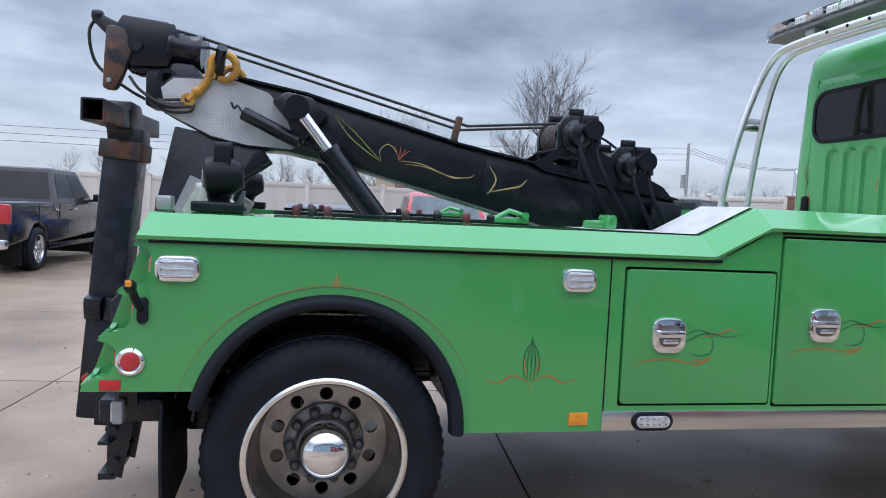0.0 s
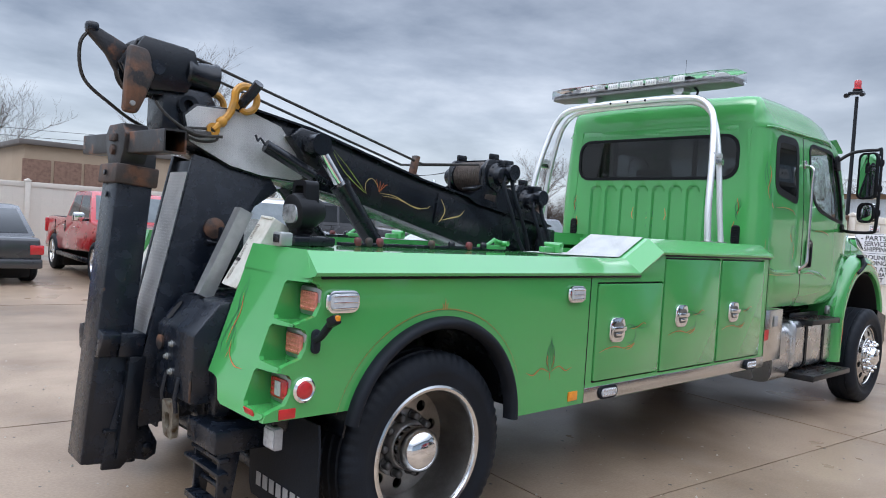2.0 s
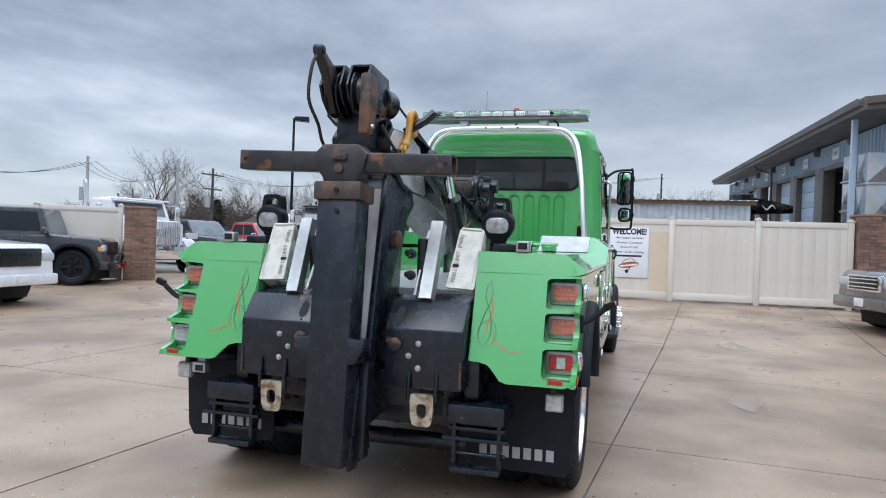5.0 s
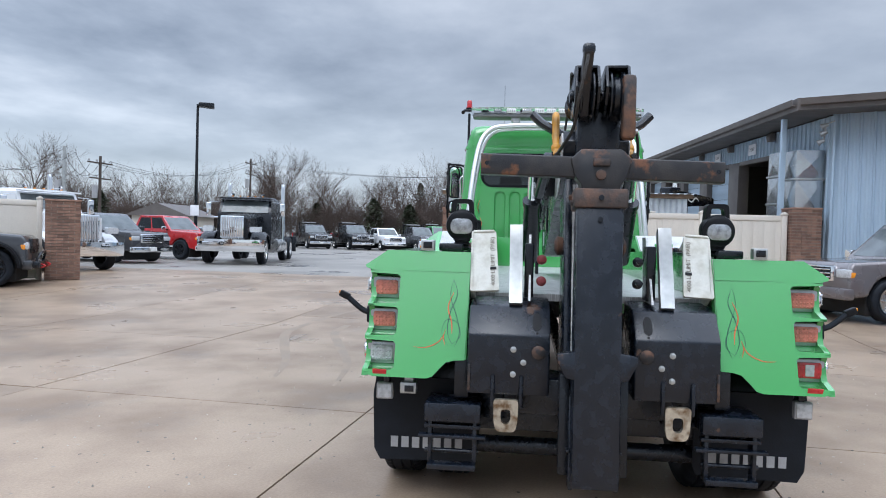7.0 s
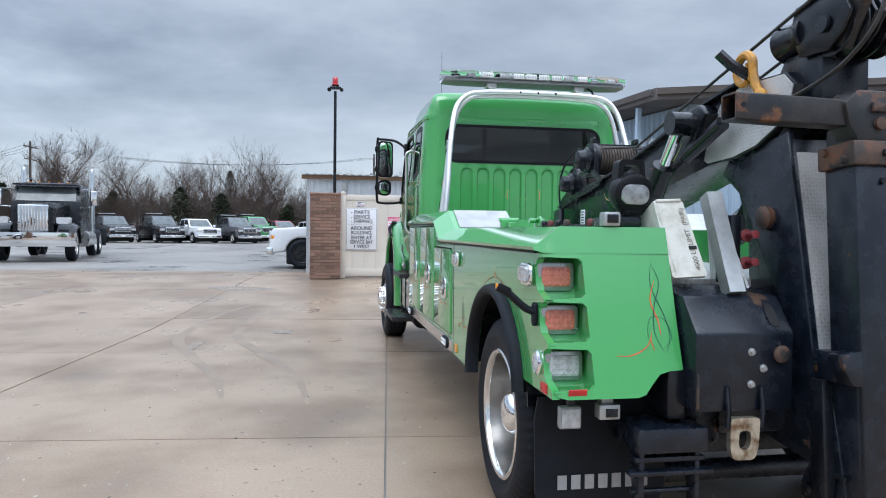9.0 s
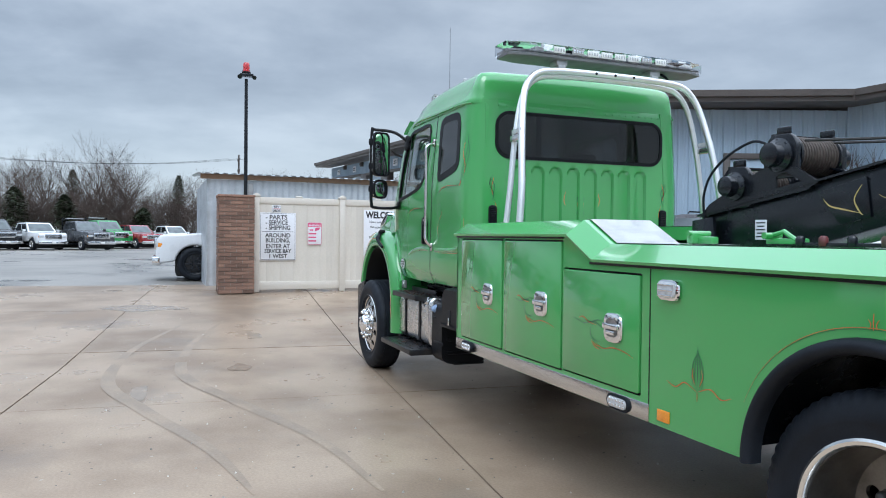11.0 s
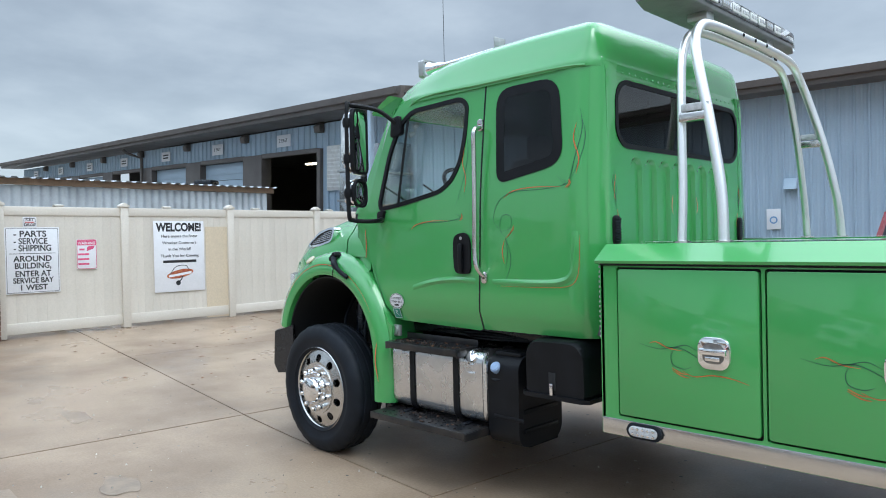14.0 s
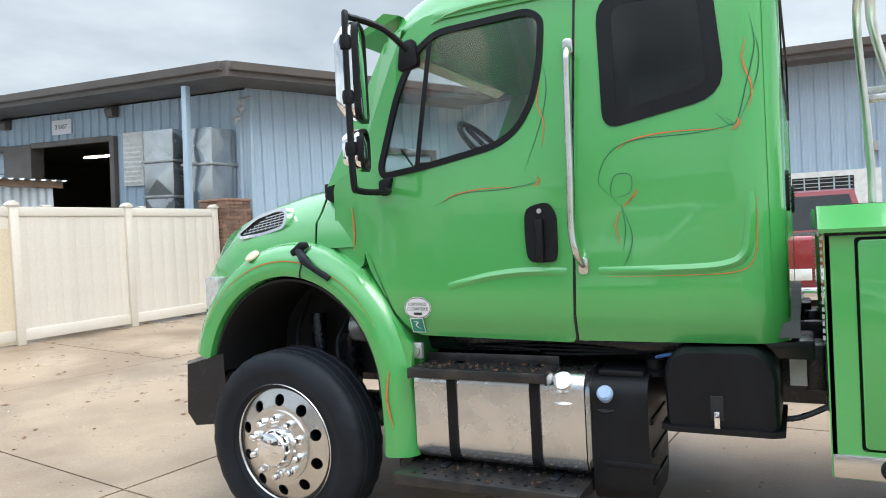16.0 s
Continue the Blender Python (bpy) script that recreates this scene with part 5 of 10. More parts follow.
    part("pin_stripe", joined(ribbon([(1.98, 1.76), (2.02, 1.69), (1.99, 1.625), (1.97, 1.61)], 0.009, f2), ribbon([(1.99, 1.62), (2.08, 1.64), (2.16, 1.66), (2.2, 1.7)], 0.009, f2)), GOLD, TRUCK)
    part("boom_foot_plate", prism([(2.95, 1.62), (3.13, 1.60), (3.13, 1.22), (2.9, 1.22)], "y", s * 0.2, s * 0.23, 0.006), BLACK, TRUCK)

MAST = [(0.315, 1.87), (0.74, 1.80), (0.80, 1.72), (0.66, 1.62), (0.58, 1.42), (0.56, 1.1), (0.56, 0.55), (0.10, 0.50), (0.085, 0.75)]
for s in SIDES:
    part("mast_plate", prism(MAST, "y", s * 0.114, s * 0.15, 0.008), BLACK_WORN, TRUCK, "black mast side plate")
    part("mast_pivot", lathe([(0, 0), (0.05, 0), (0.055, 0.03), (0.03, 0.045), (0, 0.045)], (0.43, s * 0.15, 1.50), (0, s, 0), 20), RUST, TRUCK)
part("mast_web", prism([(0.325, 1.84), (0.375, 1.84), (0.165, 0.75), (0.165, 0.5), (0.115, 0.5), (0.112, 0.75)], "y", -0.114, 0.114, 0.004), BLACK, TRUCK)
o = part("mast_tread_plate", prism([(0.300, 1.78), (0.306, 1.78), (0.098, 0.76), (0.092, 0.76)], "y", -0.112, 0.112), TREAD, TRUCK, "tread plate facing on the mast")
uv_plane(o, (0, 1, 0), (0, 0, 1))

# folded stinger
tilt = Matrix.Translation((0, 0, 0.33)) @ Matrix.Rotation(radians(4.5), 4, "Y") @ Matrix.Translation((-0.08, 0, 0))
st = part("stinger_tube", box((0.02, 0, 0.71), (0.17, 0.225, 1.42), 0.012), BLACK_WORN, TRUCK, "black square stinger tube, scuffed and rusty")
st.matrix_basis = tilt
for nm, b, mat in (("outer_sleeve", joined(box((0.055, 0, 0.3), (0.20, 0.232, 0.6), 0.01)), BLACK_WORN), ("sleeve_collar", joined(*[prism([(q * 0.100, 0.655), (q * 0.192, 0.640), (q * 0.190, 0.60), (q * 0.150, 0.525), (q * 0.100, 0.515)], "x", -0.062, 0.02, 0.006) for q in (-1, 1)], box((0.09, 0, 0.585), (0.12, 0.31, 0.12), 0.01)), BLACK_WORN),
                   ("rusty_collar", joined(box((0.02, 0, 1.405), (0.205, 0.262, 0.095), 0.01), *[lathe([(0, 0), (0.016, 0), (0.014, 0.014), (0, 0.016)], (0.02 + 0.05 * q, 0.131, 1.405 + 0.02 * q), (0, 1, 0), 6) for q in (-1, 1)]), RUST), ("rear_ram", cyl((0.16, -0.09, 0.0), (0.16, -0.09, 0.55), 0.035), BLACK), ("side_channel", joined(box((0.12, 0.145, 0.28), (0.08, 0.05, 0.5), 0.006), box((0.12, -0.145, 0.28), (0.08, 0.05, 0.5), 0.006)), BLACK)):
    o = part(nm, b, mat, st)
for q in (-1, 1):
    lb = part("lower_bracket", prism([(0.10, 0.50), (0.145, 0.46), (0.185, 0.30), (0.235, 0.17), (0.285, 0.09), (0.285, 0.03), (0.24, 0.0), (0.16, 0.02), (0.12, -0.03), (0.03, -0.03), (0.03, 0.10)], "y", q * 0.098, q * 0.122, 0.006), BLACK_WORN, st)
    part("bracket_pin", lathe([(0, 0), (0.026, 0), (0.026, 0.012), (0.014, 0.018), (0, 0.018)], (0.235, q * 0.122, 0.065), (0, q, 0), 16), BLACK, lb)
    part("bracket_boss", lathe([(0, 0), (0.03, 0), (0.026, 0.02), (0, 0.022)], (0.165, q * 0.122, 0.33), (0, q, 0), 16), BLACK, lb)
    part("bracket_rib", box((0.06, q * 0.126, 0.16), (0.09, 0.02, 0.016), 0.004), BLACK, lb)
part("lift_rod", cyl((0.26, 0.05, 0.07), (0.21, 0.05, 0.42), 0.021), CHROME, st, "bright lift ram rod")
for z, y in ((1.3, 0.0), (1.405, 0.05)):
    part("bolt", lathe([(0, 0), (0.014, 0), (0.014, 0.01), (0, 0.012)], (-0.066 - (0.02 if z > 1.35 else 0), y * 0, z), (-1, 0, 0), 6), BLACK, st)
part("pivot_head", joined(prism([(-0.090, 1.765), (0.088, 1.765), (0.098, 1.81), (0.128, 1.85), (0.150, 1.935), (0.098, 1.985), (-0.098, 1.985), (-0.150, 1.935), (-0.128, 1.85), (-0.098, 1.81)], "x", -0.022, 0.10, 0.010), box((0.07, 0, 1.78), (0.16, 0.19, 0.14), 0.01)), RUSTY_BLACK, st).matrix_parent_inverse = tilt.inverted()
part("pivot_pin", joined(box((-0.027, 0.0, 1.918), (0.024, 0.082, 0.036), 0.006), lathe([(0, 0), (0.026, 0), (0.024, 0.014), (0, 0.018)], (-0.024, 0.002, 1.858), (-1, 0, 0), 14)), RUST, st).matrix_parent_inverse = tilt.inverted()


def crossbar():
    bm = sheet(rrect(0.046, 0.0, 0.10, 0.104, 0.008, 3), [rrect(0.046, 0.0, 0.084, 0.088, 0.004, 3)], mapf=lambda u, v, d: (u, -0.592 + d, 1.894 + v + 0.024 * (d - 0.592)), thick=1.184)
    return bm


part("crossbar", crossbar(), RUSTY_BLACK, TRUCK, "black square crossbar with rusty edges")
for s in SIDES:
    part("crossbar_hole", lathe([(0, 0), (0.011, 0), (0, 0.001)], (-0.0045, s * 0.562, 1.897 + s * 0.014), (-1, 0, 0), 10), BLACK, TRUCK)

# boom head with two sheave heads
for s in SIDES:
    y = s * 0.074
    hd = part("sheave_head", joined(
        prism([(-0.02, 2.29), (0.05, 2.41), (0.30, 2.385), (0.33, 2.30), (0.27, 2.17), (0.10, 2.16), (0.02, 2.22)], "y", y - 0.062, y - 0.046, 0.005),
        prism([(-0.02, 2.29), (0.05, 2.41), (0.30, 2.385), (0.33, 2.30), (0.27, 2.17), (0.10, 2.16), (0.02, 2.22)], "y", y + 0.046, y + 0.062, 0.005),
        box((0.16, y, 2.395), (0.22, 0.108, 0.016), 0.004, Matrix.Rotation(radians(5), 4, "Y"))), BLACK, TRUCK, "black pivoting sheave head")
    part("sheave", lathe([(0.03, -0.035), (0.125, -0.035), (0.125, -0.027), (0.10, -0.012), (0.10, 0.012), (0.125, 0.027), (0.125, 0.035), (0.03, 0.035)], (0.115, y, 2.268), (0, 1, 0), 32), BLACK, hd)
    part("sheave_pin", lathe([(0, -0.082), (0.035, -0.082), (0.035, -0.068), (0.028, -0.064), (0.028, 0.064), (0.035, 0.068), (0.035, 0.082), (0, 0.082)], (0.115, y, 2.268), (0, 1, 0), 20), BLACK_WORN, hd)
    part("swivel_barrel", lathe([(0, 0.0), (0.078, 0.0), (0.085, 0.012), (0.078, 0.03), (0.073, 0.05), (0.078, 0.13), (0.086, 0.145), (0.086, 0.165), (0, 0.165)], (0.27, y, 2.28), (1, 0, -0.08), 26), BLACK, hd)
    part("side_gusset", prism([(0.12, 2.2), (0.30, 2.2), (0.36, 2.12), (0.27, 2.08), (0.2, 2.1)], "y", y - 0.035, y + 0.035, 0.012), BLACK, hd)
    part("link_ring", lathe([(0.026, -0.02), (0.048, -0.02), (0.048, 0.02), (0.026, 0.02)], (0.275, y - 0.062, 2.11), (0.1, 1, 0), 20, True), BLACK, hd)
    if s < 0:
        part("cable_guard", prism([(-0.035, 2.035), (0.03, 2.03), (0.06, 2.10), (0.105, 2.23), (0.07, 2.345), (-0.02, 2.355), (-0.03, 2.2)], "y", y - 0.085, y - 0.02, 0.018), RUST, hd, "rusty cable guard")
        part("guard_bolt", lathe([(0, 0), (0.014, 0), (0.012, 0.012), (0, 0.014)], (0.0, y - 0.086, 2.075), (0, -1, 0), 8), GALV, hd)
    else:
        part("cable_guard", prism([(-0.15, 2.465), (-0.10, 2.45), (0.02, 2.40), (0.12, 2.34), (0.10, 2.17), (0.05, 2.15), (-0.06, 2.33), (-0.155, 2.42)], "y", y - 0.012, y + 0.036, 0.014), RUSTY_BLACK, hd, "long black cable guard worn to bare steel")
        part("guard_tip", box((-0.125, y + 0.012, 2.445), (0.06, 0.06, 0.055), 0.018), BLACK_WORN, hd)
part("head_block", prism([(0.16, 2.20), (0.40, 2.20), (0.5, 2.05), (0.36, 1.95), (0.16, 1.97)], "y", -0.11, 0.11, 0.015), BLACK_WORN, TRUCK)
# cable lines from the winches, slack loops at the head
for s in SIDES:
    y = s * 0.11
    part("winch_cable", tube([(2.38, y, 2.03), (1.86, y, 1.98), (0.40, y + 0.02, 2.345), (0.16, y + 0.035, 2.395)], 0.008, 6), CABLE, TRUCK)
part("slack_cable", tube(smoothed([(-0.12, 0.085, 2.44), (-0.17, 0.10, 2.36), (-0.14, 0.13, 2.20), (0.0, 0.14, 2.09), (0.14, 0.18, 2.02), (0.30, 0.21, 1.98)]), 0.009, 7), CABLE, TRUCK)
part("slack_cable", tube(smoothed([(0.10, -0.18, 2.10), (0.16, -0.2, 2.03), (0.28, -0.22, 1.965), (0.42, -0.24, 1.965)]), 0.008, 7), CABLE, TRUCK)
# fairlead on the boom
part("fairlead", joined(box((1.80, -0.10, 1.96), (0.035, 0.05, 0.14), 0.006, Matrix.Rotation(radians(12), 4, "Y")), tube([(1.78, -0.16, 1.885), (1.80, -0.02, 1.9)], 0.02, 8)), RUST, TRUCK)


def hook(s):
    """Grab hook hung over a stake on the boom's side."""
    y = s * 0.20
    line = smoothed([(0.385, y, 2.0), (0.43, y, 2.045), (0.47, y, 2.095), (0.492, y, 2.16), (0.50, y, 2.215), (0.54, y, 2.245), (0.59, y, 2.235), (0.617, y, 2.19), (0.605, y, 2.14), (0.565, y, 2.115), (0.53, y, 2.125)], 5)
    n_ = len(line)
    h = part("cable_hook", tube(line, [0.014 + 0.007 * math.sin(math.pi * min(1, 0.15 + 0.8 * k / n_)) for k in range(n_)], 8), YELLOW, TRUCK, "worn orange cable hook")
    part("safety_latch", box((0.525, y, 2.165), (0.016, 0.018, 0.09), 0.004, Matrix.Rotation(radians(20), 4, "Y")), YELLOW, h)
    part("hook_neck", lathe([(0.02, -0.02), (0.027, -0.01), (0.027, 0.01), (0.02, 0.02)], (0.43, y, 2.045), (0.7, 0, 0.7), 12), YELLOW, h)
    part("hook_ring", lathe([(0.016, -0.009), (0.034, -0.009), (0.034, 0.009), (0.016, 0.009)], (0.385, y, 2.0), (0, 1, 0), 16, True), YELLOW, h)
    part("thimble", tube(smoothed([(0.24, y, 1.985), (0.30, y + s * 0.01, 1.965), (0.37, y, 1.975)]), 0.016, 8), CABLE, h)
    part("wire_loop", tube(smoothed([(0.2, y, 1.975), (0.3, y, 1.935), (0.4, y, 1.945), (0.41, y, 1.985), (0.36, y, 2.0), (0.25, y, 1.99)], 5), 0.007, 6), CABLE, h)
    part("hook_stake", tube([(0.53, s * 0.16, 2.13), (0.545, s * 0.28, 2.20), (0.56, s * 0.33, 2.25)], 0.026, 8), BLACK_WORN, h)


for s in SIDES:
    hook(s)


def winch(x, z, r):
    w = part("winch", lathe([(0, -0.155), (r, -0.155), (r, -0.14), (r * 0.86, -0.135), (r * 0.86, 0.135), (r, 0.14), (r, 0.155), (0, 0.155)], (x, 0, z), (0, 1, 0), 30), BLACK, TRUCK, "black hydraulic winch")
    coils = []
    for k in range(13):
        coils.append(lathe([(r * 0.86, -0.011), (r * 0.93, -0.006), (r * 0.93, 0.006), (r * 0.86, 0.011)], (x, -0.126 + 0.021 * k, z), (0, 1, 0), 26))
    part("rope_drum", joined(*coils), BROWN_ROPE, w, "brown winch rope")
    for s in SIDES:
        part("end_plate", prism(rpoly([(x - 0.11, z - 0.13), (x + 0.12, z - 0.13), (x + 0.12, z + 0.05), (x + 0.07, z + 0.118), (x - 0.07, z + 0.118), (x - 0.11, z + 0.05)], 0.03, 3), "y", s * 0.155, s * 0.19, 0.008), BLACK, w)
        part("end_boss", lathe([(0, 0), (r * 0.8, 0), (r * 0.82, 0.02), (r * 0.6, 0.04), (r * 0.55, 0.09), (r * 0.3, 0.1), (0, 0.1)], (x, s * 0.19, z), (0, s, 0), 24), BLACK, w)
        for k in range(8):
            a = math.pi * k / 4
            part("end_bolt", lathe([(0, 0), (0.009, 0), (0.009, 0.01), (0, 0.012)], (x + r * 0.7 * math.cos(a), s * 0.21, z + r * 0.7 * math.sin(a)), (0, s, 0), 6), BLACK_WORN, w)
    part("motor", joined(cyl((x + 0.05, -0.2, z + 0.03), (x + 0.05, -0.33, z + 0.03), 0.055, None, 18, 0.006), box((x + 0.05, -0.24, z + 0.08), (0.09, 0.07, 0.07), 0.01)), BLACK, w)
    part("top_bar", joined(box((x + 0.06, 0, z + 0.115), (0.04, 0.36, 0.02), 0.005), box((x, -0.165, z + 0.135), (0.09, 0.025, 0.05), 0.01), box((x, 0.165, z + 0.135), (0.09, 0.025, 0.05), 0.01)), BLACK, w)
    for k, dx in enumerate((0.0, 0.09)):
        part("hose", tube(smoothed([(x + dx, -0.26, z + 0.02), (x + dx - 0.01, -0.30, z - 0.1), (x + dx + 0.05, -0.32, z - 0.25), (x + 0.2 + dx, -0.27, z - 0.44), (x + 0.42, -0.2, z - 0.62)], 6), 0.014, 8), RUBBER, w)
        part("hose_end", cyl((x + dx, -0.26, z + 0.05), (x + dx, -0.28, z - 0.04), 0.02), BLACK_WORN, w)


winch(2.475, 1.955, 0.115)
winch(2.80, 1.80, 0.105)
for s in SIDES:
    part("winch_bracket", sheet([(2.22, 1.79), (2.40, 1.90), (2.62, 1.88), (3.02, 1.70), (3.1, 1.62), (2.3, 1.75)], [[(2.33, 1.80), (2.43, 1.86), (2.5, 1.84), (2.5, 1.77)]], mapf=lambda u, v, d: (u, s * (0.18 + d), v), thick=0.015), BLACK, TRUCK)
dp = part("data_plate", box((2.62, 0.173, 1.54), (0.085, 0.004, 0.115), 0.002), SIGNWHITE, TRUCK, "white data plate on the boom")
for k in range(5):
    part("print_bar", box((2.62, 0.1755, 1.58 - 0.02 * k), (0.065 - 0.012 * (k % 2), 0.001, 0.008), 0), BLACKINK, dp)
part("winch_hose", tube(smoothed([(3.06, 0.19, 1.60), (3.05, 0.21, 1.75), (2.98, 0.22, 1.88), (2.84, 0.22, 1.985), (2.66, 0.21, 2.05), (2.55, 0.2, 2.02)], 6), 0.008, 7), RUBBER, TRUCK)
part("overhang_plate", box((2.33, -0.14, 1.87), (0.16, 0.1, 0.012), 0.003, Matrix.Rotation(radians(-14), 4, "Y")), BLACK, TRUCK)


# ---- rear gear between the tail panels ----
REDCAP = material("dull_red_cap", (0.26, 0.035, 0.04), 0.45, tint=(0.12, 0.03, 0.03), grain=60, stain=20)
LAMPGLASS = material("reflector_glass", (0.42, 0.43, 0.44), 0.16, 0.6, dark=0.4, grain=150, stain=30, bump=0.5, amount=0.5)


FADED = material("faded_stencil_print", (0.30, 0.27, 0.22), 0.6, dark=0.7, grain=80, stain=30, bump=0)


def rear_gear(s):
    prof = [(0.15, 0.715), (0.15, 1.03), (0.265, 1.17), (0.48, 1.20), (0.56, 1.2), (0.56, 0.715)]
    b = part("tail_box", prism(prof, "y", s * 0.215, s * 0.645, 0.012), BLACK_WORN, TRUCK, "black chamfered tail box with rust scuffs")
    for dy, z in ((0.405, 0.955), (0.352, 0.888), (0.405, 0.825)):
        part("bolt", lathe([(0, 0), (0.016, 0), (0.016, 0.005), (0.010, 0.007), (0.010, 0.016), (0, 0.018)], (0.15, s * dy, z), (-1, 0, 0), 12), GALV, b)
    # keyhole slot's shade as dark sheets on the sloping top, a rusty boss under it, scraped weld bead
    key = rpoly([(0.285, 0.02), (0.262, 0.035), (0.262, 0.095), (0.285, 0.115), (0.308, 0.095), (0.308, 0.035)], 0.018, 3)
    part("key_slot", sheet(key, mapf=lambda u, v, d: (0.1475 + 0.80 * v, s * u, 1.03 + v + 0.0015)), DARK, b)
    part("key_slot", sheet(rrect(0.283, -0.02, 0.012, 0.075, 0.005, 2), mapf=lambda u, v, d: (0.1475 + max(0.0, 0.80 * v), s * u, 1.03 + v + 0.0015)), DARK, b)
    part("rusty_boss", lathe([(0, 0.0), (0.034, 0.0), (0.036, 0.012), (0.022, 0.02), (0, 0.02)], (0.15, s * 0.275, 0.945), (-1, 0, 0), 18), RUST, b)
    part("weld_seam", box((0.148, s * 0.635, 0.80), (0.008, 0.014, 0.14), 0.003), RUST, b)
    part("lower_skirt", box((0.36, s * 0.68, 0.78), (0.26, 0.08, 0.22), 0.01), BLACK, b)
    # D-ring in ears
    for dy in (-0.075, 0.075):
        part("ring_ear", tube([(0.148, s * (0.435 + dy), 0.815), (0.132, s * (0.435 + dy), 0.72), (0.14, s * (0.435 + dy), 0.655)], 0.011, 8), BLACK_WORN, b)
    part("tow_ring", sheet(rpoly([(-0.058, 0.0), (0.058, 0.0), (0.055, -0.12), (0.042, -0.165), (-0.042, -0.165), (-0.055, -0.12)], 0.02, 4), [rpoly([(-0.022, -0.05), (0.022, -0.05), (0.024, -0.1), (0.014, -0.125), (-0.014, -0.125), (-0.024, -0.1)], 0.016, 3)], mapf=lambda u, v, d: (0.128 + d - 0.04 * v, s * 0.437 + u * 1.12, 0.695 + v * 1.04), thick=0.03), material("worn_zinc", (0.62, 0.58, 0.48), 0.32, 0.8, tint=(0.20, 0.12, 0.06), grain=60, stain=22, bump=0.25, amount=0.6) if s < 0 else bpy.data.materials["worn_zinc"], b, "worn zinc tow ring")
    # spade stands and brackets under the tail
    g = part("stand_bracket", box((0.30, s * 0.72, 0.60), (0.26, 0.30, 0.10), 0.01), BLACK_WORN, TRUCK, "black stand bracket under the tail")
    for c_, d_ in (((0.22, s * 0.72, 0.52), (0.05, 0.30, 0.02)), ((0.20, s * 0.72, 0.47), (0.05, 0.36, 0.018)), ((0.20, s * 0.72, 0.31), (0.07, 0.26, 0.03))):
        part("foot_rung", box(c_, d_, 0.004), BLACK_WORN, g)
    for dy in (0.60, 0.84):
        part("rung_side", prism([(0.20, 0.32), (0.26, 0.30), (0.30, 0.55), (0.20, 0.55)], "y", s * (dy - 0.01), s * (dy + 0.01), 0.003), BLACK_WORN, g)
    part("rung_pin", cyl((0.24, s * 0.58, 0.38), (0.24, s * 0.87, 0.38), 0.012), BLACK_WORN, g)
    part("stand_spring", cyl((0.40, s * 0.5, 0.55), (0.40, s * 0.5, 0.76), 0.1), BLACK_WORN, g)
    # mud flap with blank maker's lettering
    fl = part("mud_flap", sheet([(0.60, 0.72), (1.19, 0.72), (1.205, 0.62), (1.195, 0.30), (1.16, 0.235), (0.62, 0.25), (0.60, 0.3)], mapf=lambda u, v, d: (0.47 + d + 0.05 * (0.72 - v) ** 2, s * u, v), thick=0.012, cuts_v=[0.35, 0.45, 0.55, 0.65]), RUBBER, TRUCK, "black rubber mud flap with worn white print")
    for k in range(7):
        h = 0.062
        part("print_bar", box((0.468 + 0.05 * (0.72 - 0.345) ** 2 - 0.003, s * 0.0 + s * 0.89 + (k - 3) * 0.062 * (1 if s < 0 else 1), 0.345), (0.003, 0.042, h), 0), GREY, fl)
    wl = part("work_lamp", box((0.31, s * 1.108, 0.675), (0.04, 0.092, 0.092), 0.008), GREY, TRUCK, "square clear work lamp")
    part("lens", box((0.288, s * 1.108, 0.675), (0.008, 0.076, 0.076), 0.004), CLEARLENS, wl)
    part("lamp_bracket", box((0.34, s * 1.10, 0.735), (0.07, 0.03, 0.09), 0.004), BLACK, wl)
    if s > 0:
        w2 = part("work_lamp", box((0.255, 0.968, 0.71), (0.06, 0.088, 0.06), 0.006), GALV, TRUCK)
        part("lens", box((0.2235, 0.962, 0.708), (0.006, 0.05, 0.034), 0.002), BLACK, w2)
        part("lamp_bracket", box((0.28, 0.968, 0.755), (0.05, 0.05, 0.06), 0.004), GALV, w2)
    # white wheel grid plates with load lettering
    tiltm = Matrix.Translation((0.335, s * 0.572, 1.245)) @ Matrix.Rotation(radians(28), 4, "Y") @ Matrix.Rotation(radians(s * -3), 4, "X")
    wp = part("wheel_cradle", sheet(rpoly([(-0.08, 0), (0.08, 0), (0.07, 0.37), (-0.07, 0.37)], 0.012, 3), mapf=lambda u, v, d: (d, u, v), thick=0.02), WHITE_PLATE, TRUCK, "off-white wheel lift cradle plate")
    wp.matrix_basis = tiltm
    part("cradle_flange", joined(box((0.09, s * 0.062, 0.19), (0.18, 0.015, 0.37), 0.005), box((0.08, 0, 0.37), (0.18, 0.12, 0.014), 0.005), box((0.07, -s * 0.05, 0.2), (0.1, 0.012, 0.2), 0.004)), WHITE_PLATE, wp)
    part("cradle_slot", box((-0.002, -s * 0.05, 0.135), (0.004, 0.035, 0.016), 0), DARK, wp)
    mt = Matrix.Translation((-0.002, -s * 0.048, 0.18)) @ Matrix.Rotation(radians(-90), 4, "Z") @ Matrix.Rotation(radians(90), 4, "X") @ Matrix.Rotation(radians(90), 4, "Z")
    lettering("lettering", "4000 LB LIMIT  (PAIR)", 0.033, FADED, mt, wp, 0.001)
    tl = part("grid_arm", tube([(0.29, s * 0.398, 1.175), (0.475, s * 0.405, 1.60)], 0.05, 4), GALV, TRUCK, "galvanised square arm")
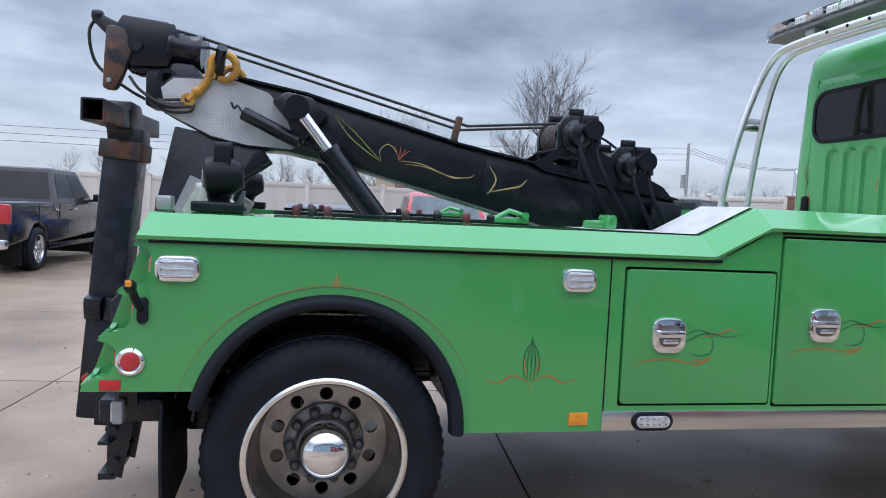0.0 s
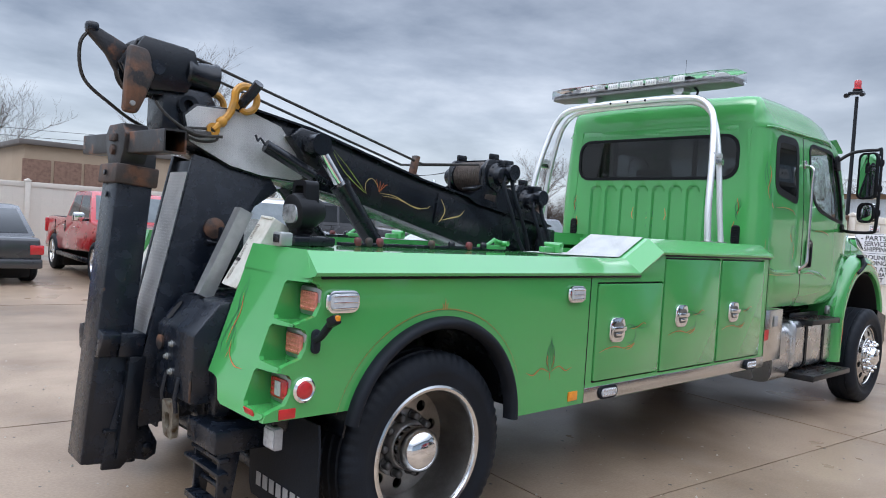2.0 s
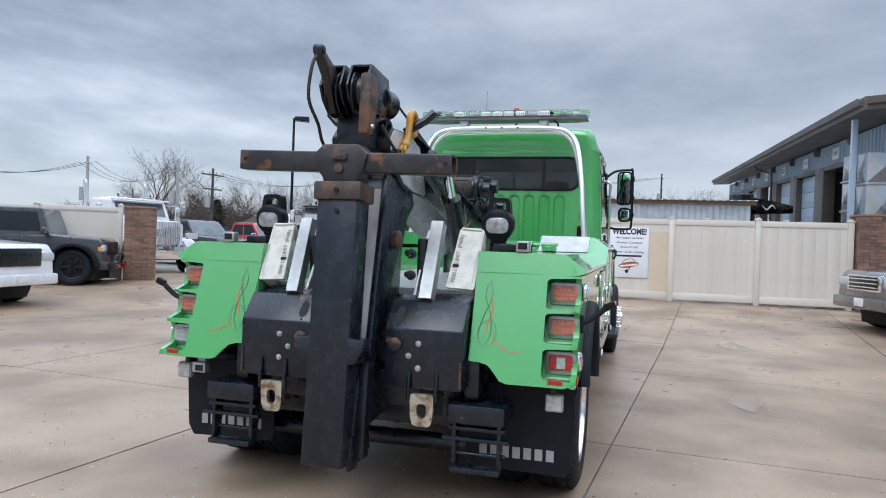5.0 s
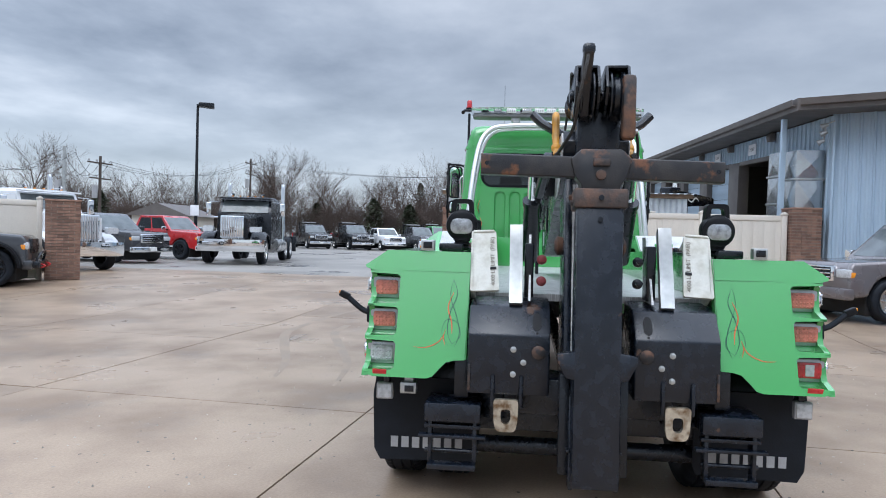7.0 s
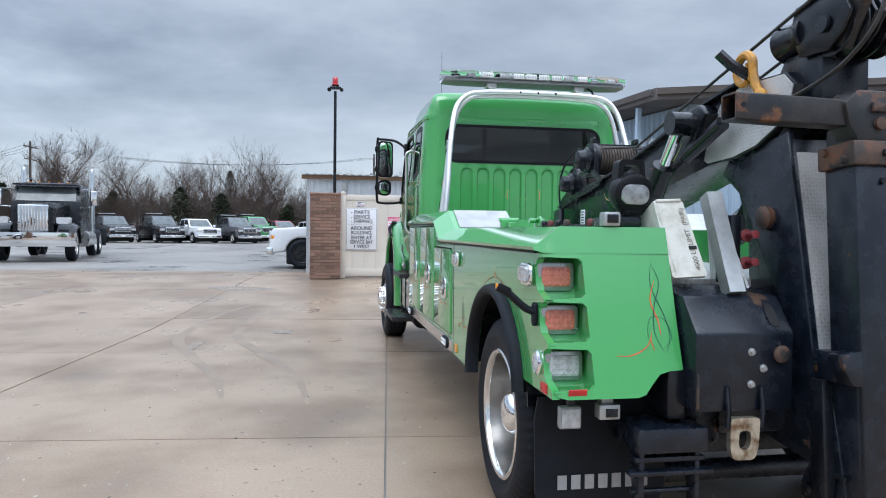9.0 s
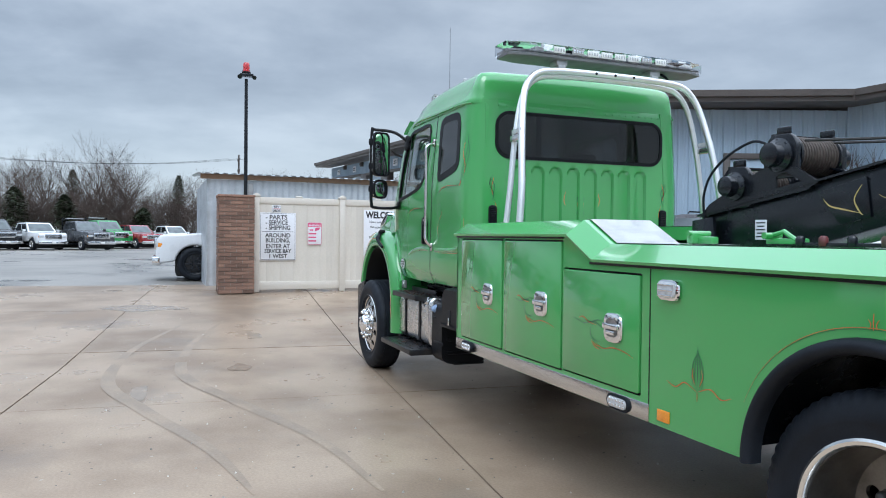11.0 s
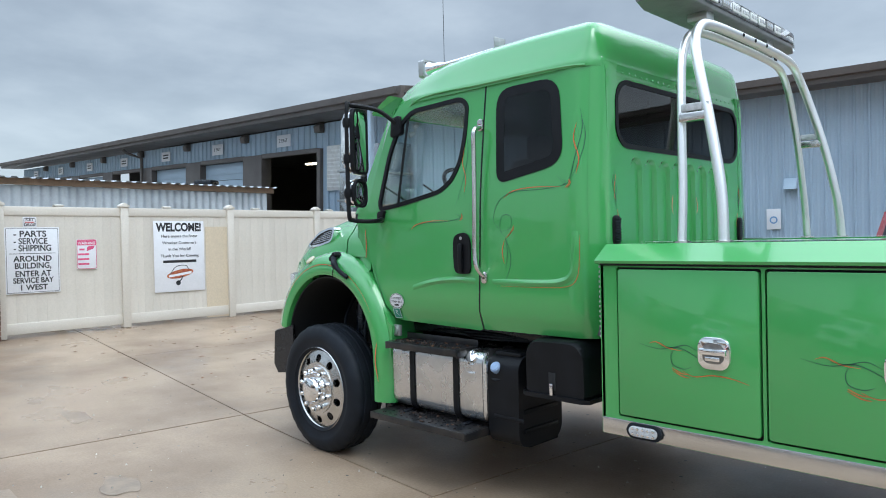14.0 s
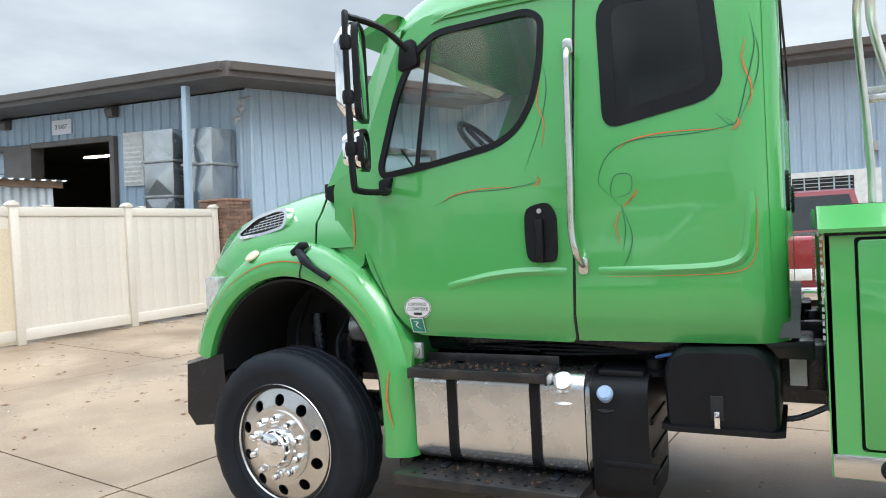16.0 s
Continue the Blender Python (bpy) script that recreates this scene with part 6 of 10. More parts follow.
    part("arm_tread", uv_plane(part("tread_gusset", prism([(0.30, 1.2), (0.58, 1.2), (0.64, 1.56), (0.54, 1.56)], "y", s * 0.32, s * 0.332), TREAD, TRUCK), (1, 0, 0), (0, 0, 1)).data and box((0.45, s * 0.33, 1.36), (0.12, 0.05, 0.3), 0.008), BLACK, TRUCK)
    for z in (1.42, 1.30):
        part("air_coupling", joined(lathe([(0, 0), (0.028, 0), (0.028, 0.015), (0.012, 0.02), (0.012, 0.05), (0.018, 0.055), (0.018, 0.08), (0, 0.085)], (0.43, s * 0.262, z), (-1, 0, 0.1), 16)), REDCAP if s > 0 else BLACK, TRUCK)
    # work lamp on the deck
    spot = part("spot_lamp", joined(lathe([(0, 0), (0.072, 0.0), (0.09, -0.012), (0.095, -0.04), (0.088, -0.10), (0.055, -0.16), (0, -0.17)], (0.552, s * 0.725, 1.60), (-1, 0, -0.12), 26)), PLASTIC, TRUCK, "black swivel work lamp with a handle")
    part("lens", loft([[(0.552 - q, s * 0.725 + u, 1.60 - 0.12 * q + v) for u, v in rrect(0, 0, 0.135 * k, 0.094 * k, 0.04 * k)] for q, k in ((-0.002, 1), (0.007, 0.94), (0.012, 0.6), (0.013, 0.1))]), LAMPGLASS, spot)
    part("lamp_handle", sheet(rpoly([(-0.07, 0), (0.07, 0), (0.06, 0.12), (-0.06, 0.12)], 0.025, 4), [rpoly([(-0.04, 0.045), (0.04, 0.045), (0.036, 0.095), (-0.036, 0.095)], 0.015, 3)], mapf=lambda u, v, d: (0.592 + d, s * 0.725 + u, 1.64 + v), thick=0.07), PLASTIC, spot)
    part("lamp_bellows", joined(*[lathe([(0.04, 0), (0.055, 0.012), (0.04, 0.024)], (0.612, s * 0.725, 1.46 + 0.024 * k), (0, 0, 1), 18) for k in range(4)], box((0.612, s * 0.725, 1.53), (0.1, 0.09, 0.06), 0.02)), PLASTIC, spot)
    # small square camera lamp on the tail's edge
    cl = part("deck_lamp", joined(box((0.42, s * 0.90, 1.485), (0.06, 0.075, 0.06), 0.008)), GALV, TRUCK)
    part("lens", box((0.388, s * 0.90, 1.487), (0.006, 0.05, 0.036), 0.003), BLACK, cl)
    part("strap_box", box((0.62, s * 0.78, 1.475), (0.22, 0.14, 0.045), 0.01), BLACK, TRUCK)


for s in SIDES:
    rear_gear(s)
part("rear_beam", joined(box((0.55, 0, 0.52), (0.14, 1.3, 0.16), 0.02), box((0.45, 0, 0.68), (0.3, 0.9, 0.2), 0.02), cyl((0.62, -0.75, 0.32), (0.62, 0.75, 0.32), 0.05)), BLACK_WORN, TRUCK)

KNOB = material("faded_red_knob", (0.16, 0.03, 0.03), 0.5, tint=(0.07, 0.03, 0.03), grain=60, stain=20)
# deck clutter: control handles, tie-down hooks, tool tray
for s in SIDES:
    y = s * 0.72
    for k, (x, m) in enumerate(((0.95, KNOB), (1.02, RUST), (1.09, KNOB), (1.45, RUST), (1.6, BLACK), (1.74, KNOB), (1.86, BLACK))):
        part("control_knob", joined(lathe([(0.016, 0), (0.02, 0.01), (0.02, 0.035), (0.012, 0.045), (0, 0.046)], (x, y, 1.455), (0, 0, 1), 12)), m, TRUCK)
    part("green_ratchet", joined(box((1.95, y - s * 0.02, 1.475), (0.2, 0.06, 0.03), 0.008), tube([(1.88, y, 1.48), (1.95, y, 1.52), (2.03, y, 1.50)], 0.012, 8), cyl((2.02, y - 0.05, 1.50), (2.02, y + 0.05, 1.50), 0.016)), GREEN, TRUCK)
    part("green_ratchet", joined(box((2.42, s * 0.8, 1.485), (0.05, 0.12, 0.06), 0.01), box((2.36, s * 0.8, 1.475), (0.12, 0.05, 0.04), 0.01), cyl((2.42, s * 0.73, 1.51), (2.42, s * 0.87, 1.51), 0.014)), GREEN, TRUCK)
    part("tie_rail", box((1.45, s * 0.70, 1.462), (1.2, 0.05, 0.018), 0.004), BLACK, TRUCK)


# ---- cab ----
CAB_R, RC = 4.785, 0.17


def cab_w(z):
    if z < 1.3:
        return 1.045 + 0.045 * min(1, max(0, (z - 1.05) / 0.12))
    return 1.09 - 0.055 * max(0, (z - 1.85) / 0.8) ** 1.3


def cab_side(s, lift=0.0):
    def f(u, v, d=0.0):
        w = cab_w(v) + lift - d
        if u < CAB_R + RC:
            k = max(0.0, RC * RC - (CAB_R + RC - u) ** 2)
            return (u, s * (w - RC + math.sqrt(k)), v)
        if u > 6.45:
            w -= 0.05 * ((u - 6.45) / 0.45) ** 2
        return (u, s * w, v)
    return f


QW = rpoly([(4.985, 2.055), (5.465, 1.97), (5.485, 2.545), (5.03, 2.545)], [0.12, 0.07, 0.12, 0.12])
DW = rpoly([(5.745, 2.30), (5.785, 2.13), (5.86, 2.01), (5.97, 1.945), (6.36, 1.878), (6.585, 1.855), (6.60, 1.90), (6.485, 2.28), (6.39, 2.45), (6.27, 2.53), (5.80, 2.545), (5.735, 2.50)], [0.12, 0.06, 0.06, 0.06, 0.1, 0.03, 0.03, 0.12, 0.06, 0.06, 0.05, 0.04], 4)
CV = [1.08, 1.12, 1.17, 1.3, 1.6, 1.85, 1.95, 2.05, 2.15, 2.25, 2.35, 2.45, 2.55]
CU = [CAB_R + RC * t for t in (0.01, 0.04, 0.1, 0.2, 0.34, 0.5, 0.7, 1.0)] + [6.45, 6.6]


def grow(loop, d):
    c = Vector((sum(p[0] for p in loop) / len(loop), sum(p[1] for p in loop) / len(loop)))
    out = []
    n = len(loop)
    for i in range(n):
        a, b = Vector(loop[i - 1]), Vector(loop[(i + 1) % n])
        t = (b - a).normalized()
        nrm = Vector((t.y, -t.x))
        p = Vector(loop[i])
        if nrm.dot(p - c) < 0:
            nrm = -nrm
        out.append(tuple(p + nrm * d))
    return out


def cab_sides(s):
    f = cab_side(s)
    rear = [(CAB_R, 1.05), (5.632, 1.05), (5.575, 2.62), (CAB_R, 2.62)]
    part("cab_side", sheet(rear, [QW], CU, CV, f, 0.03), GREEN, TRUCK, "glossy green extended cab side")
    door = [(5.645, 1.04), (6.44, 1.06), (6.50, 1.10), (6.72, 1.42), (6.775, 1.80), (6.74, 1.92), (6.49, 2.50), (6.37, 2.62), (5.588, 2.62)]
    d = part("cab_door", sheet(rpoly(door, [0.03, 0.05, 0.05, 0.1, 0.05, 0.1, 0.1, 0.1, 0.01], 3), [DW], CU, CV, f, 0.03), GREEN, TRUCK, "green cab door with chrome grab rail")
    part("window_seal", sheet(grow(DW, 0.012), [grow(DW, -0.018)], CU, CV, cab_side(s, 0.006), 0.02), PLASTIC, d)
    pane = part("pane", sheet(grow(DW, 0.004), (), CU, CV, cab_side(s, -0.012), 0.004), CLEAR, d, "clear door glass")
    pane.visible_shadow = False
    part("vent_bar", ribbon([(6.385, 1.885), (6.30, 2.50)], 0.026, lambda u, v: cab_side(s, 0.002)(u, v), 4, False), PLASTIC, d)
    q = part("quarter_window", sheet(grow(QW, 0.006), (), CU, CV, cab_side(s, 0.003), 0.005), TINT, TRUCK, "dark tinted quarter window")
    q.visible_shadow = False
    part("window_band", sheet(grow(QW, 0.008), [grow(QW, -0.055)], CU, CV, cab_side(s, 0.0045)), PLASTIC, q)
    # seams, pressed crease, stickers
    ff = cab_side(s, 0.0015)
    part("door_gap", ribbon([(5.64, 1.05), (5.615, 1.7), (5.583, 2.6)], 0.010, lambda u, v: ff(u, v), 8, False), BLACK, d)
    crease = [(5.72, 1.32), (5.95, 1.315), (6.2, 1.33)]
    part("door_crease", ribbon_raised([(5.66, 1.36), (5.85, 1.365), (6.05, 1.345), (6.25, 1.30)], 0.05, 0.012, cab_side(s, 0.0)), GREEN, d)
    part("side_crease", ribbon_raised([(5.52, 1.36), (5.25, 1.36), (5.02, 1.37), (4.93, 1.42), (4.91, 1.55), (4.91, 1.66)], 0.05, 0.012, cab_side(s, 0.0)), GREEN, TRUCK)
    # door handle
    hp = cab_side(s, 0.002)
    h = part("door_handle", sheet(rpoly([(5.705, 1.405), (5.835, 1.405), (5.845, 1.53), (5.84, 1.655), (5.73, 1.675), (5.695, 1.62), (5.695, 1.45)], 0.045, 4), (), (), (), lambda u, v, dd: hp(u, v, -dd), 0.012), PLASTIC, d, "black recessed door handle")
    part("pull_lever", box((5.77, s * (cab_w(1.57) + 0.026), 1.505), (0.036, 0.022, 0.19), 0.01), PLASTIC, h)
    part("key_lock", lathe([(0, 0), (0.011, 0), (0.011, 0.005), (0, 0.005)], (5.77, s * (cab_w(1.6) + 0.016), 1.635), (0, s, 0), 12), GREY, h)
    # grab rail
    gy = s * (cab_w(1.9) + 0.055)
    g = part("grab_rail", tube(smoothed([(5.615, s * cab_w(2.38), 2.335), (5.60, gy, 2.30), (5.605, gy, 2.15), (5.61, gy, 1.8), (5.615, gy, 1.55), (5.60, gy, 1.45), (5.585, s * (cab_w(1.4) + 0.005), 1.39)], 6), 0.016, 12), ALU, TRUCK, "polished grab rail")
    for x, z in ((5.615, 2.345), (5.582, 1.385)):
        part("rail_foot", prism(rrect(x, z, 0.045, 0.075, 0.018), "y", s * cab_w(z), s * (cab_w(z) + 0.014), 0.003), ALU, g)
        part("rail_bolt", lathe([(0, 0), (0.01, 0), (0.008, 0.008), (0, 0.009)], (x, s * (cab_w(z) + 0.014), z), (0, s, 0), 8), RUST, g)
    # stickers
    part("door_seam", ribbon([(6.70, 1.48), (6.605, 1.27), (6.535, 1.13), (6.46, 1.052)], 0.005, lambda u, v: cab_side(s, 0.004)(u, v)), BLACKINK, TRUCK)
    if s > 0:
        stp = cab_side(s, 0.007)
        sk = part("sticker", sheet([(6.42 + 0.075 * math.cos(a * math.pi / 12), 1.2 + 0.055 * math.sin(a * math.pi / 12)) for a in range(24)], mapf=lambda u, v, d: stp(u, v)), SIGNWHITE, TRUCK, "oval white sticker")
        part("sticker_rim", ribbon([(6.42 + 0.07 * math.cos(a * math.pi / 8), 1.2 + 0.05 * math.sin(a * math.pi / 8)) for a in range(17)], 0.004, lambda u, v: cab_side(s, 0.008)(u, v), 3, False), BLACKINK, sk)
        for k, (t, z) in enumerate((("CERTIFIED", 1.218), ("CLEAN IDLE", 1.195))):
            p = cab_side(s, 0.010)(6.42, z)
            lettering("lettering", t, 0.022, BLACKINK, Matrix.Translation(p) @ Matrix.Rotation(radians(180), 4, "Z") @ Matrix.Rotation(radians(90), 4, "X"), sk, 0.0005)
        part("sticker_mark", sheet(rrect(6.42, 1.172, 0.045, 0.012, 0.002), mapf=lambda u, v, d: cab_side(s, 0.008)(u, v)), BLACKINK, sk)
        sq = part("sticker", sheet(rrect(6.435, 1.112, 0.075, 0.075, 0.004), mapf=lambda u, v, d: stp(u, v)), material("teal_sticker", (0.02, 0.25, 0.18), 0.4), TRUCK, "square teal sticker")
        part("sticker_mark", ribbon([(6.455, 1.132), (6.43, 1.128), (6.444, 1.112), (6.42, 1.092)], 0.006, lambda u, v: cab_side(s, 0.008)(u, v)), SIGNWHITE, sq)
        part("sticker_rim", ribbon([(6.47, 1.147), (6.40, 1.147), (6.40, 1.077), (6.47, 1.077), (6.47, 1.147)], 0.005, lambda u, v: cab_side(s, 0.0085)(u, v), 1, False), SIGNWHITE, sq)
    # pin stripes
    f3 = lambda u, v: cab_side(s, 0.0025)(u, v)
    part("pin_stripe", joined(ribbon([(4.885, 2.36), (4.87, 2.24), (4.9, 2.1), (4.95, 1.93), (5.02, 1.98)], 0.0037, f3), ribbon([(4.875, 2.3), (4.855, 2.2), (4.875, 2.08), (4.95, 1.9)], 0.0031, f3), ribbon([(5, 1.965), (4.96, 1.93), (5.1, 1.91), (5.35, 1.905), (5.46, 1.85), (5.5, 1.74), (5.44, 1.67)], 0.0031, f3),
                              ribbon([(5.44, 1.67), (5.37, 1.69), (5.365, 1.76), (5.43, 1.765), (5.45, 1.69), (5.41, 1.63)], 0.0031, f3), ribbon([(5.41, 1.64), (5.37, 1.52), (5.38, 1.44), (5.42, 1.36)], 0.0037, f3), ribbon([(5.41, 1.64), (5.395, 1.54), (5.41, 1.44)], 0.0031, f3)), TEAL, TRUCK)
    part("pin_stripe", joined(ribbon([(4.9, 2.27), (4.915, 2.18), (4.885, 2.07), (4.9, 1.98)], 0.0062, f3), ribbon([(5, 1.915), (5.2, 1.925), (5.35, 1.91), (5.42, 1.87)], 0.0056, f3), ribbon([(5.415, 1.62), (5.435, 1.55), (5.42, 1.47)], 0.0062, f3),
                              *[ribbon([(5.41 - 0.012 * k, 1.63 + 0.01 * k), (5.38 - 0.012 * k, 1.645 + 0.012 * k), (5.36 - 0.005 * k, 1.68 + 0.01 * k)], 0.0031, f3) for k in range(4)], *[ribbon([(4.95 + 0.01 * k, 1.905), (4.93 + 0.006 * k, 1.93), (4.94, 1.955)], 0.0031, f3) for k in range(3)],
                              ribbon([(5.48, 1.335), (5.2, 1.335), (4.97, 1.345), (4.9, 1.40), (4.885, 1.55), (4.885, 1.64)], 0.0037, f3)), ORANGE, TRUCK)
    part("pin_stripe", joined(ribbon([(5.735, 2.3), (5.72, 2.18), (5.75, 2.03), (5.83, 1.83)], 0.0037, f3), ribbon([(5.83, 1.80), (5.79, 1.765), (5.95, 1.745), (6.15, 1.74), (6.3, 1.69)], 0.0031, f3)), TEAL, d)
    part("pin_stripe", joined(ribbon([(5.75, 2.22), (5.765, 2.12), (5.735, 2.02), (5.75, 1.92)], 0.0056, f3), ribbon([(5.88, 1.75), (6.05, 1.755), (6.2, 1.735), (6.26, 1.70)], 0.0050, f3), *[ribbon([(5.78 + 0.01 * k, 1.745), (5.765 + 0.004 * k, 1.77), (5.775, 1.795)], 0.0031, f3) for k in range(3)]), ORANGE, d)


def ribbon_raised(pts, w, h, f):
    """A low pressed ridge on the cab skin."""
    P = smoothed([(*p, 0) for p in pts], 6)
    secs = []
    k = len(P)
    for i, p in enumerate(P):
        t = (P[min(i + 1, k - 1)] - P[max(i - 1, 0)]).normalized()
        o = Vector((-t.y, t.x, 0)) * w * 0.5
        e = math.sin(math.pi * min(1.0, max(0.0, 0.02 + 0.96 * i / (k - 1)))) ** 0.5
        ring = []
        for q, lift in ((-1, -0.004), (-0.5, h * 0.5 * e), (0, h * e), (0.5, h * 0.5 * e), (1, -0.004)):
            ring.append(f(p.x + o.x * q, p.y + o.y * q, -lift))
        secs.append(ring)
    bm = bmesh.new()
    R = [[bm.verts.new(v) for v in s] for s in secs]
    for a, b in zip(R, R[1:]):
        for j in range(4):
            bm.faces.new((a[j], a[j + 1], b[j + 1], b[j]))
    return bm


for s in SIDES:
    cab_sides(s)

# cab back
RW = rrect(0, 2.335, 1.66, 0.37, 0.12, 6)
HB = 0.93


def cab_back(u, v, d=0.0):
    """Rear skin: pressed round-topped panels below the window."""
    x = CAB_R + d
    if 1.44 < v < 2.10 and abs(u) < 0.70:
        c, hw = abs((u / 0.175) - math.floor(u / 0.175) - 0.5) * 0.175, 0.066
        edge = hw - (c if v < 2.09 - hw else math.hypot(c, v - 2.09 + hw))
        edge = min(edge, v - 1.45)
        x += 0.024 * max(0.0, min(1.0, edge / 0.013))
    if v > 2.56:
        x += 0.25 * (v - 2.56)
    return (x, u, v)


def cab_corner(s):
    rows = []
    for z in [1.055 + 0.0782 * k for k in range(21)]:
        f = cab_side(s, 0.002)
        w = cab_w(z) - RC
        row = [Vector(f(CAB_R + RC * t, z)) - Vector((0.002, 0, 0)) for t in (0.34, 0.2, 0.1, 0.04, 0.008)]
        rows.append([tuple(p) for p in row] + [(CAB_R - 0.0025, s * (w - 0.02), z), (CAB_R - 0.0025, s * (w - 0.05), z), (CAB_R + 0.01, s * (w - 0.05), z), (CAB_R + 0.06, s * (w + 0.05), z)])
    return loft(rows)


for s in SIDES:
    part("cab_corner", cab_corner(s), GREEN, TRUCK, smooth=60)
us = [0.175 * (k + 0.5) + o for k in range(-4, 4) for o in (-0.067, -0.060, -0.053, -0.04, -0.022, 0.0, 0.022, 0.04, 0.053, 0.060, 0.067)]
part("cab_back", sheet([(-HB, 1.05), (HB, 1.05), (HB, 2.62), (-HB, 2.62)], [RW], us + [-0.70, 0.70], [1.445, 1.455, 1.463, 2.02, 2.035, 2.05, 2.062, 2.072, 2.08, 2.087, 2.092, 2.56], cab_back, 0.03), GREEN, TRUCK, "pressed green cab back with wide window")
rwn = part("rear_window", sheet(grow(RW, 0.004), mapf=lambda u, v, d: (CAB_R - 0.002 + d, u, v), thick=0.005), TINT, TRUCK, "wide dark tinted rear window")
rwn.visible_shadow = False
part("window_seal", sheet(grow(RW, 0.014), [grow(RW, -0.014)], mapf=lambda u, v, d: (CAB_R - 0.008 + d, u, v), thick=0.012), PLASTIC, rwn)
for s in SIDES:
    part("window_divider", box((CAB_R + 0.03, s * 0.42, 2.335), (0.02, 0.045, 0.38), 0.005), PLASTIC, rwn)
    v = part("air_vent", prism(rrect(s * 0.86, 1.66, 0.075, 0.17, 0.03), "x", CAB_R - 0.016, CAB_R + 0.01, 0.006), PLASTIC, TRUCK, "black louvred cab vent")
    for k in range(9):
        part("louvre", box((CAB_R - 0.018, s * 0.86, 1.60 + 0.0155 * k), (0.008, 0.058, 0.006), 0), BLACK, v)
    f4 = lambda u, vv: (CAB_R - 0.0025, u, vv)
    part("pin_stripe", joined(ribbon([(s * 0.86, 2.0), (s * 0.89, 1.92), (s * 0.85, 1.84), (s * 0.87, 1.78)], 0.006, f4), ribbon([(s * 0.89, 1.98), (s * 0.84, 1.9), (s * 0.87, 1.82)], 0.005, f4)), TEAL, TRUCK)
    part("pin_stripe", joined(ribbon([(s * 0.85, 1.98), (s * 0.87, 1.9), (s * 0.86, 1.83)], 0.008, f4), ribbon([(s * 0.84, 1.78), (s * 0.82, 1.7), (s * 0.84, 1.62)], 0.007, f4)), ORANGE, TRUCK)
f4 = lambda u, vv: (CAB_R + 0.018, u, vv)
part("pin_stripe", joined(*[ribbon([(q * 0.008, 1.90), (q * 0.035, 1.82), (q * 0.01, 1.76), (q * 0.035, 1.70), (0, 1.64)], 0.006, f4) for q in (-1, 1)], ribbon([(0, 1.93), (0, 1.78)], 0.006, f4)), TEAL, TRUCK)
part("pin_stripe", joined(*[ribbon([(q * 0.02, 1.84), (q * 0.03, 1.77), (q * 0.012, 1.72)], 0.007, f4) for q in (-1, 1)], *[ribbon([(q * 0.165, 1.88), (q * 0.18, 1.81), (q * 0.165, 1.76)], 0.007, lambda u, vv: (CAB_R - 0.002, u, vv)) for q in (-1, 1)]), ORANGE, TRUCK)


# roof
def roof():
    st = []
    for x, top, w in ((4.80, 2.62, 1.02), (4.806, 2.70, 1.015), (4.818, 2.78, 1.01), (4.836, 2.835, 1.0), (4.86, 2.863, 0.995), (4.90, 2.876, 0.99), (4.99, 2.88, 0.985), (5.3, 2.88, 0.99), (5.7, 2.87, 0.995), (6.0, 2.845, 0.995), (6.25, 2.805, 0.98), (6.42, 2.75, 0.96), (6.53, 2.69, 0.94), (6.60, 2.60, 0.92)):
        ring = []
        edge = 2.585 if x < 6.4 else 2.585 - (x - 6.4) * 0.2
        edge = min(edge, top - 0.012)
        wl = cab_w(2.6) + 0.012 if x < 6.3 else w + 0.02
        if x < CAB_R + RC - 0.001:
            wl = cab_w(2.6) + 0.008 - RC + math.sqrt(max(0.0, RC * RC - (CAB_R + RC - x) ** 2))
            w = min(w, wl - 0.02)
        pts = [(wl, edge), (wl + 0.004, edge + 0.02), (wl - 0.01, edge + 0.05), (w, edge + (top - edge) * 0.50), (w - 0.02, edge + (top - edge) * 0.78), (w - 0.06, edge + (top - edge) * 0.93), (w - 0.15, top - 0.004), (w - 0.32, top), (0.3, top + 0.012), (0, top + 0.015)]
        ring = [(x, -y, min(z, top + 0.015)) for y, z in pts] + [(x, y, min(z, top + 0.015)) for y, z in pts[-2::-1]]
        st.append(ring)
    return loft(st)


part("cab_roof", roof(), GREEN, TRUCK, "raised green cab roof", smooth=50)
for s in SIDES:
    part("roof_drip", tube(smoothed([(4.86, s * 1.022, 2.592), (5.02, s * 1.052, 2.60), (5.6, s * 1.056, 2.605), (6.2, s * 1.05, 2.60), (6.5, s * 0.97, 2.44)]), 0.009, 6), GREEN, TRUCK)
bolts = [lathe([(0, 0), (0.008, 0), (0.006, 0.006), (0, 0.007)], (CAB_R + 0.006, -0.8 + 0.07 * k, 2.575), (-1, 0, 0), 6) for k in range(24)]
part("roof_rivets", joined(*bolts), GREEN, TRUCK)
# windscreen, A pillars and cowl
ws = [[(6.62 + (0.05 if abs(y) < 0.5 else 0.0) - 0.05 * abs(y) ** 3, y, 2.56) for y in (-0.92, -0.5, 0, 0.5, 0.92)], [(7.03 + (0.02 if abs(y) < 0.5 else 0) - 0.07 * abs(y) ** 3, y, 1.86) for y in (-0.98, -0.5, 0, 0.5, 0.98)]]
bm = bmesh.new()
R = [[bm.verts.new(p) for p in r] for r in ws]
for j in range(4):
    bm.faces.new((R[0][j], R[0][j + 1], R[1][j + 1], R[1][j]))
ex = bmesh.ops.extrude_face_region(bm, geom=bm.faces[:], use_keep_orig=True)
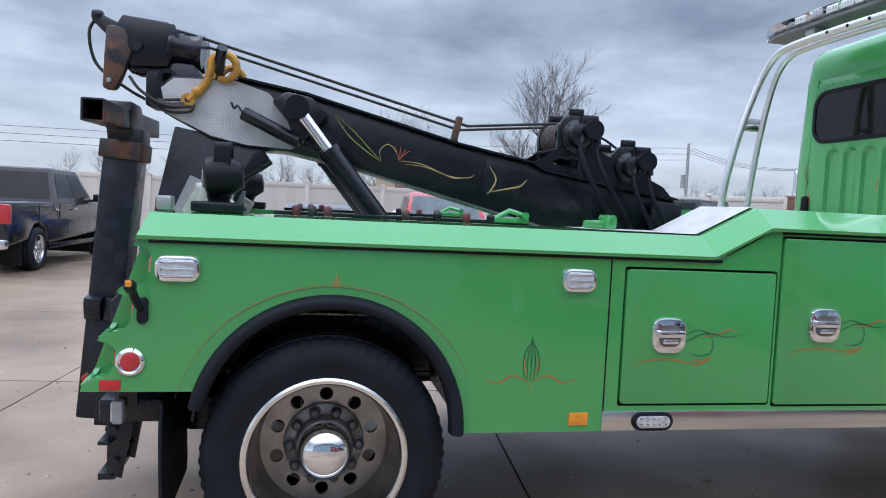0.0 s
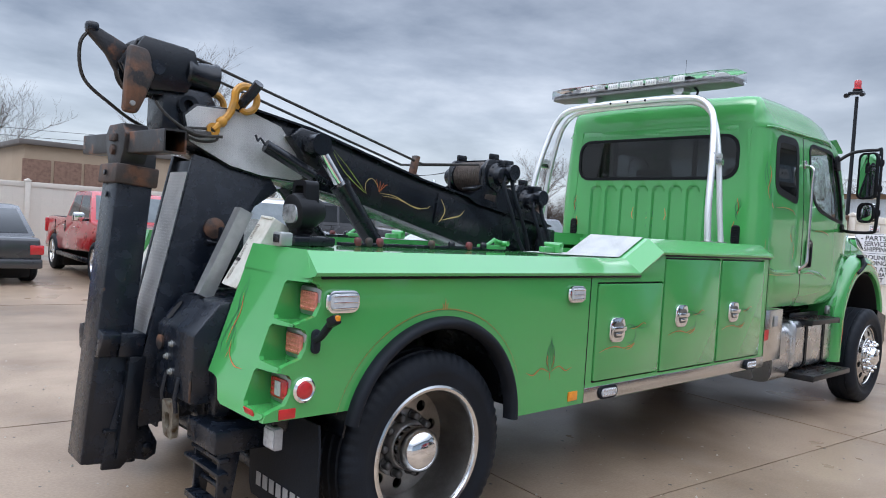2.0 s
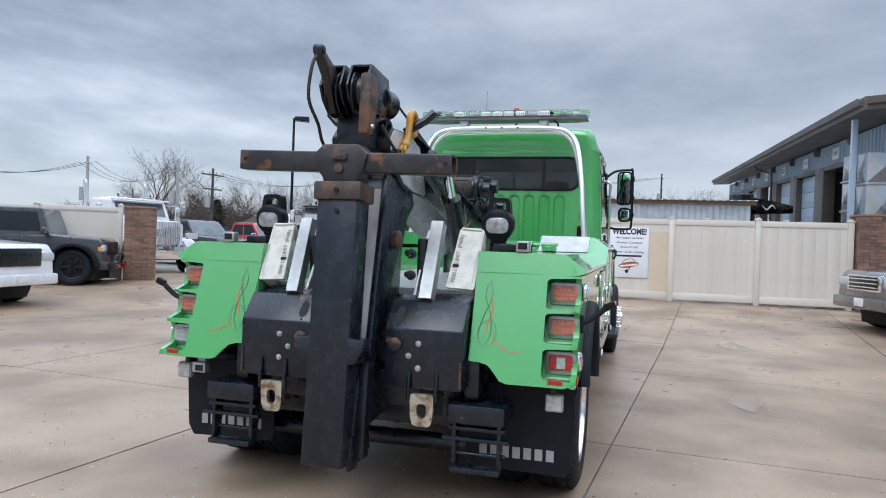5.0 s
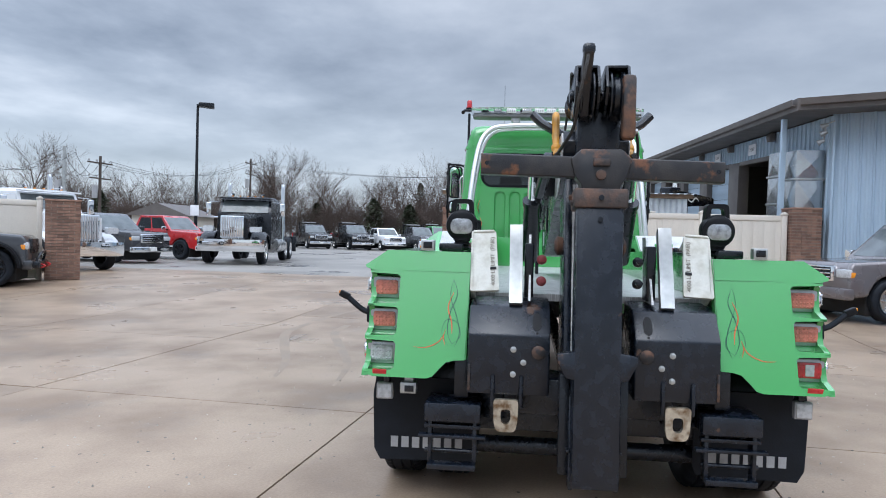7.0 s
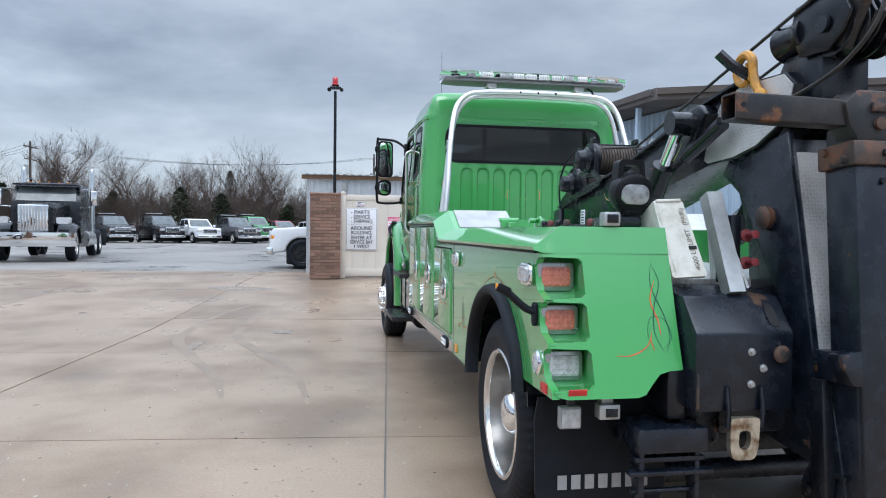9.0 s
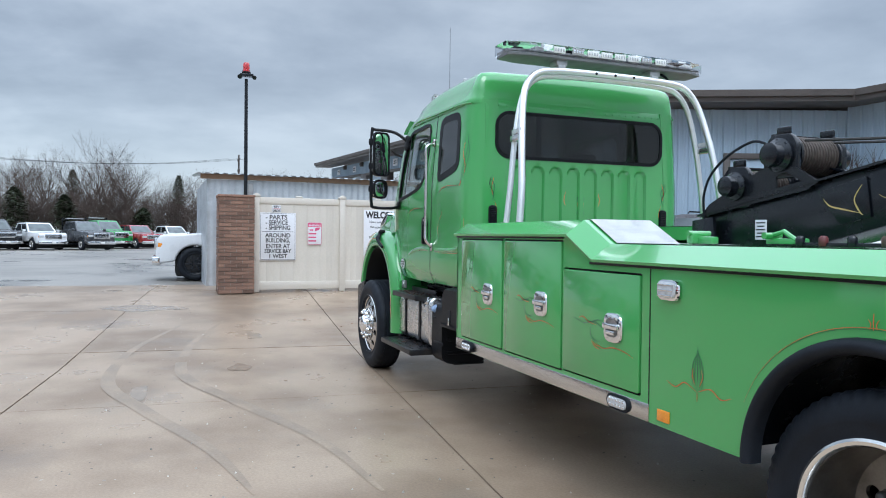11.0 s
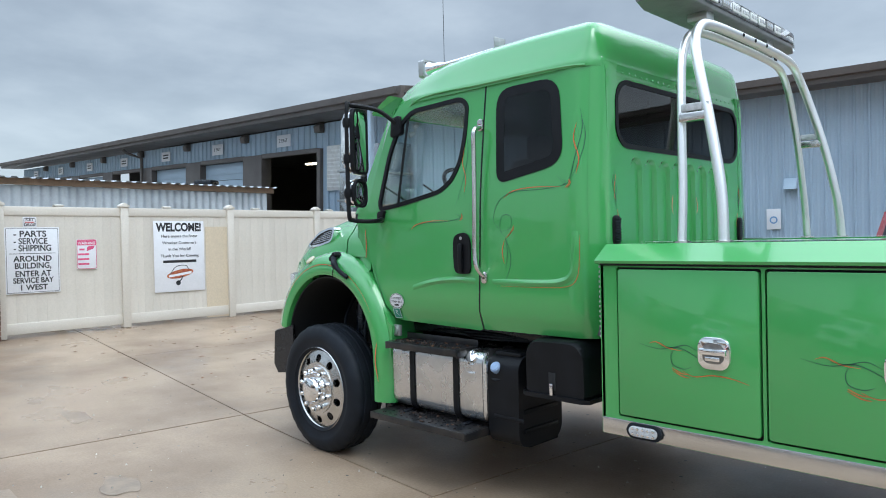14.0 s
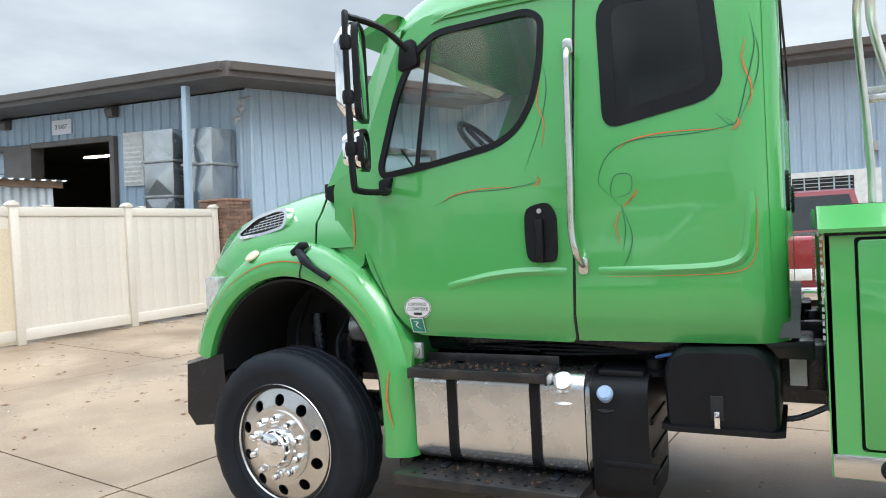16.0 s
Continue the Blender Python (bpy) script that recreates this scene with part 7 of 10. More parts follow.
bmesh.ops.translate(bm, vec=(-0.006, 0, -0.004), verts=[g for g in ex["geom"] if isinstance(g, bmesh.types.BMVert)])
wsc = part("windscreen", bm, CLEAR, TRUCK, "clear windscreen")
wsc.visible_shadow = False
for s in SIDES:
    part("pillar", loft([[(6.52, s * 0.90, 2.62), (6.60, s * 0.88, 2.62), (6.605, s * 0.965, 2.55), (6.46, s * 1.035, 2.58)], [(6.70, s * 0.99, 1.90), (6.97, s * 0.94, 1.86), (6.99, s * 1.0, 1.84), (6.76, s * 1.045, 1.87)]]), GREEN, TRUCK)
    part("cowl_side", sheet(rpoly([(6.735, 1.42), (6.93, 1.30), (6.93, 1.83), (6.88, 1.88), (6.70, 1.92)], 0.03, 3), (), [6.8, 6.9], (), cab_side(s, -0.004), 0.03), GREEN, TRUCK)
    part("cowl_stripe", joined(ribbon([(6.80, 1.72), (6.79, 1.6), (6.80, 1.5)], 0.012, lambda u, v: cab_side(s, 0.0)(u, v))), ORANGE, TRUCK)
part("cowl", prism([(6.70, 1.84), (7.035, 1.862), (7.035, 1.78), (6.70, 1.6)], "y", -0.97, 0.97, 0.01), PLASTIC, TRUCK)
part("wiper", joined(tube([(7.03, -0.2, 1.90), (6.90, 0.35, 2.09)], 0.008, 6), tube([(7.03, 0.3, 1.90), (6.90, 0.8, 2.07)], 0.008, 6)), PLASTIC, TRUCK)
# visor brow over the windscreen
part("sun_visor", loft([[(6.52, y * 0.98, 2.68), (6.60, y, 2.70), (6.80, y, 2.60), (6.79, y, 2.58), (6.58, y * 0.98, 2.66)] for y in (-0.97, -0.5, 0, 0.5, 0.97)]), GREEN, TRUCK, "green sun visor")
# cab inside
part("cab_floor", box((5.7, 0, 1.10), (1.9, 2.0, 0.06), 0), INTERIOR, TRUCK)
part("headliner", box((5.6, 0, 2.60), (1.5, 1.9, 0.02), 0), INTERIOR, TRUCK)
part("dashboard", prism([(6.55, 1.25), (6.75, 1.25), (6.88, 1.80), (6.70, 1.86), (6.50, 1.80), (6.46, 1.60)], "y", -0.95, 0.95, 0.03), INTERIOR, TRUCK)
part("instrument_hood", prism([(6.40, 1.78), (6.62, 1.84), (6.60, 1.96), (6.48, 1.95)], "y", 0.28, 0.75, 0.03), PLASTIC, TRUCK)
part("steering_wheel", joined(lathe([(0.215 + 0.016 * math.cos(a), 0.016 * math.sin(a)) for a in [k * math.pi / 4 for k in range(8)]], (6.25, 0.5, 2.00), (-0.75, 0, 0.66), 36, True), cyl((6.25, 0.5, 2.00), (6.55, 0.5, 1.78), 0.05), tube([(6.25 + 0.13, 0.5, 2.14), (6.25 - 0.13, 0.5, 1.86)], 0.014, 6), tube([(6.25, 0.29, 2.0), (6.25, 0.71, 2.0)], 0.014, 6)), PLASTIC, TRUCK, "black steering wheel")
for y in (0.5, -0.5):
    seat = part("seat_back", joined(box((5.62, y, 1.78), (0.16, 0.52, 0.75), 0.06, Matrix.Rotation(radians(-8), 4, "Y")), box((5.55, y, 2.22), (0.1, 0.28, 0.2), 0.04)), INTERIOR, TRUCK)
    part("seat_cushion", box((5.88, y, 1.42), (0.52, 0.54, 0.16), 0.06), INTERIOR, seat)
part("rear_bulk", box((4.93, 0, 1.55), (0.06, 1.9, 0.9), 0), INTERIOR, TRUCK)


# mirrors
def mirror(s):
    heads = []
    m = part("mirror_arm", tube(smoothed([(6.42, s * 1.06, 2.46), (6.48, s * 1.18, 2.55), (6.55, s * 1.36, 2.575), (6.55, s * 1.40, 2.545), (6.55, s * 1.405, 2.1), (6.55, s * 1.40, 1.82), (6.55, s * 1.36, 1.775), (6.50, s * 1.2, 1.77), (6.56, s * 1.09, 1.79)], 5), 0.016, 8), PLASTIC, TRUCK, "black tubular mirror arm")
    part("mirror_bracket", prism(rpoly([(6.36, 2.38), (6.48, 2.36), (6.46, 2.50), (6.38, 2.52)], 0.03, 3), "y", s * 1.03, s * 1.075, 0.008), PLASTIC, m)
    part("mirror_bracket", prism(rpoly([(6.55, 1.76), (6.60, 1.76), (6.60, 1.84), (6.52, 1.85)], 0.02, 3), "y", s * 1.04, s * 1.11, 0.008), PLASTIC, m)
    sh = lambda w, h, x, y, z, d: loft([[(x + dx, y + k * u, z + v) for u, v in rrect(0, 0, w * f, h * f, min(w, h) * 0.28 * f)] for dx, f, k in ((0.0, 1.0, 1), (0.02, 1.02, 1), (d * 0.6, 0.96, 1), (d, 0.72, 1))])
    heads.append(part("mirror_shell", sh(0.20, 0.45, 6.535, s * 1.30, 2.325, 0.10), CHROME, m, "chrome mirror shell"))
    heads.append(part("mirror_face", prism(rrect(s * 1.30, 2.325, 0.18, 0.43, 0.05), "x", 6.520, 6.536, 0.003), material("mirror_glass_%s" % ("l" if s > 0 else "r"), (0.85, 0.87, 0.88), 0.02, 1.0, bump=0, amount=0.0, rvar=0.0), m))
    heads.append(part("mirror_frame", sheet(rrect(s * 1.30, 2.325, 0.205, 0.455, 0.055), [rrect(s * 1.30, 2.325, 0.172, 0.42, 0.048)], mapf=lambda u, v, d: (6.517 + d, u, v), thick=0.03), PLASTIC, m))
    heads.append(part("convex_shell", sh(0.17, 0.19, 6.535, s * 1.31, 1.965, 0.085), CHROME, m, "round chrome spot mirror"))
    heads.append(part("convex_face", loft([[(6.536 - q, s * 1.31 + u, 1.965 + v) for u, v in rrect(0, 0, 0.155 * k, 0.175 * k, 0.06 * k)] for q, k in ((0.0, 1), (0.010, 0.8), (0.015, 0.45), (0.017, 0.1))]), bpy.data.materials["mirror_glass_%s" % ("l" if s > 0 else "r")], m))
    heads.append(part("convex_frame", sheet(rrect(s * 1.31, 1.965, 0.178, 0.198, 0.066), [rrect(s * 1.31, 1.965, 0.15, 0.17, 0.058)], mapf=lambda u, v, d: (6.517 + d, u, v), thick=0.03), PLASTIC, m))
    turn = Matrix.Translation((6.54, s * 1.34, 0)) @ Matrix.Rotation(radians(s * 22), 4, "Z") @ Matrix.Translation((-6.54, -s * 1.34, 0))
    for o in heads:
        o.matrix_basis = turn
    for z in (2.45, 2.2, 1.965):
        part("mirror_clamp", lathe([(0.026, -0.03), (0.03, 0), (0.026, 0.03)], (6.55, s * 1.404, z), (0, 0, 1), 12), PLASTIC, m)


for s in SIDES:
    mirror(s)


# hood and fenders
def hood(rows=None):
    secs = []
    rows = rows or ((7.06, 1.868, 0.975, 1.05), (7.25, 1.85, 0.97, 1.04), (7.48, 1.81, 0.95, 1.03), (7.68, 1.755, 0.935, 1.01), (7.86, 1.68, 0.905, 0.97), (8.0, 1.56, 0.85, 0.92), (8.10, 1.32, 0.78, 0.86), (8.14, 0.88, 0.70, 0.78))
    for x, top, w1, w2 in rows:
        side = max(0.82, top - 0.42)
        side = max(0.86, top - 0.36) if x < 8.05 else 0.9
        pts = [(w2 - 0.25, side - 0.02), (w2, side), (w2 - 0.02, side + 0.14), (w1, top - 0.16), (w1 - 0.06, top - 0.07), (w1 - 0.2, top - 0.02), (0.25, top + 0.005), (0, top + 0.01)]
        secs.append([(x, y, z) for y, z in pts] + [(x, -y, z) for y, z in pts[-2::-1]])
    return loft(secs)


part("hood", hood(), GREEN, TRUCK, "sloping green hood", smooth=50)
part("cowl_side", hood(((6.74, 1.875, 0.985, 1.06), (6.9, 1.872, 0.98, 1.055), (7.045, 1.87, 0.975, 1.05))), GREEN, TRUCK, "green cowl behind the hood", smooth=50)
part("hood_gap", hood(((7.04, 1.862, 0.967, 1.042), (7.065, 1.862, 0.967, 1.042))), BLACK, TRUCK)
FC = (7.19, 0.77)


CREAM = material("cream_marker_lens", (0.52, 0.47, 0.30), 0.25, coat=0.5, dark=0.8, grain=120, stain=20, bump=0.1)


def fender(s):
    """Front fender: an arched crown over the wheel, swept into the hood and down to the step."""
    st = []
    for k in range(27):
        a = radians(14 + 166 * k / 26)
        st.append((FC[0] + 0.57 * math.cos(a), FC[1] + 0.60 * math.sin(a), FC[0] + 0.73 * math.cos(a), FC[1] + 0.77 * math.sin(a), math.cos(a), math.sin(a)))
    for z in (0.68, 0.58, 0.47):
        st.append((6.615, z, 6.455, z, -1.0, 0.0))
    secs = []
    for xi, zi, xo, zo, c, sn in st:
        mx_, mz_ = (xi + xo) / 2, (zi + zo) / 2
        ex, ez = xo - xi, zo - zi
        up = max(0.0, sn)
        secs.append([(xi, s * 1.13, zi), (xi + ex * 0.04, s * 1.165, zi + ez * 0.04), (xi + ex * 0.2, s * 1.175, zi + ez * 0.2), (xi + ex * 0.5, s * 1.165, zi + ez * 0.5), (xi + ex * 0.8, s * 1.145, zi + ez * 0.8), (xo, s * 1.10, zo), (xo + ex * 0.12 * up, s * 1.02, zo + ez * 0.12 * up), (xo + ex * 0.2 * up, s * 0.80, zo + ez * 0.25 * up), (xi, s * 0.80, zi)])
    f = part("front_fender", loft(secs), GREEN, TRUCK, "rounded green front fender", smooth=50)
    gap = []
    for deg in (101.2, 102.0):
        c, sn = math.cos(radians(deg)), math.sin(radians(deg))
        xi, zi, xo, zo = FC[0] + 0.565 * c, FC[1] + 0.595 * sn, FC[0] + 0.735 * c, FC[1] + 0.775 * sn
        ex, ez = xo - xi, zo - zi
        gap.append([(xi + ex * k, s * (y + 0.003), zi + ez * k) for k, y in ((0.0, 1.13), (0.04, 1.165), (0.2, 1.175), (0.5, 1.165), (0.8, 1.145), (1.0, 1.10))])
    gp = bmesh.new()
    ga, gb = [[gp.verts.new(p) for p in r] for r in gap]
    for k in range(5):
        gp.faces.new((ga[k], ga[k + 1], gb[k + 1], gb[k]))
    part("fender_gap", gp, BLACK, f)
    part("fender_web", sheet([(6.47, 0.80), (6.455, 1.02), (6.49, 1.045), (6.735, 1.40), (6.95, 1.36), (6.95, 1.50), (7.10, 1.50), (6.9, 1.34), (6.72, 1.15), (6.58, 0.9)], (), [6.6, 6.75, 6.9], [1.0, 1.2, 1.35], lambda u, v, d: (u, s * (1.115 - d - 0.1 * max(0, v - 1.1)), v), 0.025), GREEN, f)
    part("fender_liner", loft([[(FC[0] + r * math.cos(radians(a)), s * y, FC[1] + (r + 0.03) * math.sin(radians(a))) for r, y in ((0.560, 1.135), (0.560, 0.50), (0.548, 0.50), (0.548, 1.135))] for a in range(6, 184, 8)]), DARK, f)
    part("inner_liner", sheet([(6.66, 0.75), (7.72, 0.75), (7.66, 1.1), (7.45, 1.32), (7.19, 1.38), (6.93, 1.32), (6.72, 1.1)], mapf=lambda u, v, d: (u, s * (0.56 + d), v), thick=0.01), DARK, f)
    # bright grille inlet on the hood's side
    inl = lambda e: lambda u, v, d: (u, s * (1.012 - (u - 7.29) * 0.16 - max(0.0, v - 1.60) * 0.28 - d + e), v)
    ring = rpoly([(7.275, 1.635), (7.45, 1.60), (7.64, 1.585), (7.685, 1.61), (7.53, 1.715), (7.35, 1.75), (7.265, 1.745)], 0.04, 4)
    hole = rpoly([(7.295, 1.648), (7.455, 1.617), (7.63, 1.603), (7.655, 1.615), (7.52, 1.695), (7.36, 1.73), (7.288, 1.728)], 0.03, 4)
    gi = part("hood_inlet", sheet(ring, [hole], mapf=inl(0.022), thick=0.09), CHROME, TRUCK, "chrome hood inlet grille")
    part("inlet_mesh", sheet(hole, mapf=inl(0.008), thick=0.01), DARK, gi)
    for k in range(5):
        part("inlet_bar", ribbon([(7.30 - 0.002 * k, 1.658 + 0.016 * k), (7.63 - 0.045 * k, 1.615 + 0.021 * k)], 0.005, lambda u, v: inl(0.015)(u, v, 0), 2, False), CHROME, gi)
    for k in range(9):
        part("inlet_bar", ribbon([(7.335 + 0.034 * k, 1.642 - 0.004 * k), (7.33 + 0.034 * k, 1.724 - 0.0105 * k)], 0.004, lambda u, v: inl(0.017)(u, v, 0), 2, False), GREY, gi)
    # marker lamp, latch, head lamp
    part("fender_marker", lathe([(0, 0), (0.044, 0), (0.040, 0.008), (0.02, 0.013), (0, 0.014)], (7.425, s * 1.128, 1.488), (0.1, s * 0.62, 0.75), 20), CREAM, TRUCK, "oval cream marker lamp")
    lt = part("hood_latch", tube(smoothed([(7.11, s * 1.125, 1.52), (7.03, s * 1.185, 1.462), (6.96, s * 1.195, 1.412), (6.88, s * 1.18, 1.36)]), [0.018, 0.022, 0.024, 0.024, 0.022, 0.024, 0.026, 0.026, 0.022, 0.02, 0.018, 0.016, 0.016, 0.016, 0.016, 0.016, 0.016, 0.016, 0.016, 0.016, 0.016], 8), RUBBER, TRUCK, "black rubber hood latch")
    part("latch_cup", box((7.10, s * 1.125, 1.515), (0.09, 0.07, 0.04), 0.012, Matrix.Rotation(radians(35), 4, "Y")), PLASTIC, lt)
    hl = part("head_lamp", loft([[(x, s * y, z) for y, z in ((w0, 1.16), (w1, 1.18), (w1, 1.36), (w0, 1.42))] for x, w0, w1 in ((7.76, 0.72, 1.06), (7.92, 0.70, 1.0), (8.02, 0.68, 0.88))]), CLEARLENS, TRUCK, "clear head lamp")
    f5 = lambda u, v: (u, s * (1.178), v)
    part("pin_stripe", ribbon([(6.545, 0.62), (6.575, 0.76), (6.555, 0.90)], 0.012, lambda u, v: (u, s * 1.178, v)), ORANGE, TRUCK)
    part("pin_stripe", ribbon([(FC[0] + 0.65 * math.cos(radians(a)), FC[1] + 0.685 * math.sin(radians(a))) for a in range(30, 160, 12)], 0.006, lambda u, v: (u, s * 1.172, v)), ORANGE, TRUCK)


for s in SIDES:
    fender(s)
    part("shock_absorber", cyl((7.30, s * 0.72, 0.62), (7.34, s * 0.68, 1.12), 0.045), BLACK_WORN, TRUCK)
    part("air_tank", cyl((6.85, s * 0.70, 1.05), (7.05, s * 0.70, 1.05), 0.09, None, 16, 0.02), GALV, TRUCK)
    part("brake_hose", tube(smoothed([(7.02, s * 0.66, 1.2), (7.1, s * 0.82, 1.0), (7.05, s * 0.9, 0.8), (7.15, s * 0.95, 0.66)]), 0.014, 7), RUBBER, TRUCK)
    part("brake_hose", tube(smoothed([(7.45, s * 0.60, 1.22), (7.42, s * 0.78, 1.02), (7.34, s * 0.85, 0.86), (7.2, s * 0.9, 0.7)]), 0.012, 7), RUBBER, TRUCK)
    part("inner_bracket", box((6.93, s * 0.60, 1.22), (0.22, 0.03, 0.14), 0.008), GREEN, TRUCK)
part("front_bumper", joined(loft([[(x, y, z) for x, z in ((7.72 + b, 0.56), (7.96 + b, 0.53), (8.02 + b, 0.60), (8.0 + b, 0.88), (7.72 + b, 0.95))] for y, b in ((-1.17, -0.08), (-1.08, 0.02), (-0.6, 0.16), (0.6, 0.16), (1.08, 0.02), (1.17, -0.08))])), BLACK, TRUCK, "black front bumper")
part("grille", joined(box((8.07, 0, 1.1), (0.04, 0.9, 0.5), 0.03), *[box((8.10, 0, 0.9 + 0.07 * k), (0.02, 0.84, 0.02), 0.004) for k in range(6)]), CHROME, TRUCK)
part("engine_block", joined(box((7.1, 0, 1.0), (1.0, 0.7, 0.5), 0.05), box((7.3, 0.45, 0.95), (0.5, 0.2, 0.25), 0.04), box((7.3, -0.45, 0.95), (0.5, 0.2, 0.25), 0.04), cyl((7.17, 0.62, 0.6), (7.17, 0.62, 1.0), 0.07), cyl((7.17, -0.62, 0.6), (7.17, -0.62, 1.0), 0.07)), BLACK_WORN, TRUCK)


# steps, tanks and chassis boxes under the cab
def under_cab(s):
    y0, y1 = s * 0.62, s * 1.10
    tk = part("fuel_tank", soften(loft([[(x, s * 0.86 + u, 0.685 + v) for u, v in rrect(0, 0, 0.50, 0.46, 0.08)] for x in (5.605, 6.455)]), 0.0), TANK, TRUCK, "brushed aluminium fuel tank")
    part("tank_end", loft([[(x, s * 0.86 + u * k, 0.685 + v * k) for u, v in rrect(0, 0, 0.50, 0.46, 0.08)] for x, k in ((5.60, 1.0), (5.585, 0.93))]), TANK, tk)
    for x in (6.25, 5.832):
        part("tank_strap", loft([[(xx, s * 0.86 + u, 0.685 + v) for u, v in rrect(0, 0, 0.516, 0.476, 0.085)] for xx in (x - 0.024, x + 0.024)]), PLASTIC, tk)
    if s > 0:
        cap = part("filler_cap", lathe([(0.0, 0.0), (0.05, 0.0), (0.05, 0.03), (0.042, 0.035), (0.042, 0.06), (0, 0.062)], (5.70, s * 1.06, 0.842), (0, s * 0.75, 0.66), 18), CHROME, tk, "chrome filler cap")
        part("filler_neck", lathe([(0.085, -0.02), (0.088, 0.0), (0.05, 0.006)], (5.70, s * 1.06, 0.838), (0, s * 0.75, 0.66), 22), TANK, tk)
        d = part("fluid_tank", soften(loft([[(x, s * 0.86 + u, 0.62 + v) for u, v in rrect(0, 0, 0.44, 0.56, 0.09)] for x in (5.34, 5.365, 5.585)]), 0.012), PLASTIC, TRUCK, "black plastic exhaust-fluid tank")
        part("tank_cap", lathe([(0, 0), (0.034, 0), (0.036, 0.05), (0.028, 0.06), (0, 0.062)], (5.52, s * 1.045, 0.80), (0, s * 0.8, 0.6), 14), material("pale_blue_cap", (0.30, 0.42, 0.62), 0.5), d, "pale blue cap")
        part("cap_flange", lathe([(0.07, -0.01), (0.07, 0.004), (0.04, 0.006)], (5.52, s * 1.043, 0.797), (0, s * 0.8, 0.6), 18), PLASTIC, d)
        part("pump_head", joined(lathe([(0.06, 0), (0.062, 0.02), (0.04, 0.03), (0.04, 0.07), (0, 0.075)], (5.33, s * 0.92, 0.885), (0, 0, 1), 16), tube(smoothed([(5.30, s * 0.92, 0.96), (5.24, s * 0.94, 0.99), (5.18, s * 0.97, 0.95), (5.17, s * 0.95, 0.85)]), 0.01, 6)), PLASTIC, d)
        part("blue_line", tube(smoothed([(5.32, s * 0.96, 0.97), (5.24, s * 0.98, 0.985), (5.19, s * 1.0, 0.93), (5.17, s * 0.99, 0.84)]), 0.008, 6), material("blue_hose", (0.05, 0.16, 0.5), 0.5), d)
        part("tank_rib", box((5.42, s * 1.078, 0.52), (0.24, 0.012, 0.025), 0.005), PLASTIC, d)
        for z_ in (0.70, 0.56, 0.44):
            part("tank_rib", box((5.338, s * 0.86, z_), (0.016, 0.34, 0.03), 0.006), PLASTIC, d)
        part("tank_foot", box((5.46, s * 0.80, 0.345), (0.20, 0.30, 0.05), 0.01), BLACK, d)
        part("tank_collar", box((5.46, s * 0.90, 0.905), (0.20, 0.26, 0.03), 0.01), PLASTIC, d)
        shell = rpoly([(4.83, 0.72), (5.26, 0.72), (5.265, 0.97), (5.21, 1.035), (4.90, 1.04), (4.835, 0.97)], [0.03, 0.03, 0.09, 0.06, 0.08, 0.09], 5)
        mid = [(5.045 + (u - 5.045) * 0.93, 0.72 + (v - 0.72) * 0.95) for u, v in shell]
        b = part("battery_cover", loft([[(u, s * y, v) for u, v in ring] for y, ring in ((0.64, shell), (1.07, shell), (1.10, [(5.045 + (u - 5.045) * 0.985, 0.72 + (v - 0.72) * 0.985) for u, v in shell]), (1.118, mid))]), PLASTIC, TRUCK, "black plastic battery cover with chrome latch", smooth=50)
        part("cover_lip", loft([[(u, s * y, z) for u, y in ((4.815, 0.66), (4.815, 1.11), (4.86, 1.135), (5.24, 1.135), (5.28, 1.11), (5.28, 0.66))] for z in (0.698, 0.722)]), PLASTIC, b)
        part("latch_strap", box((5.06, s * 1.128, 0.745), (0.022, 0.012, 0.09), 0.004), CHROME, b)
        # dark plate on the cover, painting the shade of a latch recess
        part("latch_recess", box((5.06, s * 1.119, 0.80), (0.05, 0.006, 0.10), 0.002), DARK, b)
        part("hang_tag", box((4.767, s * 0.74, 0.90), (0.066, 0.004, 0.15), 0), WHITE_PAINT, TRUCK)
        part("tag_head", box((4.767, s * 0.745, 0.963), (0.066, 0.004, 0.024), 0), YELLOW, TRUCK)
    else:
        b = part("tool_box", box((4.95, s * 0.95, 0.83), (0.42, 0.42, 0.44), 0.012), STEEL, TRUCK, "polished steel tool box")
        part("latch", joined(box((5.0, s * 1.165, 0.95), (0.07, 0.01, 0.09), 0.01)), GREY, b)
        part("warning_label", box((4.83, s * 1.163, 0.84), (0.09, 0.004, 0.09), 0), REDTAPE, b)
        part("fluid_tank", soften(loft([[(x, s * 0.86 + u, 0.62 + v) for u, v in rrect(0, 0, 0.44, 0.5, 0.10)] for x in (5.2, 5.56)]), 0.012), TANK, TRUCK)
    step_m = material("perforated_step_%d" % (s + 1), (0.009, 0.010, 0.012), 0.34, tint=(0.030, 0.025, 0.022), grain=30, stain=12, bump=0.5, amount=0.6)
    for z, ya, yb, x0, x1 in ((0.915, 0.98, 1.19, 5.75, 6.44), (0.43, 1.0, 1.29, 5.60, 6.50)):
        hl = [circle(x0 + 0.06 + (x1 - x0 - 0.12) * i / 14 + (0.02 if j % 2 else 0), ya + 0.05 + (yb - ya - 0.1) * j / 3, 0.011, 8) for i in range(14) for j in range(4)]
        st = part("cab_step", sheet(rrect((x0 + x1) / 2, (ya + yb) / 2, x1 - x0, yb - ya, 0.01, 2), hl, mapf=lambda u, v, d: (u, s * v, z + d), thick=0.008), step_m, TRUCK, "dirty black perforated step")
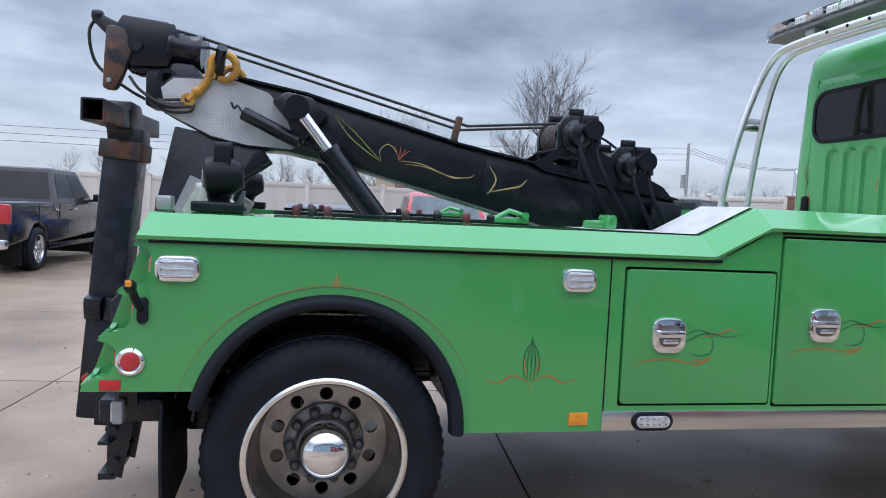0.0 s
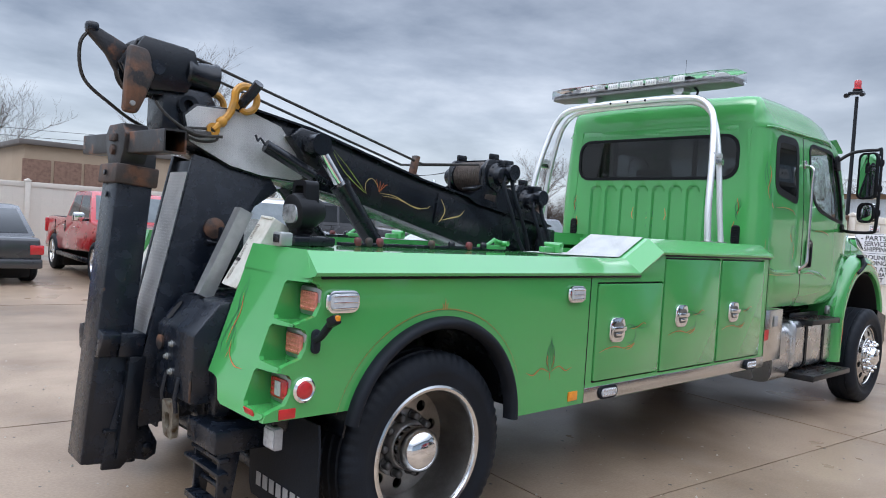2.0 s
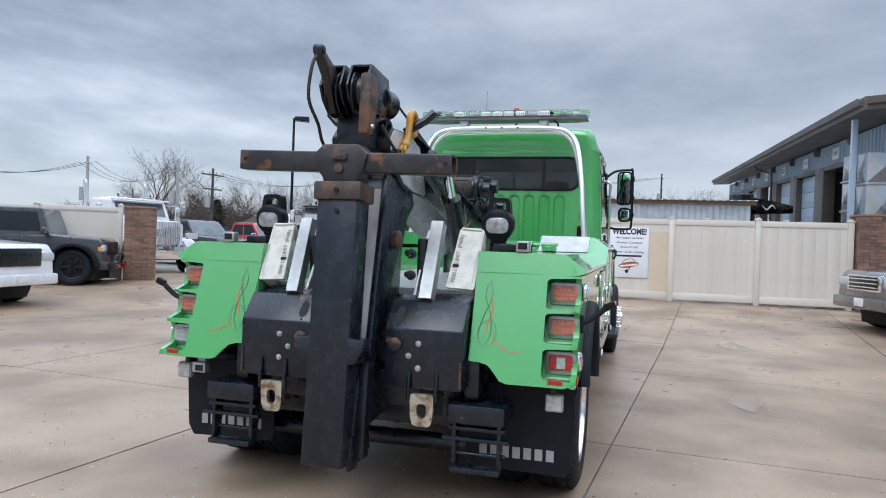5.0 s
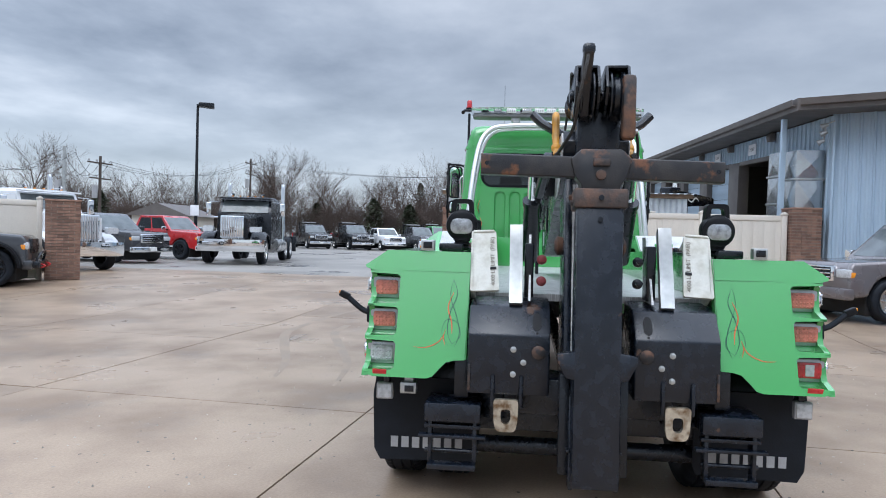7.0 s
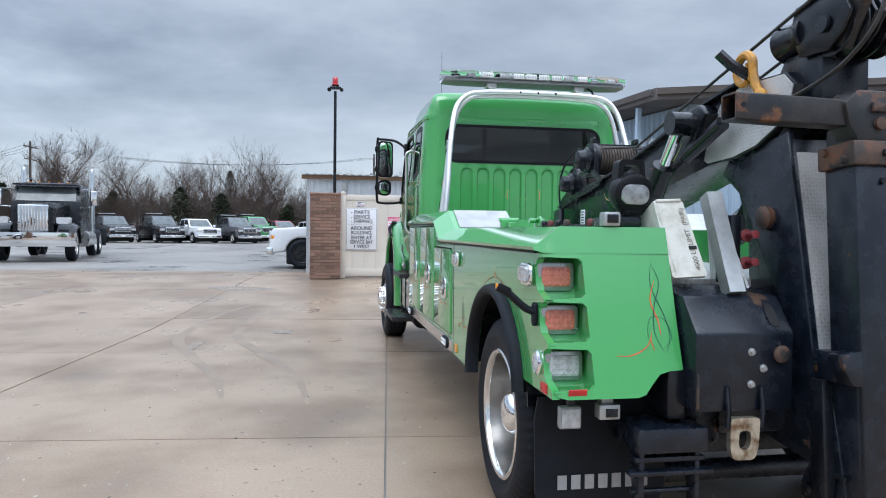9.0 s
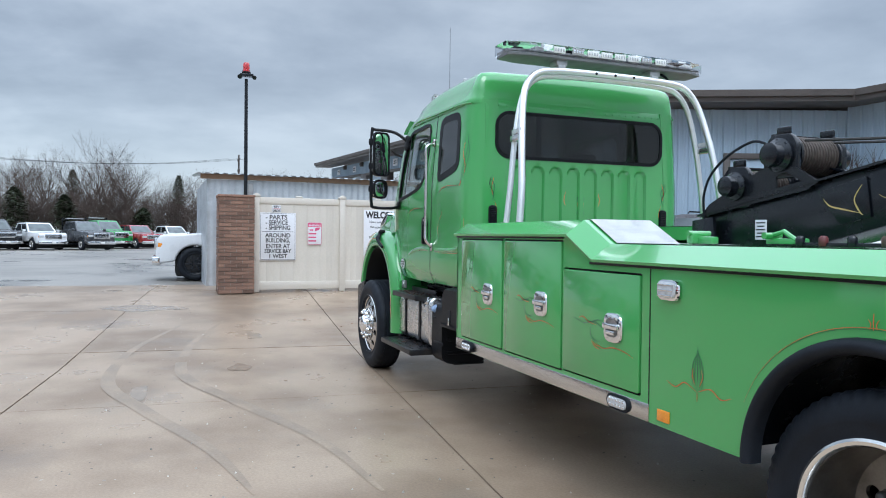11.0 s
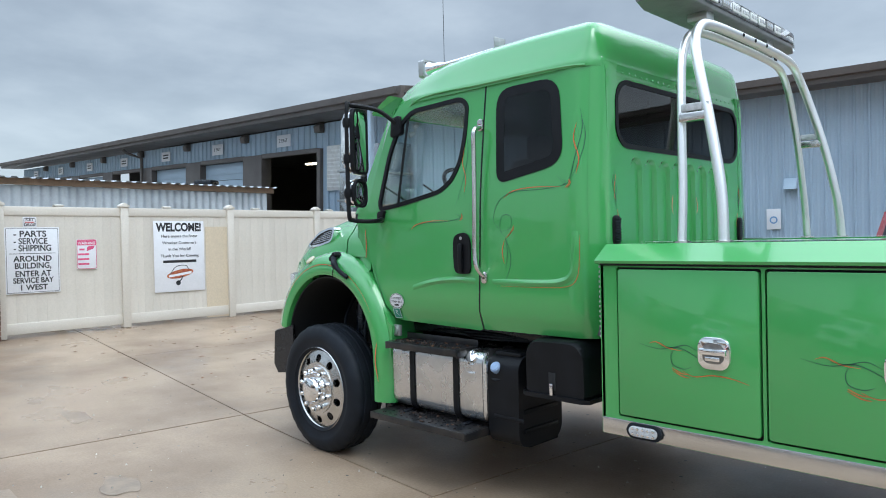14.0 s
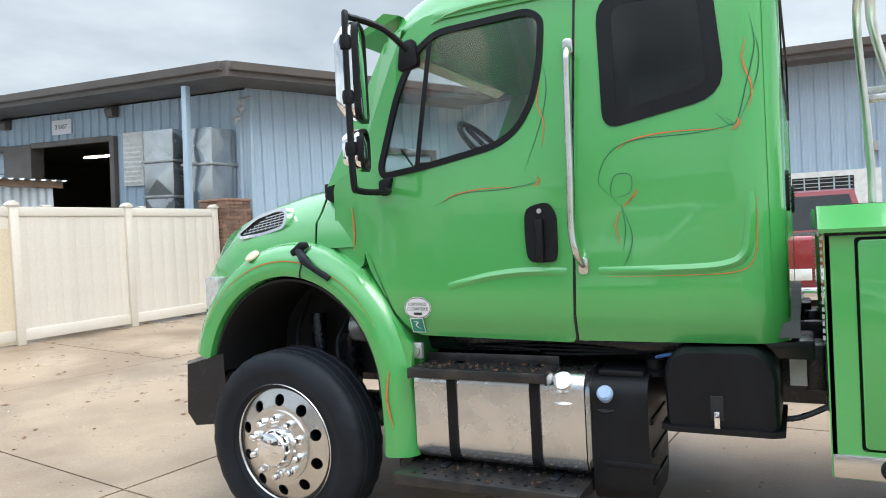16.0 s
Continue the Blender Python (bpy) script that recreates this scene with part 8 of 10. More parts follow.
        part("step_lip", joined(box(((x0 + x1) / 2, s * yb, z - 0.014), (x1 - x0, 0.012, 0.046), 0.004), box(((x0 + x1) / 2, s * ya, z + 0.02), (x1 - x0, 0.012, 0.06), 0.004), box((x0, s * (ya + yb) / 2, z - 0.02), (0.012, yb - ya, 0.05), 0.003), box((x1, s * (ya + yb) / 2, z - 0.02), (0.012, yb - ya, 0.05), 0.003)), step_m, st)
        dbr = part("step_debris", joined(*[box((random.uniform(x0 + 0.03, x1 - 0.03), s * random.uniform(ya + 0.02, yb - 0.02), z + 0.011), (random.uniform(0.006, 0.016), random.uniform(0.006, 0.014), 0.006), 0) for _ in range(40)]), RUST, st)
        tagged(dbr, kind="stuff")
    for x in (5.75, 6.3):
        part("step_hanger", box((x, s * 1.0, 0.42), (0.04, 0.3, 0.06), 0.006), BLACK, TRUCK)
    part("sill_lamp", joined(box((6.46, s * 1.06, 0.985), (0.075, 0.03, 0.08), 0.008), lathe([(0, 0), (0.03, 0), (0.028, 0.012), (0, 0.014)], (6.46, s * 1.075, 0.985), (0, s, 0), 14)), GALV, TRUCK)
    part("sill_channel", box((5.6, s * 0.72, 1.0), (1.8, 0.3, 0.08), 0.01), BLACK, TRUCK)
    part("wiring", joined(*[tube(smoothed([(6.3, s * 0.85, 0.98), (6.1 - 0.1 * k, s * (0.92 + 0.02 * k), 0.99), (5.8, s * 0.9, 1.0 - 0.02 * k), (5.3, s * 0.85, 0.97)]), 0.009, 6) for k in range(3)]), PLASTIC, TRUCK)
    part("chassis_bracket", joined(box((4.70, s * 0.62, 0.9), (0.08, 0.2, 0.2), 0.01), tube(smoothed([(5.0, s * 0.8, 0.72), (4.8, s * 0.82, 0.70), (4.62, s * 0.8, 0.78)]), 0.012, 6)), BLACK_WORN, TRUCK)
    part("fender_brace", box((6.53, s * 0.95, 0.40), (0.08, 0.3, 0.14), 0.01), BLACK, TRUCK)


for s in SIDES:
    under_cab(s)
part("gearbox", joined(box((6.2, 0, 0.85), (0.9, 0.5, 0.5), 0.08), box((5.2, 0, 0.8), (0.8, 0.4, 0.35), 0.06)), BLACK_WORN, TRUCK)
part("gap_conspicuity", joined(*[box((4.672, s * 1.2, 1.52 - 0.026 * k), (0.008, 0.03, 0.012), 0) for s in SIDES for k in range(17)]), GREY, TRUCK)

# roof furniture: horns, marker, aerial
hn = part("air_horn", lathe([(0.014, 0.62), (0.018, 0.16), (0.032, 0.10), (0.036, 0.04), (0.058, 0.0), (0.052, 0.0), (0.0, 0.1)], (6.43, 0.70, 2.905), (-1, -0.09, 0.06), 18), CHROME, TRUCK, "chrome air horn on the roof")
part("horn_bracket", sheet(rrect(0.70, 2.905, 0.15, 0.13, 0.02), [rrect(0.70, 2.905, 0.12, 0.10, 0.02)], mapf=lambda u, v, d: (6.43 + d, u, v), thick=0.05), GALV, hn)
part("horn_plate", box((5.80, 0.64, 2.955), (0.006, 0.12, 0.12), 0.002), GALV, hn)
part("aerial", tube([(6.36, 0.62, 2.82), (6.36, 0.62, 3.66)], 0.0022, 5), BLACK, TRUCK)
for y in (-0.6, -0.3, 0.0):
    part("roof_marker", box((6.32, y, 2.70), (0.08, 0.06, 0.03), 0.012), AMBER, TRUCK)

# light-bar arch
SATIN = material("satin_aluminium", (0.86, 0.86, 0.85), 0.4, 1.0, dark=0.9, grain=160, stain=9, bump=0.03, amount=0.2, rvar=0.08)
ARCH = [(0.0, 0.955, 1.585), (0.02, 0.93, 1.85), (0.085, 0.90, 2.2), (0.16, 0.855, 2.5), (0.20, 0.80, 2.66), (0.215, 0.70, 2.755), (0.22, 0.55, 2.785), (0.22, 0.25, 2.795)]
for x0, lift, inn, rr in ((4.12, 0.0, 0.0, 0.027), (4.34, -0.02, 0.03, 0.023)):
    k = 1.0 if x0 < 4.2 else 0.30
    pts = [(x0 + dx * k, y - inn * (z - 1.58), z + lift * (z - 1.58)) for dx, y, z in ARCH]
    full = pts + [(x, -y, z) for x, y, z in pts[::-1]]
    a = part("light_arch", tube(smoothed(full, 5), rr, 14), SATIN, TRUCK, "satin aluminium tubular light arch")
    for s in SIDES:
        part("arch_foot", lathe([(0.045, 0), (0.045, 0.008), (0.032, 0.012)], (x0, s * 0.955, 1.585), (0, 0, 1), 18), ALU, a)
for s in SIDES:
    br = part("arch_bridge", joined(box((4.29, s * 0.895, 2.235), (0.15, 0.05, 0.045), 0.006)), ALU, TRUCK)
    part("bridge_lamp", box((4.28, s * 0.895, 2.285), (0.15, 0.035, 0.04), 0.006), CLEARLENS, br)
for y in (-0.18, 0.0, 0.18):
    part("arch_marker", lathe([(0, 0), (0.012, 0), (0.01, 0.006), (0, 0.007)], (4.315, y, 2.795), (-1, 0, 0), 10), BLACK, TRUCK)

# light bar
LB = part("light_bar", loft([[(4.50 + u, y, 2.955 + v) for u, v in rrect(0, 0, 0.30 * k, 0.085, 0.01)] for y, k in ((-0.945, 0.66), (-0.93, 0.7), (-0.76, 1.0), (0.76, 1.0), (0.93, 0.7), (0.945, 0.66))]), glass("smoky_clear_cover", (0.80, 0.81, 0.82), 0.03, 1.12), TRUCK, "clear emergency light bar")
part("bar_tray", loft([[(4.50 + u, y, 2.932 + v) for u, v in rrect(0, 0, 0.292 * k, 0.02, 0.006)] for y, k in ((-0.92, 0.62), (-0.76, 1.0), (0.76, 1.0), (0.92, 0.62))]), material("grey_circuit_tray", (0.30, 0.30, 0.31), 0.5, tint=(0.12, 0.12, 0.13), grain=60, stain=16, bump=0.3, amount=0.7), LB)
for k in range(12):
    part("reflector_bowl", box((4.50 + (0.04 if k % 2 else -0.03), -0.80 + 0.145 * k, 2.962), (0.12, 0.085, 0.045), 0.012), (WHITE_PAINT, GREY, PLASTIC)[k % 3], LB)
part("bar_base", loft([[(4.50 + u, y, 2.908 + v) for u, v in rrect(0, 0, 0.28 * k, 0.03, 0.008)] for y, k in ((-0.93, 0.66), (-0.76, 1.0), (0.76, 1.0), (0.93, 0.66))]), material("dark_extrusion", (0.2, 0.205, 0.21), 0.5, dark=0.8, grain=100, stain=8, bump=0.04), LB)
for k, y in enumerate((-0.47, -0.33, -0.2, -0.07, 0.06, 0.19, 0.33, 0.5)):
    part("light_module", box((4.352, y, 2.957), (0.014, 0.105, 0.05), 0.004), WHITE_PAINT if k not in (1, 6) else GREY, LB)
    for j in range(4):
        part("module_led", box((4.344, y - 0.036 + 0.024 * j, 2.957), (0.004, 0.012, 0.022), 0.001), CLEARLENS if k not in (1, 6) else CHROME, LB)
for s in SIDES:
    part("bar_foot", joined(box((4.45, s * 0.45, 2.87), (0.12, 0.10, 0.05), 0.008), box((4.42, s * 0.45, 2.83), (0.06, 0.07, 0.06), 0.006)), GALV, LB)
part("bar_cable", tube(smoothed([(4.47, -0.55, 2.90), (4.44, -0.60, 2.86), (4.42, -0.61, 2.82), (4.41, -0.60, 2.79)]), 0.01, 6), RUBBER, LB)

# ---- signs on the fence ----
FACE = Matrix.Rotation(radians(-90), 4, "Z") @ Matrix.Rotation(radians(90), 4, "X")


def sign_board(name, label, y0, y1, z0, z1, lines, rim=True):
    """A thin board on the fence's face; lines: (text, size, y, z, align, material, bold, width)."""
    root = thing(name, label, "sign")
    x = FENCE_X - 0.034
    part("board", box((x, (y0 + y1) / 2, (z0 + z1) / 2), (0.008, abs(y0 - y1), z1 - z0), 0.002), SIGNWHITE, root)
    if rim:
        part("rim", sheet(rrect((y0 + y1) / 2, (z0 + z1) / 2, abs(y0 - y1) - 0.03, z1 - z0 - 0.03, 0.01, 2), [rrect((y0 + y1) / 2, (z0 + z1) / 2, abs(y0 - y1) - 0.042, z1 - z0 - 0.042, 0.01, 2)], mapf=lambda u, v, d: (x - 0.0055, u, v)), BLACKINK, root)
    for text, size, y, z, align, mat, bold, width in lines:
        lettering("lettering", text, size, mat, Matrix.Translation((x - 0.006, y, z)) @ FACE, root, 0.0006, align, bold, width)
    return root


B, C = BLACKINK, "CENTER"
sg = sign_board("parts_sign", "white board with black directions to parts and service", 1.48, 0.71, 0.93, 1.965,
                [("- PARTS", 0.135, 1.36, 1.86, "LEFT", B, 0.003, 1.0), ("- SERVICE", 0.135, 1.36, 1.745, "LEFT", B, 0.003, 0.84), ("- SHIPPING", 0.135, 1.36, 1.635, "LEFT", B, 0.003, 0.82),
                 ("AROUND", 0.125, 1.095, 1.47, C, B, 0.003, 1.0), ("BUILDING,", 0.125, 1.095, 1.36, C, B, 0.003, 0.88), ("ENTER AT", 0.125, 1.095, 1.235, C, B, 0.003, 0.9), ("SERVICE BAY", 0.118, 1.095, 1.13, C, B, 0.003, 0.84), ("1 WEST", 0.118, 1.095, 1.02, C, B, 0.003, 1.0)])
part("rule", box((FENCE_X - 0.0405, 1.095, 1.555), (0.002, 0.66, 0.008), 0), B, sg)
kd = sign_board("key_drop_sign", "small white key drop sign above a larger board", 1.225, 1.03, 1.975, 2.125, [("KEY", 0.065, 1.127, 2.09, C, B, 0.001, 1.0), ("DROP", 0.06, 1.127, 2.005, C, B, 0.001, 1.0)])
part("red_arrow", box((FENCE_X - 0.0405, 1.127, 2.047), (0.002, 0.13, 0.014), 0), REDTAPE, kd)
ws = sign_board("warning_sign", "pink and white video warning sign with rounded corners", 0.45, 0.14, 1.275, 1.765, [("WARNING", 0.062, 0.295, 1.70, C, SIGNWHITE, 0.001, 0.9)], False)
x = FENCE_X - 0.04
part("pink_band", box((x + 0.0005, 0.295, 1.71), (0.002, 0.30, 0.085), 0), PINKSIGN, ws)
for k in range(4):
    part("print_bar", box((x, 0.37 if k == 0 else 0.345, 1.60 - 0.08 * k), (0.002, 0.08 if k == 0 else 0.17, 0.03), 0), PINKSIGN, ws)
part("camera_mark", prism(rpoly([(0.30, 1.57), (0.19, 1.61), (0.17, 1.66), (0.28, 1.65)], 0.015, 3), "x", x - 0.001, x + 0.001), PINKSIGN, ws)
part("pink_rim", sheet(rrect(0.295, 1.52, 0.305, 0.485, 0.03), [rrect(0.295, 1.52, 0.29, 0.47, 0.026)], mapf=lambda u, v, d: (x, u, v)), PINKSIGN, ws)
wl = sign_board("welcome_sign", "white welcome board with black heading and a red mark", -0.82, -1.76, 0.80, 2.07,
                [("WELCOME!", 0.205, -1.29, 1.955, C, B, 0.009, 0.80), ("Here enters the finest", 0.072, -1.29, 1.80, C, B, 0.0008, 1.05), ("Wrecker Customers", 0.072, -1.29, 1.68, C, B, 0.0008, 1.05), ("in the World!", 0.072, -1.29, 1.565, C, B, 0.0008, 1.05), ("Thank You for Coming", 0.072, -1.29, 1.445, C, B, 0.0008, 1.05)], False)
part("print_bar", box((x, -1.29, 1.345), (0.002, 0.62, 0.045), 0), B, wl)
rm = material("red_brown_print", (0.32, 0.06, 0.03), 0.5, tint=(0.6, 0.25, 0.1), stain=30)
part("red_mark", sheet([(-1.29 + 0.25 * math.cos(a * math.pi / 12), 1.12 + 0.075 * math.sin(a * math.pi / 12) - 0.04 * math.cos(a * math.pi / 12)) for a in range(24)], mapf=lambda u, v, d: (x - 0.0005, u, v)), rm, wl)
part("mark_band", sheet([(-1.08, 1.06), (-1.50, 1.115), (-1.50, 1.16), (-1.08, 1.10)], mapf=lambda u, v, d: (x - 0.0015, u, v)), SIGNWHITE, wl)
part("mark_line", ribbon([(-1.1, 1.1), (-1.2, 1.24), (-1.38, 1.27), (-1.46, 1.19)], 0.012, lambda u, v: (x - 0.001, u, v), 8, False), B, wl)
part("mark_drop", sheet(circle(-1.25, 0.955, 0.045, 14), mapf=lambda u, v, d: (x - 0.001, u, v)), B, wl)
part("mark_line", ribbon([(-1.25, 0.97), (-1.31, 1.02), (-1.33, 1.08)], 0.02, lambda u, v: (x - 0.001, u, v), 8, False), B, wl)
# a newer, yellower board of the fence behind the welcome sign
part("patch_panel", box((FENCE_X - 0.014, -2.02, 1.12), (0.004, 0.44, 1.70), 0), material("tan_vinyl", (0.66, 0.55, 0.40), 0.45, dark=0.92, grain=40, stain=1, bump=0.03), FENCE_MAIN)

# second row of capped posts behind the fence
for k in range(4):
    bp = thing("back_post", "cream vinyl post standing behind the fence", "post", "posts behind the fence")
    p = part("post_shaft", joined(box((FENCE_X + 0.5, 0.55 - 1.85 * k, 1.28), (0.12, 0.12, 2.1), 0.008), prism([(FENCE_X + 0.43, 2.33), (FENCE_X + 0.57, 2.33), (FENCE_X + 0.57, 2.35), (FENCE_X + 0.5, 2.365), (FENCE_X + 0.43, 2.35)], "y", 0.48 - 1.85 * k, 0.62 - 1.85 * k)), VINYL, bp)

# beacon mast
bc = thing("beacon_mast", "thin black mast with a red beacon beside the brick pillar", "mast")
part("mast_pole", joined(cyl((15.35, 1.75, 0.2), (15.35, 1.75, 4.85), 0.045, 0.035, 12), cyl((15.35, 1.75, 2.6), (15.35, 1.75, 4.6), 0.008, None, 6)), BLACK, bc)
part("red_beacon", lathe([(0.085, 0), (0.085, 0.03), (0.07, 0.04), (0.07, 0.17), (0.055, 0.2), (0, 0.205)], (15.35, 1.75, 5.0), (0, 0, 1), 20), REDLENS, bc)
part("camera_pod", joined(box((15.30, 1.75, 4.92), (0.14, 0.28, 0.06), 0.01), lathe([(0, 0), (0.05, 0), (0.05, 0.1), (0, 0.1)], (15.25, 1.9, 4.88), (-1, 0, -0.3), 12), lathe([(0, 0), (0.045, 0), (0.045, 0.1), (0, 0.1)], (15.25, 1.6, 4.88), (-1, 0, -0.3), 12)), BLACK, bc)
part("beacon_base", lathe([(0.04, -0.1), (0.095, -0.02), (0.095, 0.0), (0, 0.0)], (15.35, 1.75, 5.0), (0, 0, 1), 16), BLACK, bc)


# ---- parked vehicles ----
def paint(name, c, metal=0.0):
    return material(name, c, 0.28, metal, coat=0.8, dark=0.85, grain=300, stain=2, bump=0.01, amount=0.2)


PAINTS = {"black": paint("black_car_paint", (0.006, 0.0065, 0.008)), "red": paint("red_car_paint", (0.42, 0.018, 0.02)), "darkred": paint("dark_red_car_paint", (0.26, 0.016, 0.022)), "blue": paint("blue_car_paint", (0.015, 0.07, 0.32)), "white": paint("white_car_paint", (0.72, 0.73, 0.74)),
          "grey": paint("taupe_metallic_paint", (0.17, 0.15, 0.15), 0.4), "charcoal": paint("charcoal_paint", (0.035, 0.036, 0.04)), "green": paint("green_car_paint", (0.03, 0.24, 0.06))}
CARWHEEL = {}


def car_wheel(r, w, alloy, m, parent):
    """A wheel with its tyre and six spokes under a vehicle; alike wheels share their meshes."""
    key = (round(r, 2), alloy)
    if key not in CARWHEEL:
        y = -w / 2
        shapes = (tyre_mesh(y, w / 2, r, r * 0.62, 0.006, 48),
                  lathe([(r * 0.62, y + 0.01), (r * 0.64, y), (r * 0.58, y + 0.01), (r * 0.55, y + 0.05), (r * 0.2, y + 0.045), (r * 0.16, y + 0.02), (0, y + 0.02)], (0, 0, 0), (0, 1, 0), 30),
                  box((r * 0.36, y + 0.03, 0), (r * 0.46, 0.03, r * 0.12), 0.008))
        CARWHEEL[key] = []
        for nm, bm, mt in zip(("car_tyre", "car_rim", "car_spoke"), shapes, (RUBBER, ALU if alloy else BLACK, ALU if alloy else BLACK)):
            me = bpy.data.meshes.new(nm)
            bm.to_mesh(me)
            bm.free()
            me.polygons.foreach_set("use_smooth", [True] * len(me.polygons))
            me.set_sharp_from_angle(angle=radians(35))
            me.materials.append(mt)
            CARWHEEL[key].append(me)
    tyre, rim, spoke = CARWHEEL[key]
    wh = new("wheel", rim)
    wh.parent = parent
    wh.matrix_basis = m
    new("tyre", tyre).parent = wh
    for k in range(6):
        sp = new("spoke", spoke)
        sp.parent = wh
        sp.matrix_basis = Matrix.Rotation(math.pi * k / 3, 4, "Y")
    return wh


def vehicle(name, label, x, y, heading, kind, color, L=5.6, W=2.0, H=1.9, wheel=0.40, chrome=True, alloy=True, rack=False, z=None):
    """A parked car: shaped body with wheel arches, glazed cabin, lamps, bumpers and wheels. Nose along +x before it is turned."""
    root = thing(name, label, "truck" if kind in ("pickup", "flatbed") else "car")
    P = PAINTS[color]
    h = W / 2
    belt = H * (0.66 if kind in ("jeep", "pickup") else 0.62)
    low = 0.30 if kind == "sedan" else 0.44
    hood = belt * 0.985 if kind != "sedan" else belt * 0.93
    fx, rx = L / 2 - L * 0.165, -L / 2 + L * (0.20 if kind != "sedan" else 0.19)
    ar = wheel + 0.06

    def arch(cx):
        return [(cx + ar * math.cos(radians(a)), wheel + ar * math.sin(radians(a))) for a in range(8, 173, 15)]
    nose, tail = L / 2, -L / 2
    tz = belt * (1.0 if kind in ("pickup", "suv", "jeep") else 0.96)
    cowl = nose - L * (0.27 if kind != "sedan" else 0.29)
    pts = [(nose - 0.05, low)] + [(px_, z_) for px_, z_ in arch(fx)] + [(fx - ar, low)] + [(rx + ar, low)] + [(px_, z_) for px_, z_ in arch(rx)] + [(tail + 0.06, low + 0.05), (tail, low + 0.25), (tail + 0.02, tz), (cowl, belt), (nose - 0.12, hood - 0.06), (nose - 0.02, hood - 0.2), (nose, low + 0.2)]
    # order: nose bottom, arches run front to rear along the sill
    pts = [(nose - 0.05, low)] + [p for p in arch(fx)] + [p for p in arch(rx)] + pts[-7:]
    body = prism(pts, "y", -h, h, 0.0)
    for v in body.verts:
        k = max(0.0, (v.co.z - belt * 0.6) / (belt * 0.4))
        v.co.y *= 1 - 0.05 * k
        e = max(0.0, (abs(v.co.x) - (L / 2 - 0.3)) / 0.3)
        v.co.y *= 1 - 0.06 * e
    soften(body, 0.06, 3, 35)
    b = part("body", body, P, root)
    for cx in (fx, rx):
        part("wheel_well", box((cx, 0, wheel + 0.05), (ar * 1.9, W * 0.86, ar * 1.5), 0.05), DARK, b)
    # cabin
    if kind in ("pickup", "flatbed"):
        c0, c1, r0, r1 = cowl + 0.03, tail + L * 0.36, cowl - L * 0.11, tail + L * 0.395
    elif kind == "sedan":
        c0, c1, r0, r1 = cowl + 0.02, tail + L * 0.13, cowl - L * 0.17, tail + L * 0.29
    elif kind == "jeep":
        c0, c1, r0, r1 = cowl - 0.1, tail + 0.06, cowl - 0.32, tail + 0.1
    else:
        c0, c1, r0, r1 = cowl + 0.05, tail + 0.06, cowl - L * 0.13, tail + 0.28
    wb, wt = h * 0.94, h * 0.78
    secs = [[(c0, -wb, belt - 0.03), (c0, wb, belt - 0.03), (c1, wb, belt - 0.03), (c1, -wb, belt - 0.03)], [(r0, -wt, H - 0.03), (r0, wt, H - 0.03), (r1, wt, H - 0.03), (r1, -wt, H - 0.03)], [(r0 - 0.12, -wt + 0.1, H), (r0 - 0.12, wt - 0.1, H), (r1 + 0.12, wt - 0.1, H), (r1 + 0.12, -wt + 0.1, H)]]
    part("cabin", soften(loft(secs), 0.055, 3, 25), P, b)

    def pane(t0, t1, s):
        """Side glass between two parts of the cabin's length."""
        def at(t, v, off):
            xa, xb = c0 + (c1 - c0) * t, r0 + (r1 - r0) * t
            return (xa + (xb - xa) * v, s * (wb + (wt - wb) * v + off), belt - 0.03 + (H - 0.03 - belt + 0.03) * v)
        q = [at(t0, 0.14, 0.006), at(t1, 0.14, 0.006), at(t1, 0.88, 0.006), at(t0, 0.88, 0.006)]
        q2 = [at(t0, 0.14, -0.03), at(t1, 0.14, -0.03), at(t1, 0.88, -0.03), at(t0, 0.88, -0.03)]
        return soften(loft([q, q2]), 0.012)
    spans = {"pickup": [(0.07, 0.48), (0.52, 0.93)], "flatbed": [(0.08, 0.90)], "sedan": [(0.09, 0.48), (0.51, 0.85)], "suv": [(0.06, 0.33), (0.355, 0.62), (0.65, 0.96)], "jeep": [(0.05, 0.38), (0.41, 0.68), (0.71, 0.96)]}[kind]
    for s in SIDES:
        for t0, t1 in spans:
            part("side_window", pane(t0, t1, s), DARKGLASS, b)
    for (ba, ta), inner, nm in (((c0, r0), 1, "windscreen"), ((c1, r1), -1, "rear_window")):
        def at(v, u, off):
            return (ba + (ta - ba) * v + inner * off, u * (wb + (wt - wb) * v) * 0.9, belt - 0.03 + (H - belt) * v)
        q = [at(0.10, -1, 0.008), at(0.10, 1, 0.008), at(0.90, 1, 0.008), at(0.90, -1, 0.008)]
        q2 = [at(0.10, -1, -0.03), at(0.10, 1, -0.03), at(0.90, 1, -0.03), at(0.90, -1, -0.03)]
        part(nm, soften(loft([q, q2]), 0.012), SEMIGLASS if nm == "windscreen" and kind in ("pickup", "jeep", "suv") else DARKGLASS, b)
    if kind == "pickup":
        part("bed_floor", box((tail + L * 0.18, 0, belt + 0.002), (L * 0.31, W * 0.8, 0.012), 0.004), DARK, b)
    # front
    gl = part("grille", joined(box((nose - 0.01, 0, low + (hood - low) * 0.62), (0.08, W * 0.55, (hood - low) * 0.42), 0.02)), CHROME if chrome else BLACK, root)
    part("grille_insert", box((nose + 0.028, 0, low + (hood - low) * 0.62), (0.02, W * 0.48, (hood - low) * 0.32), 0.01), BLACK, gl)
    for k in range(3):
        part("grille_bar", box((nose + 0.042, 0, low + (hood - low) * (0.52 + 0.1 * k)), (0.012, W * 0.48, 0.025), 0.004), CHROME if chrome else BLACK, gl)
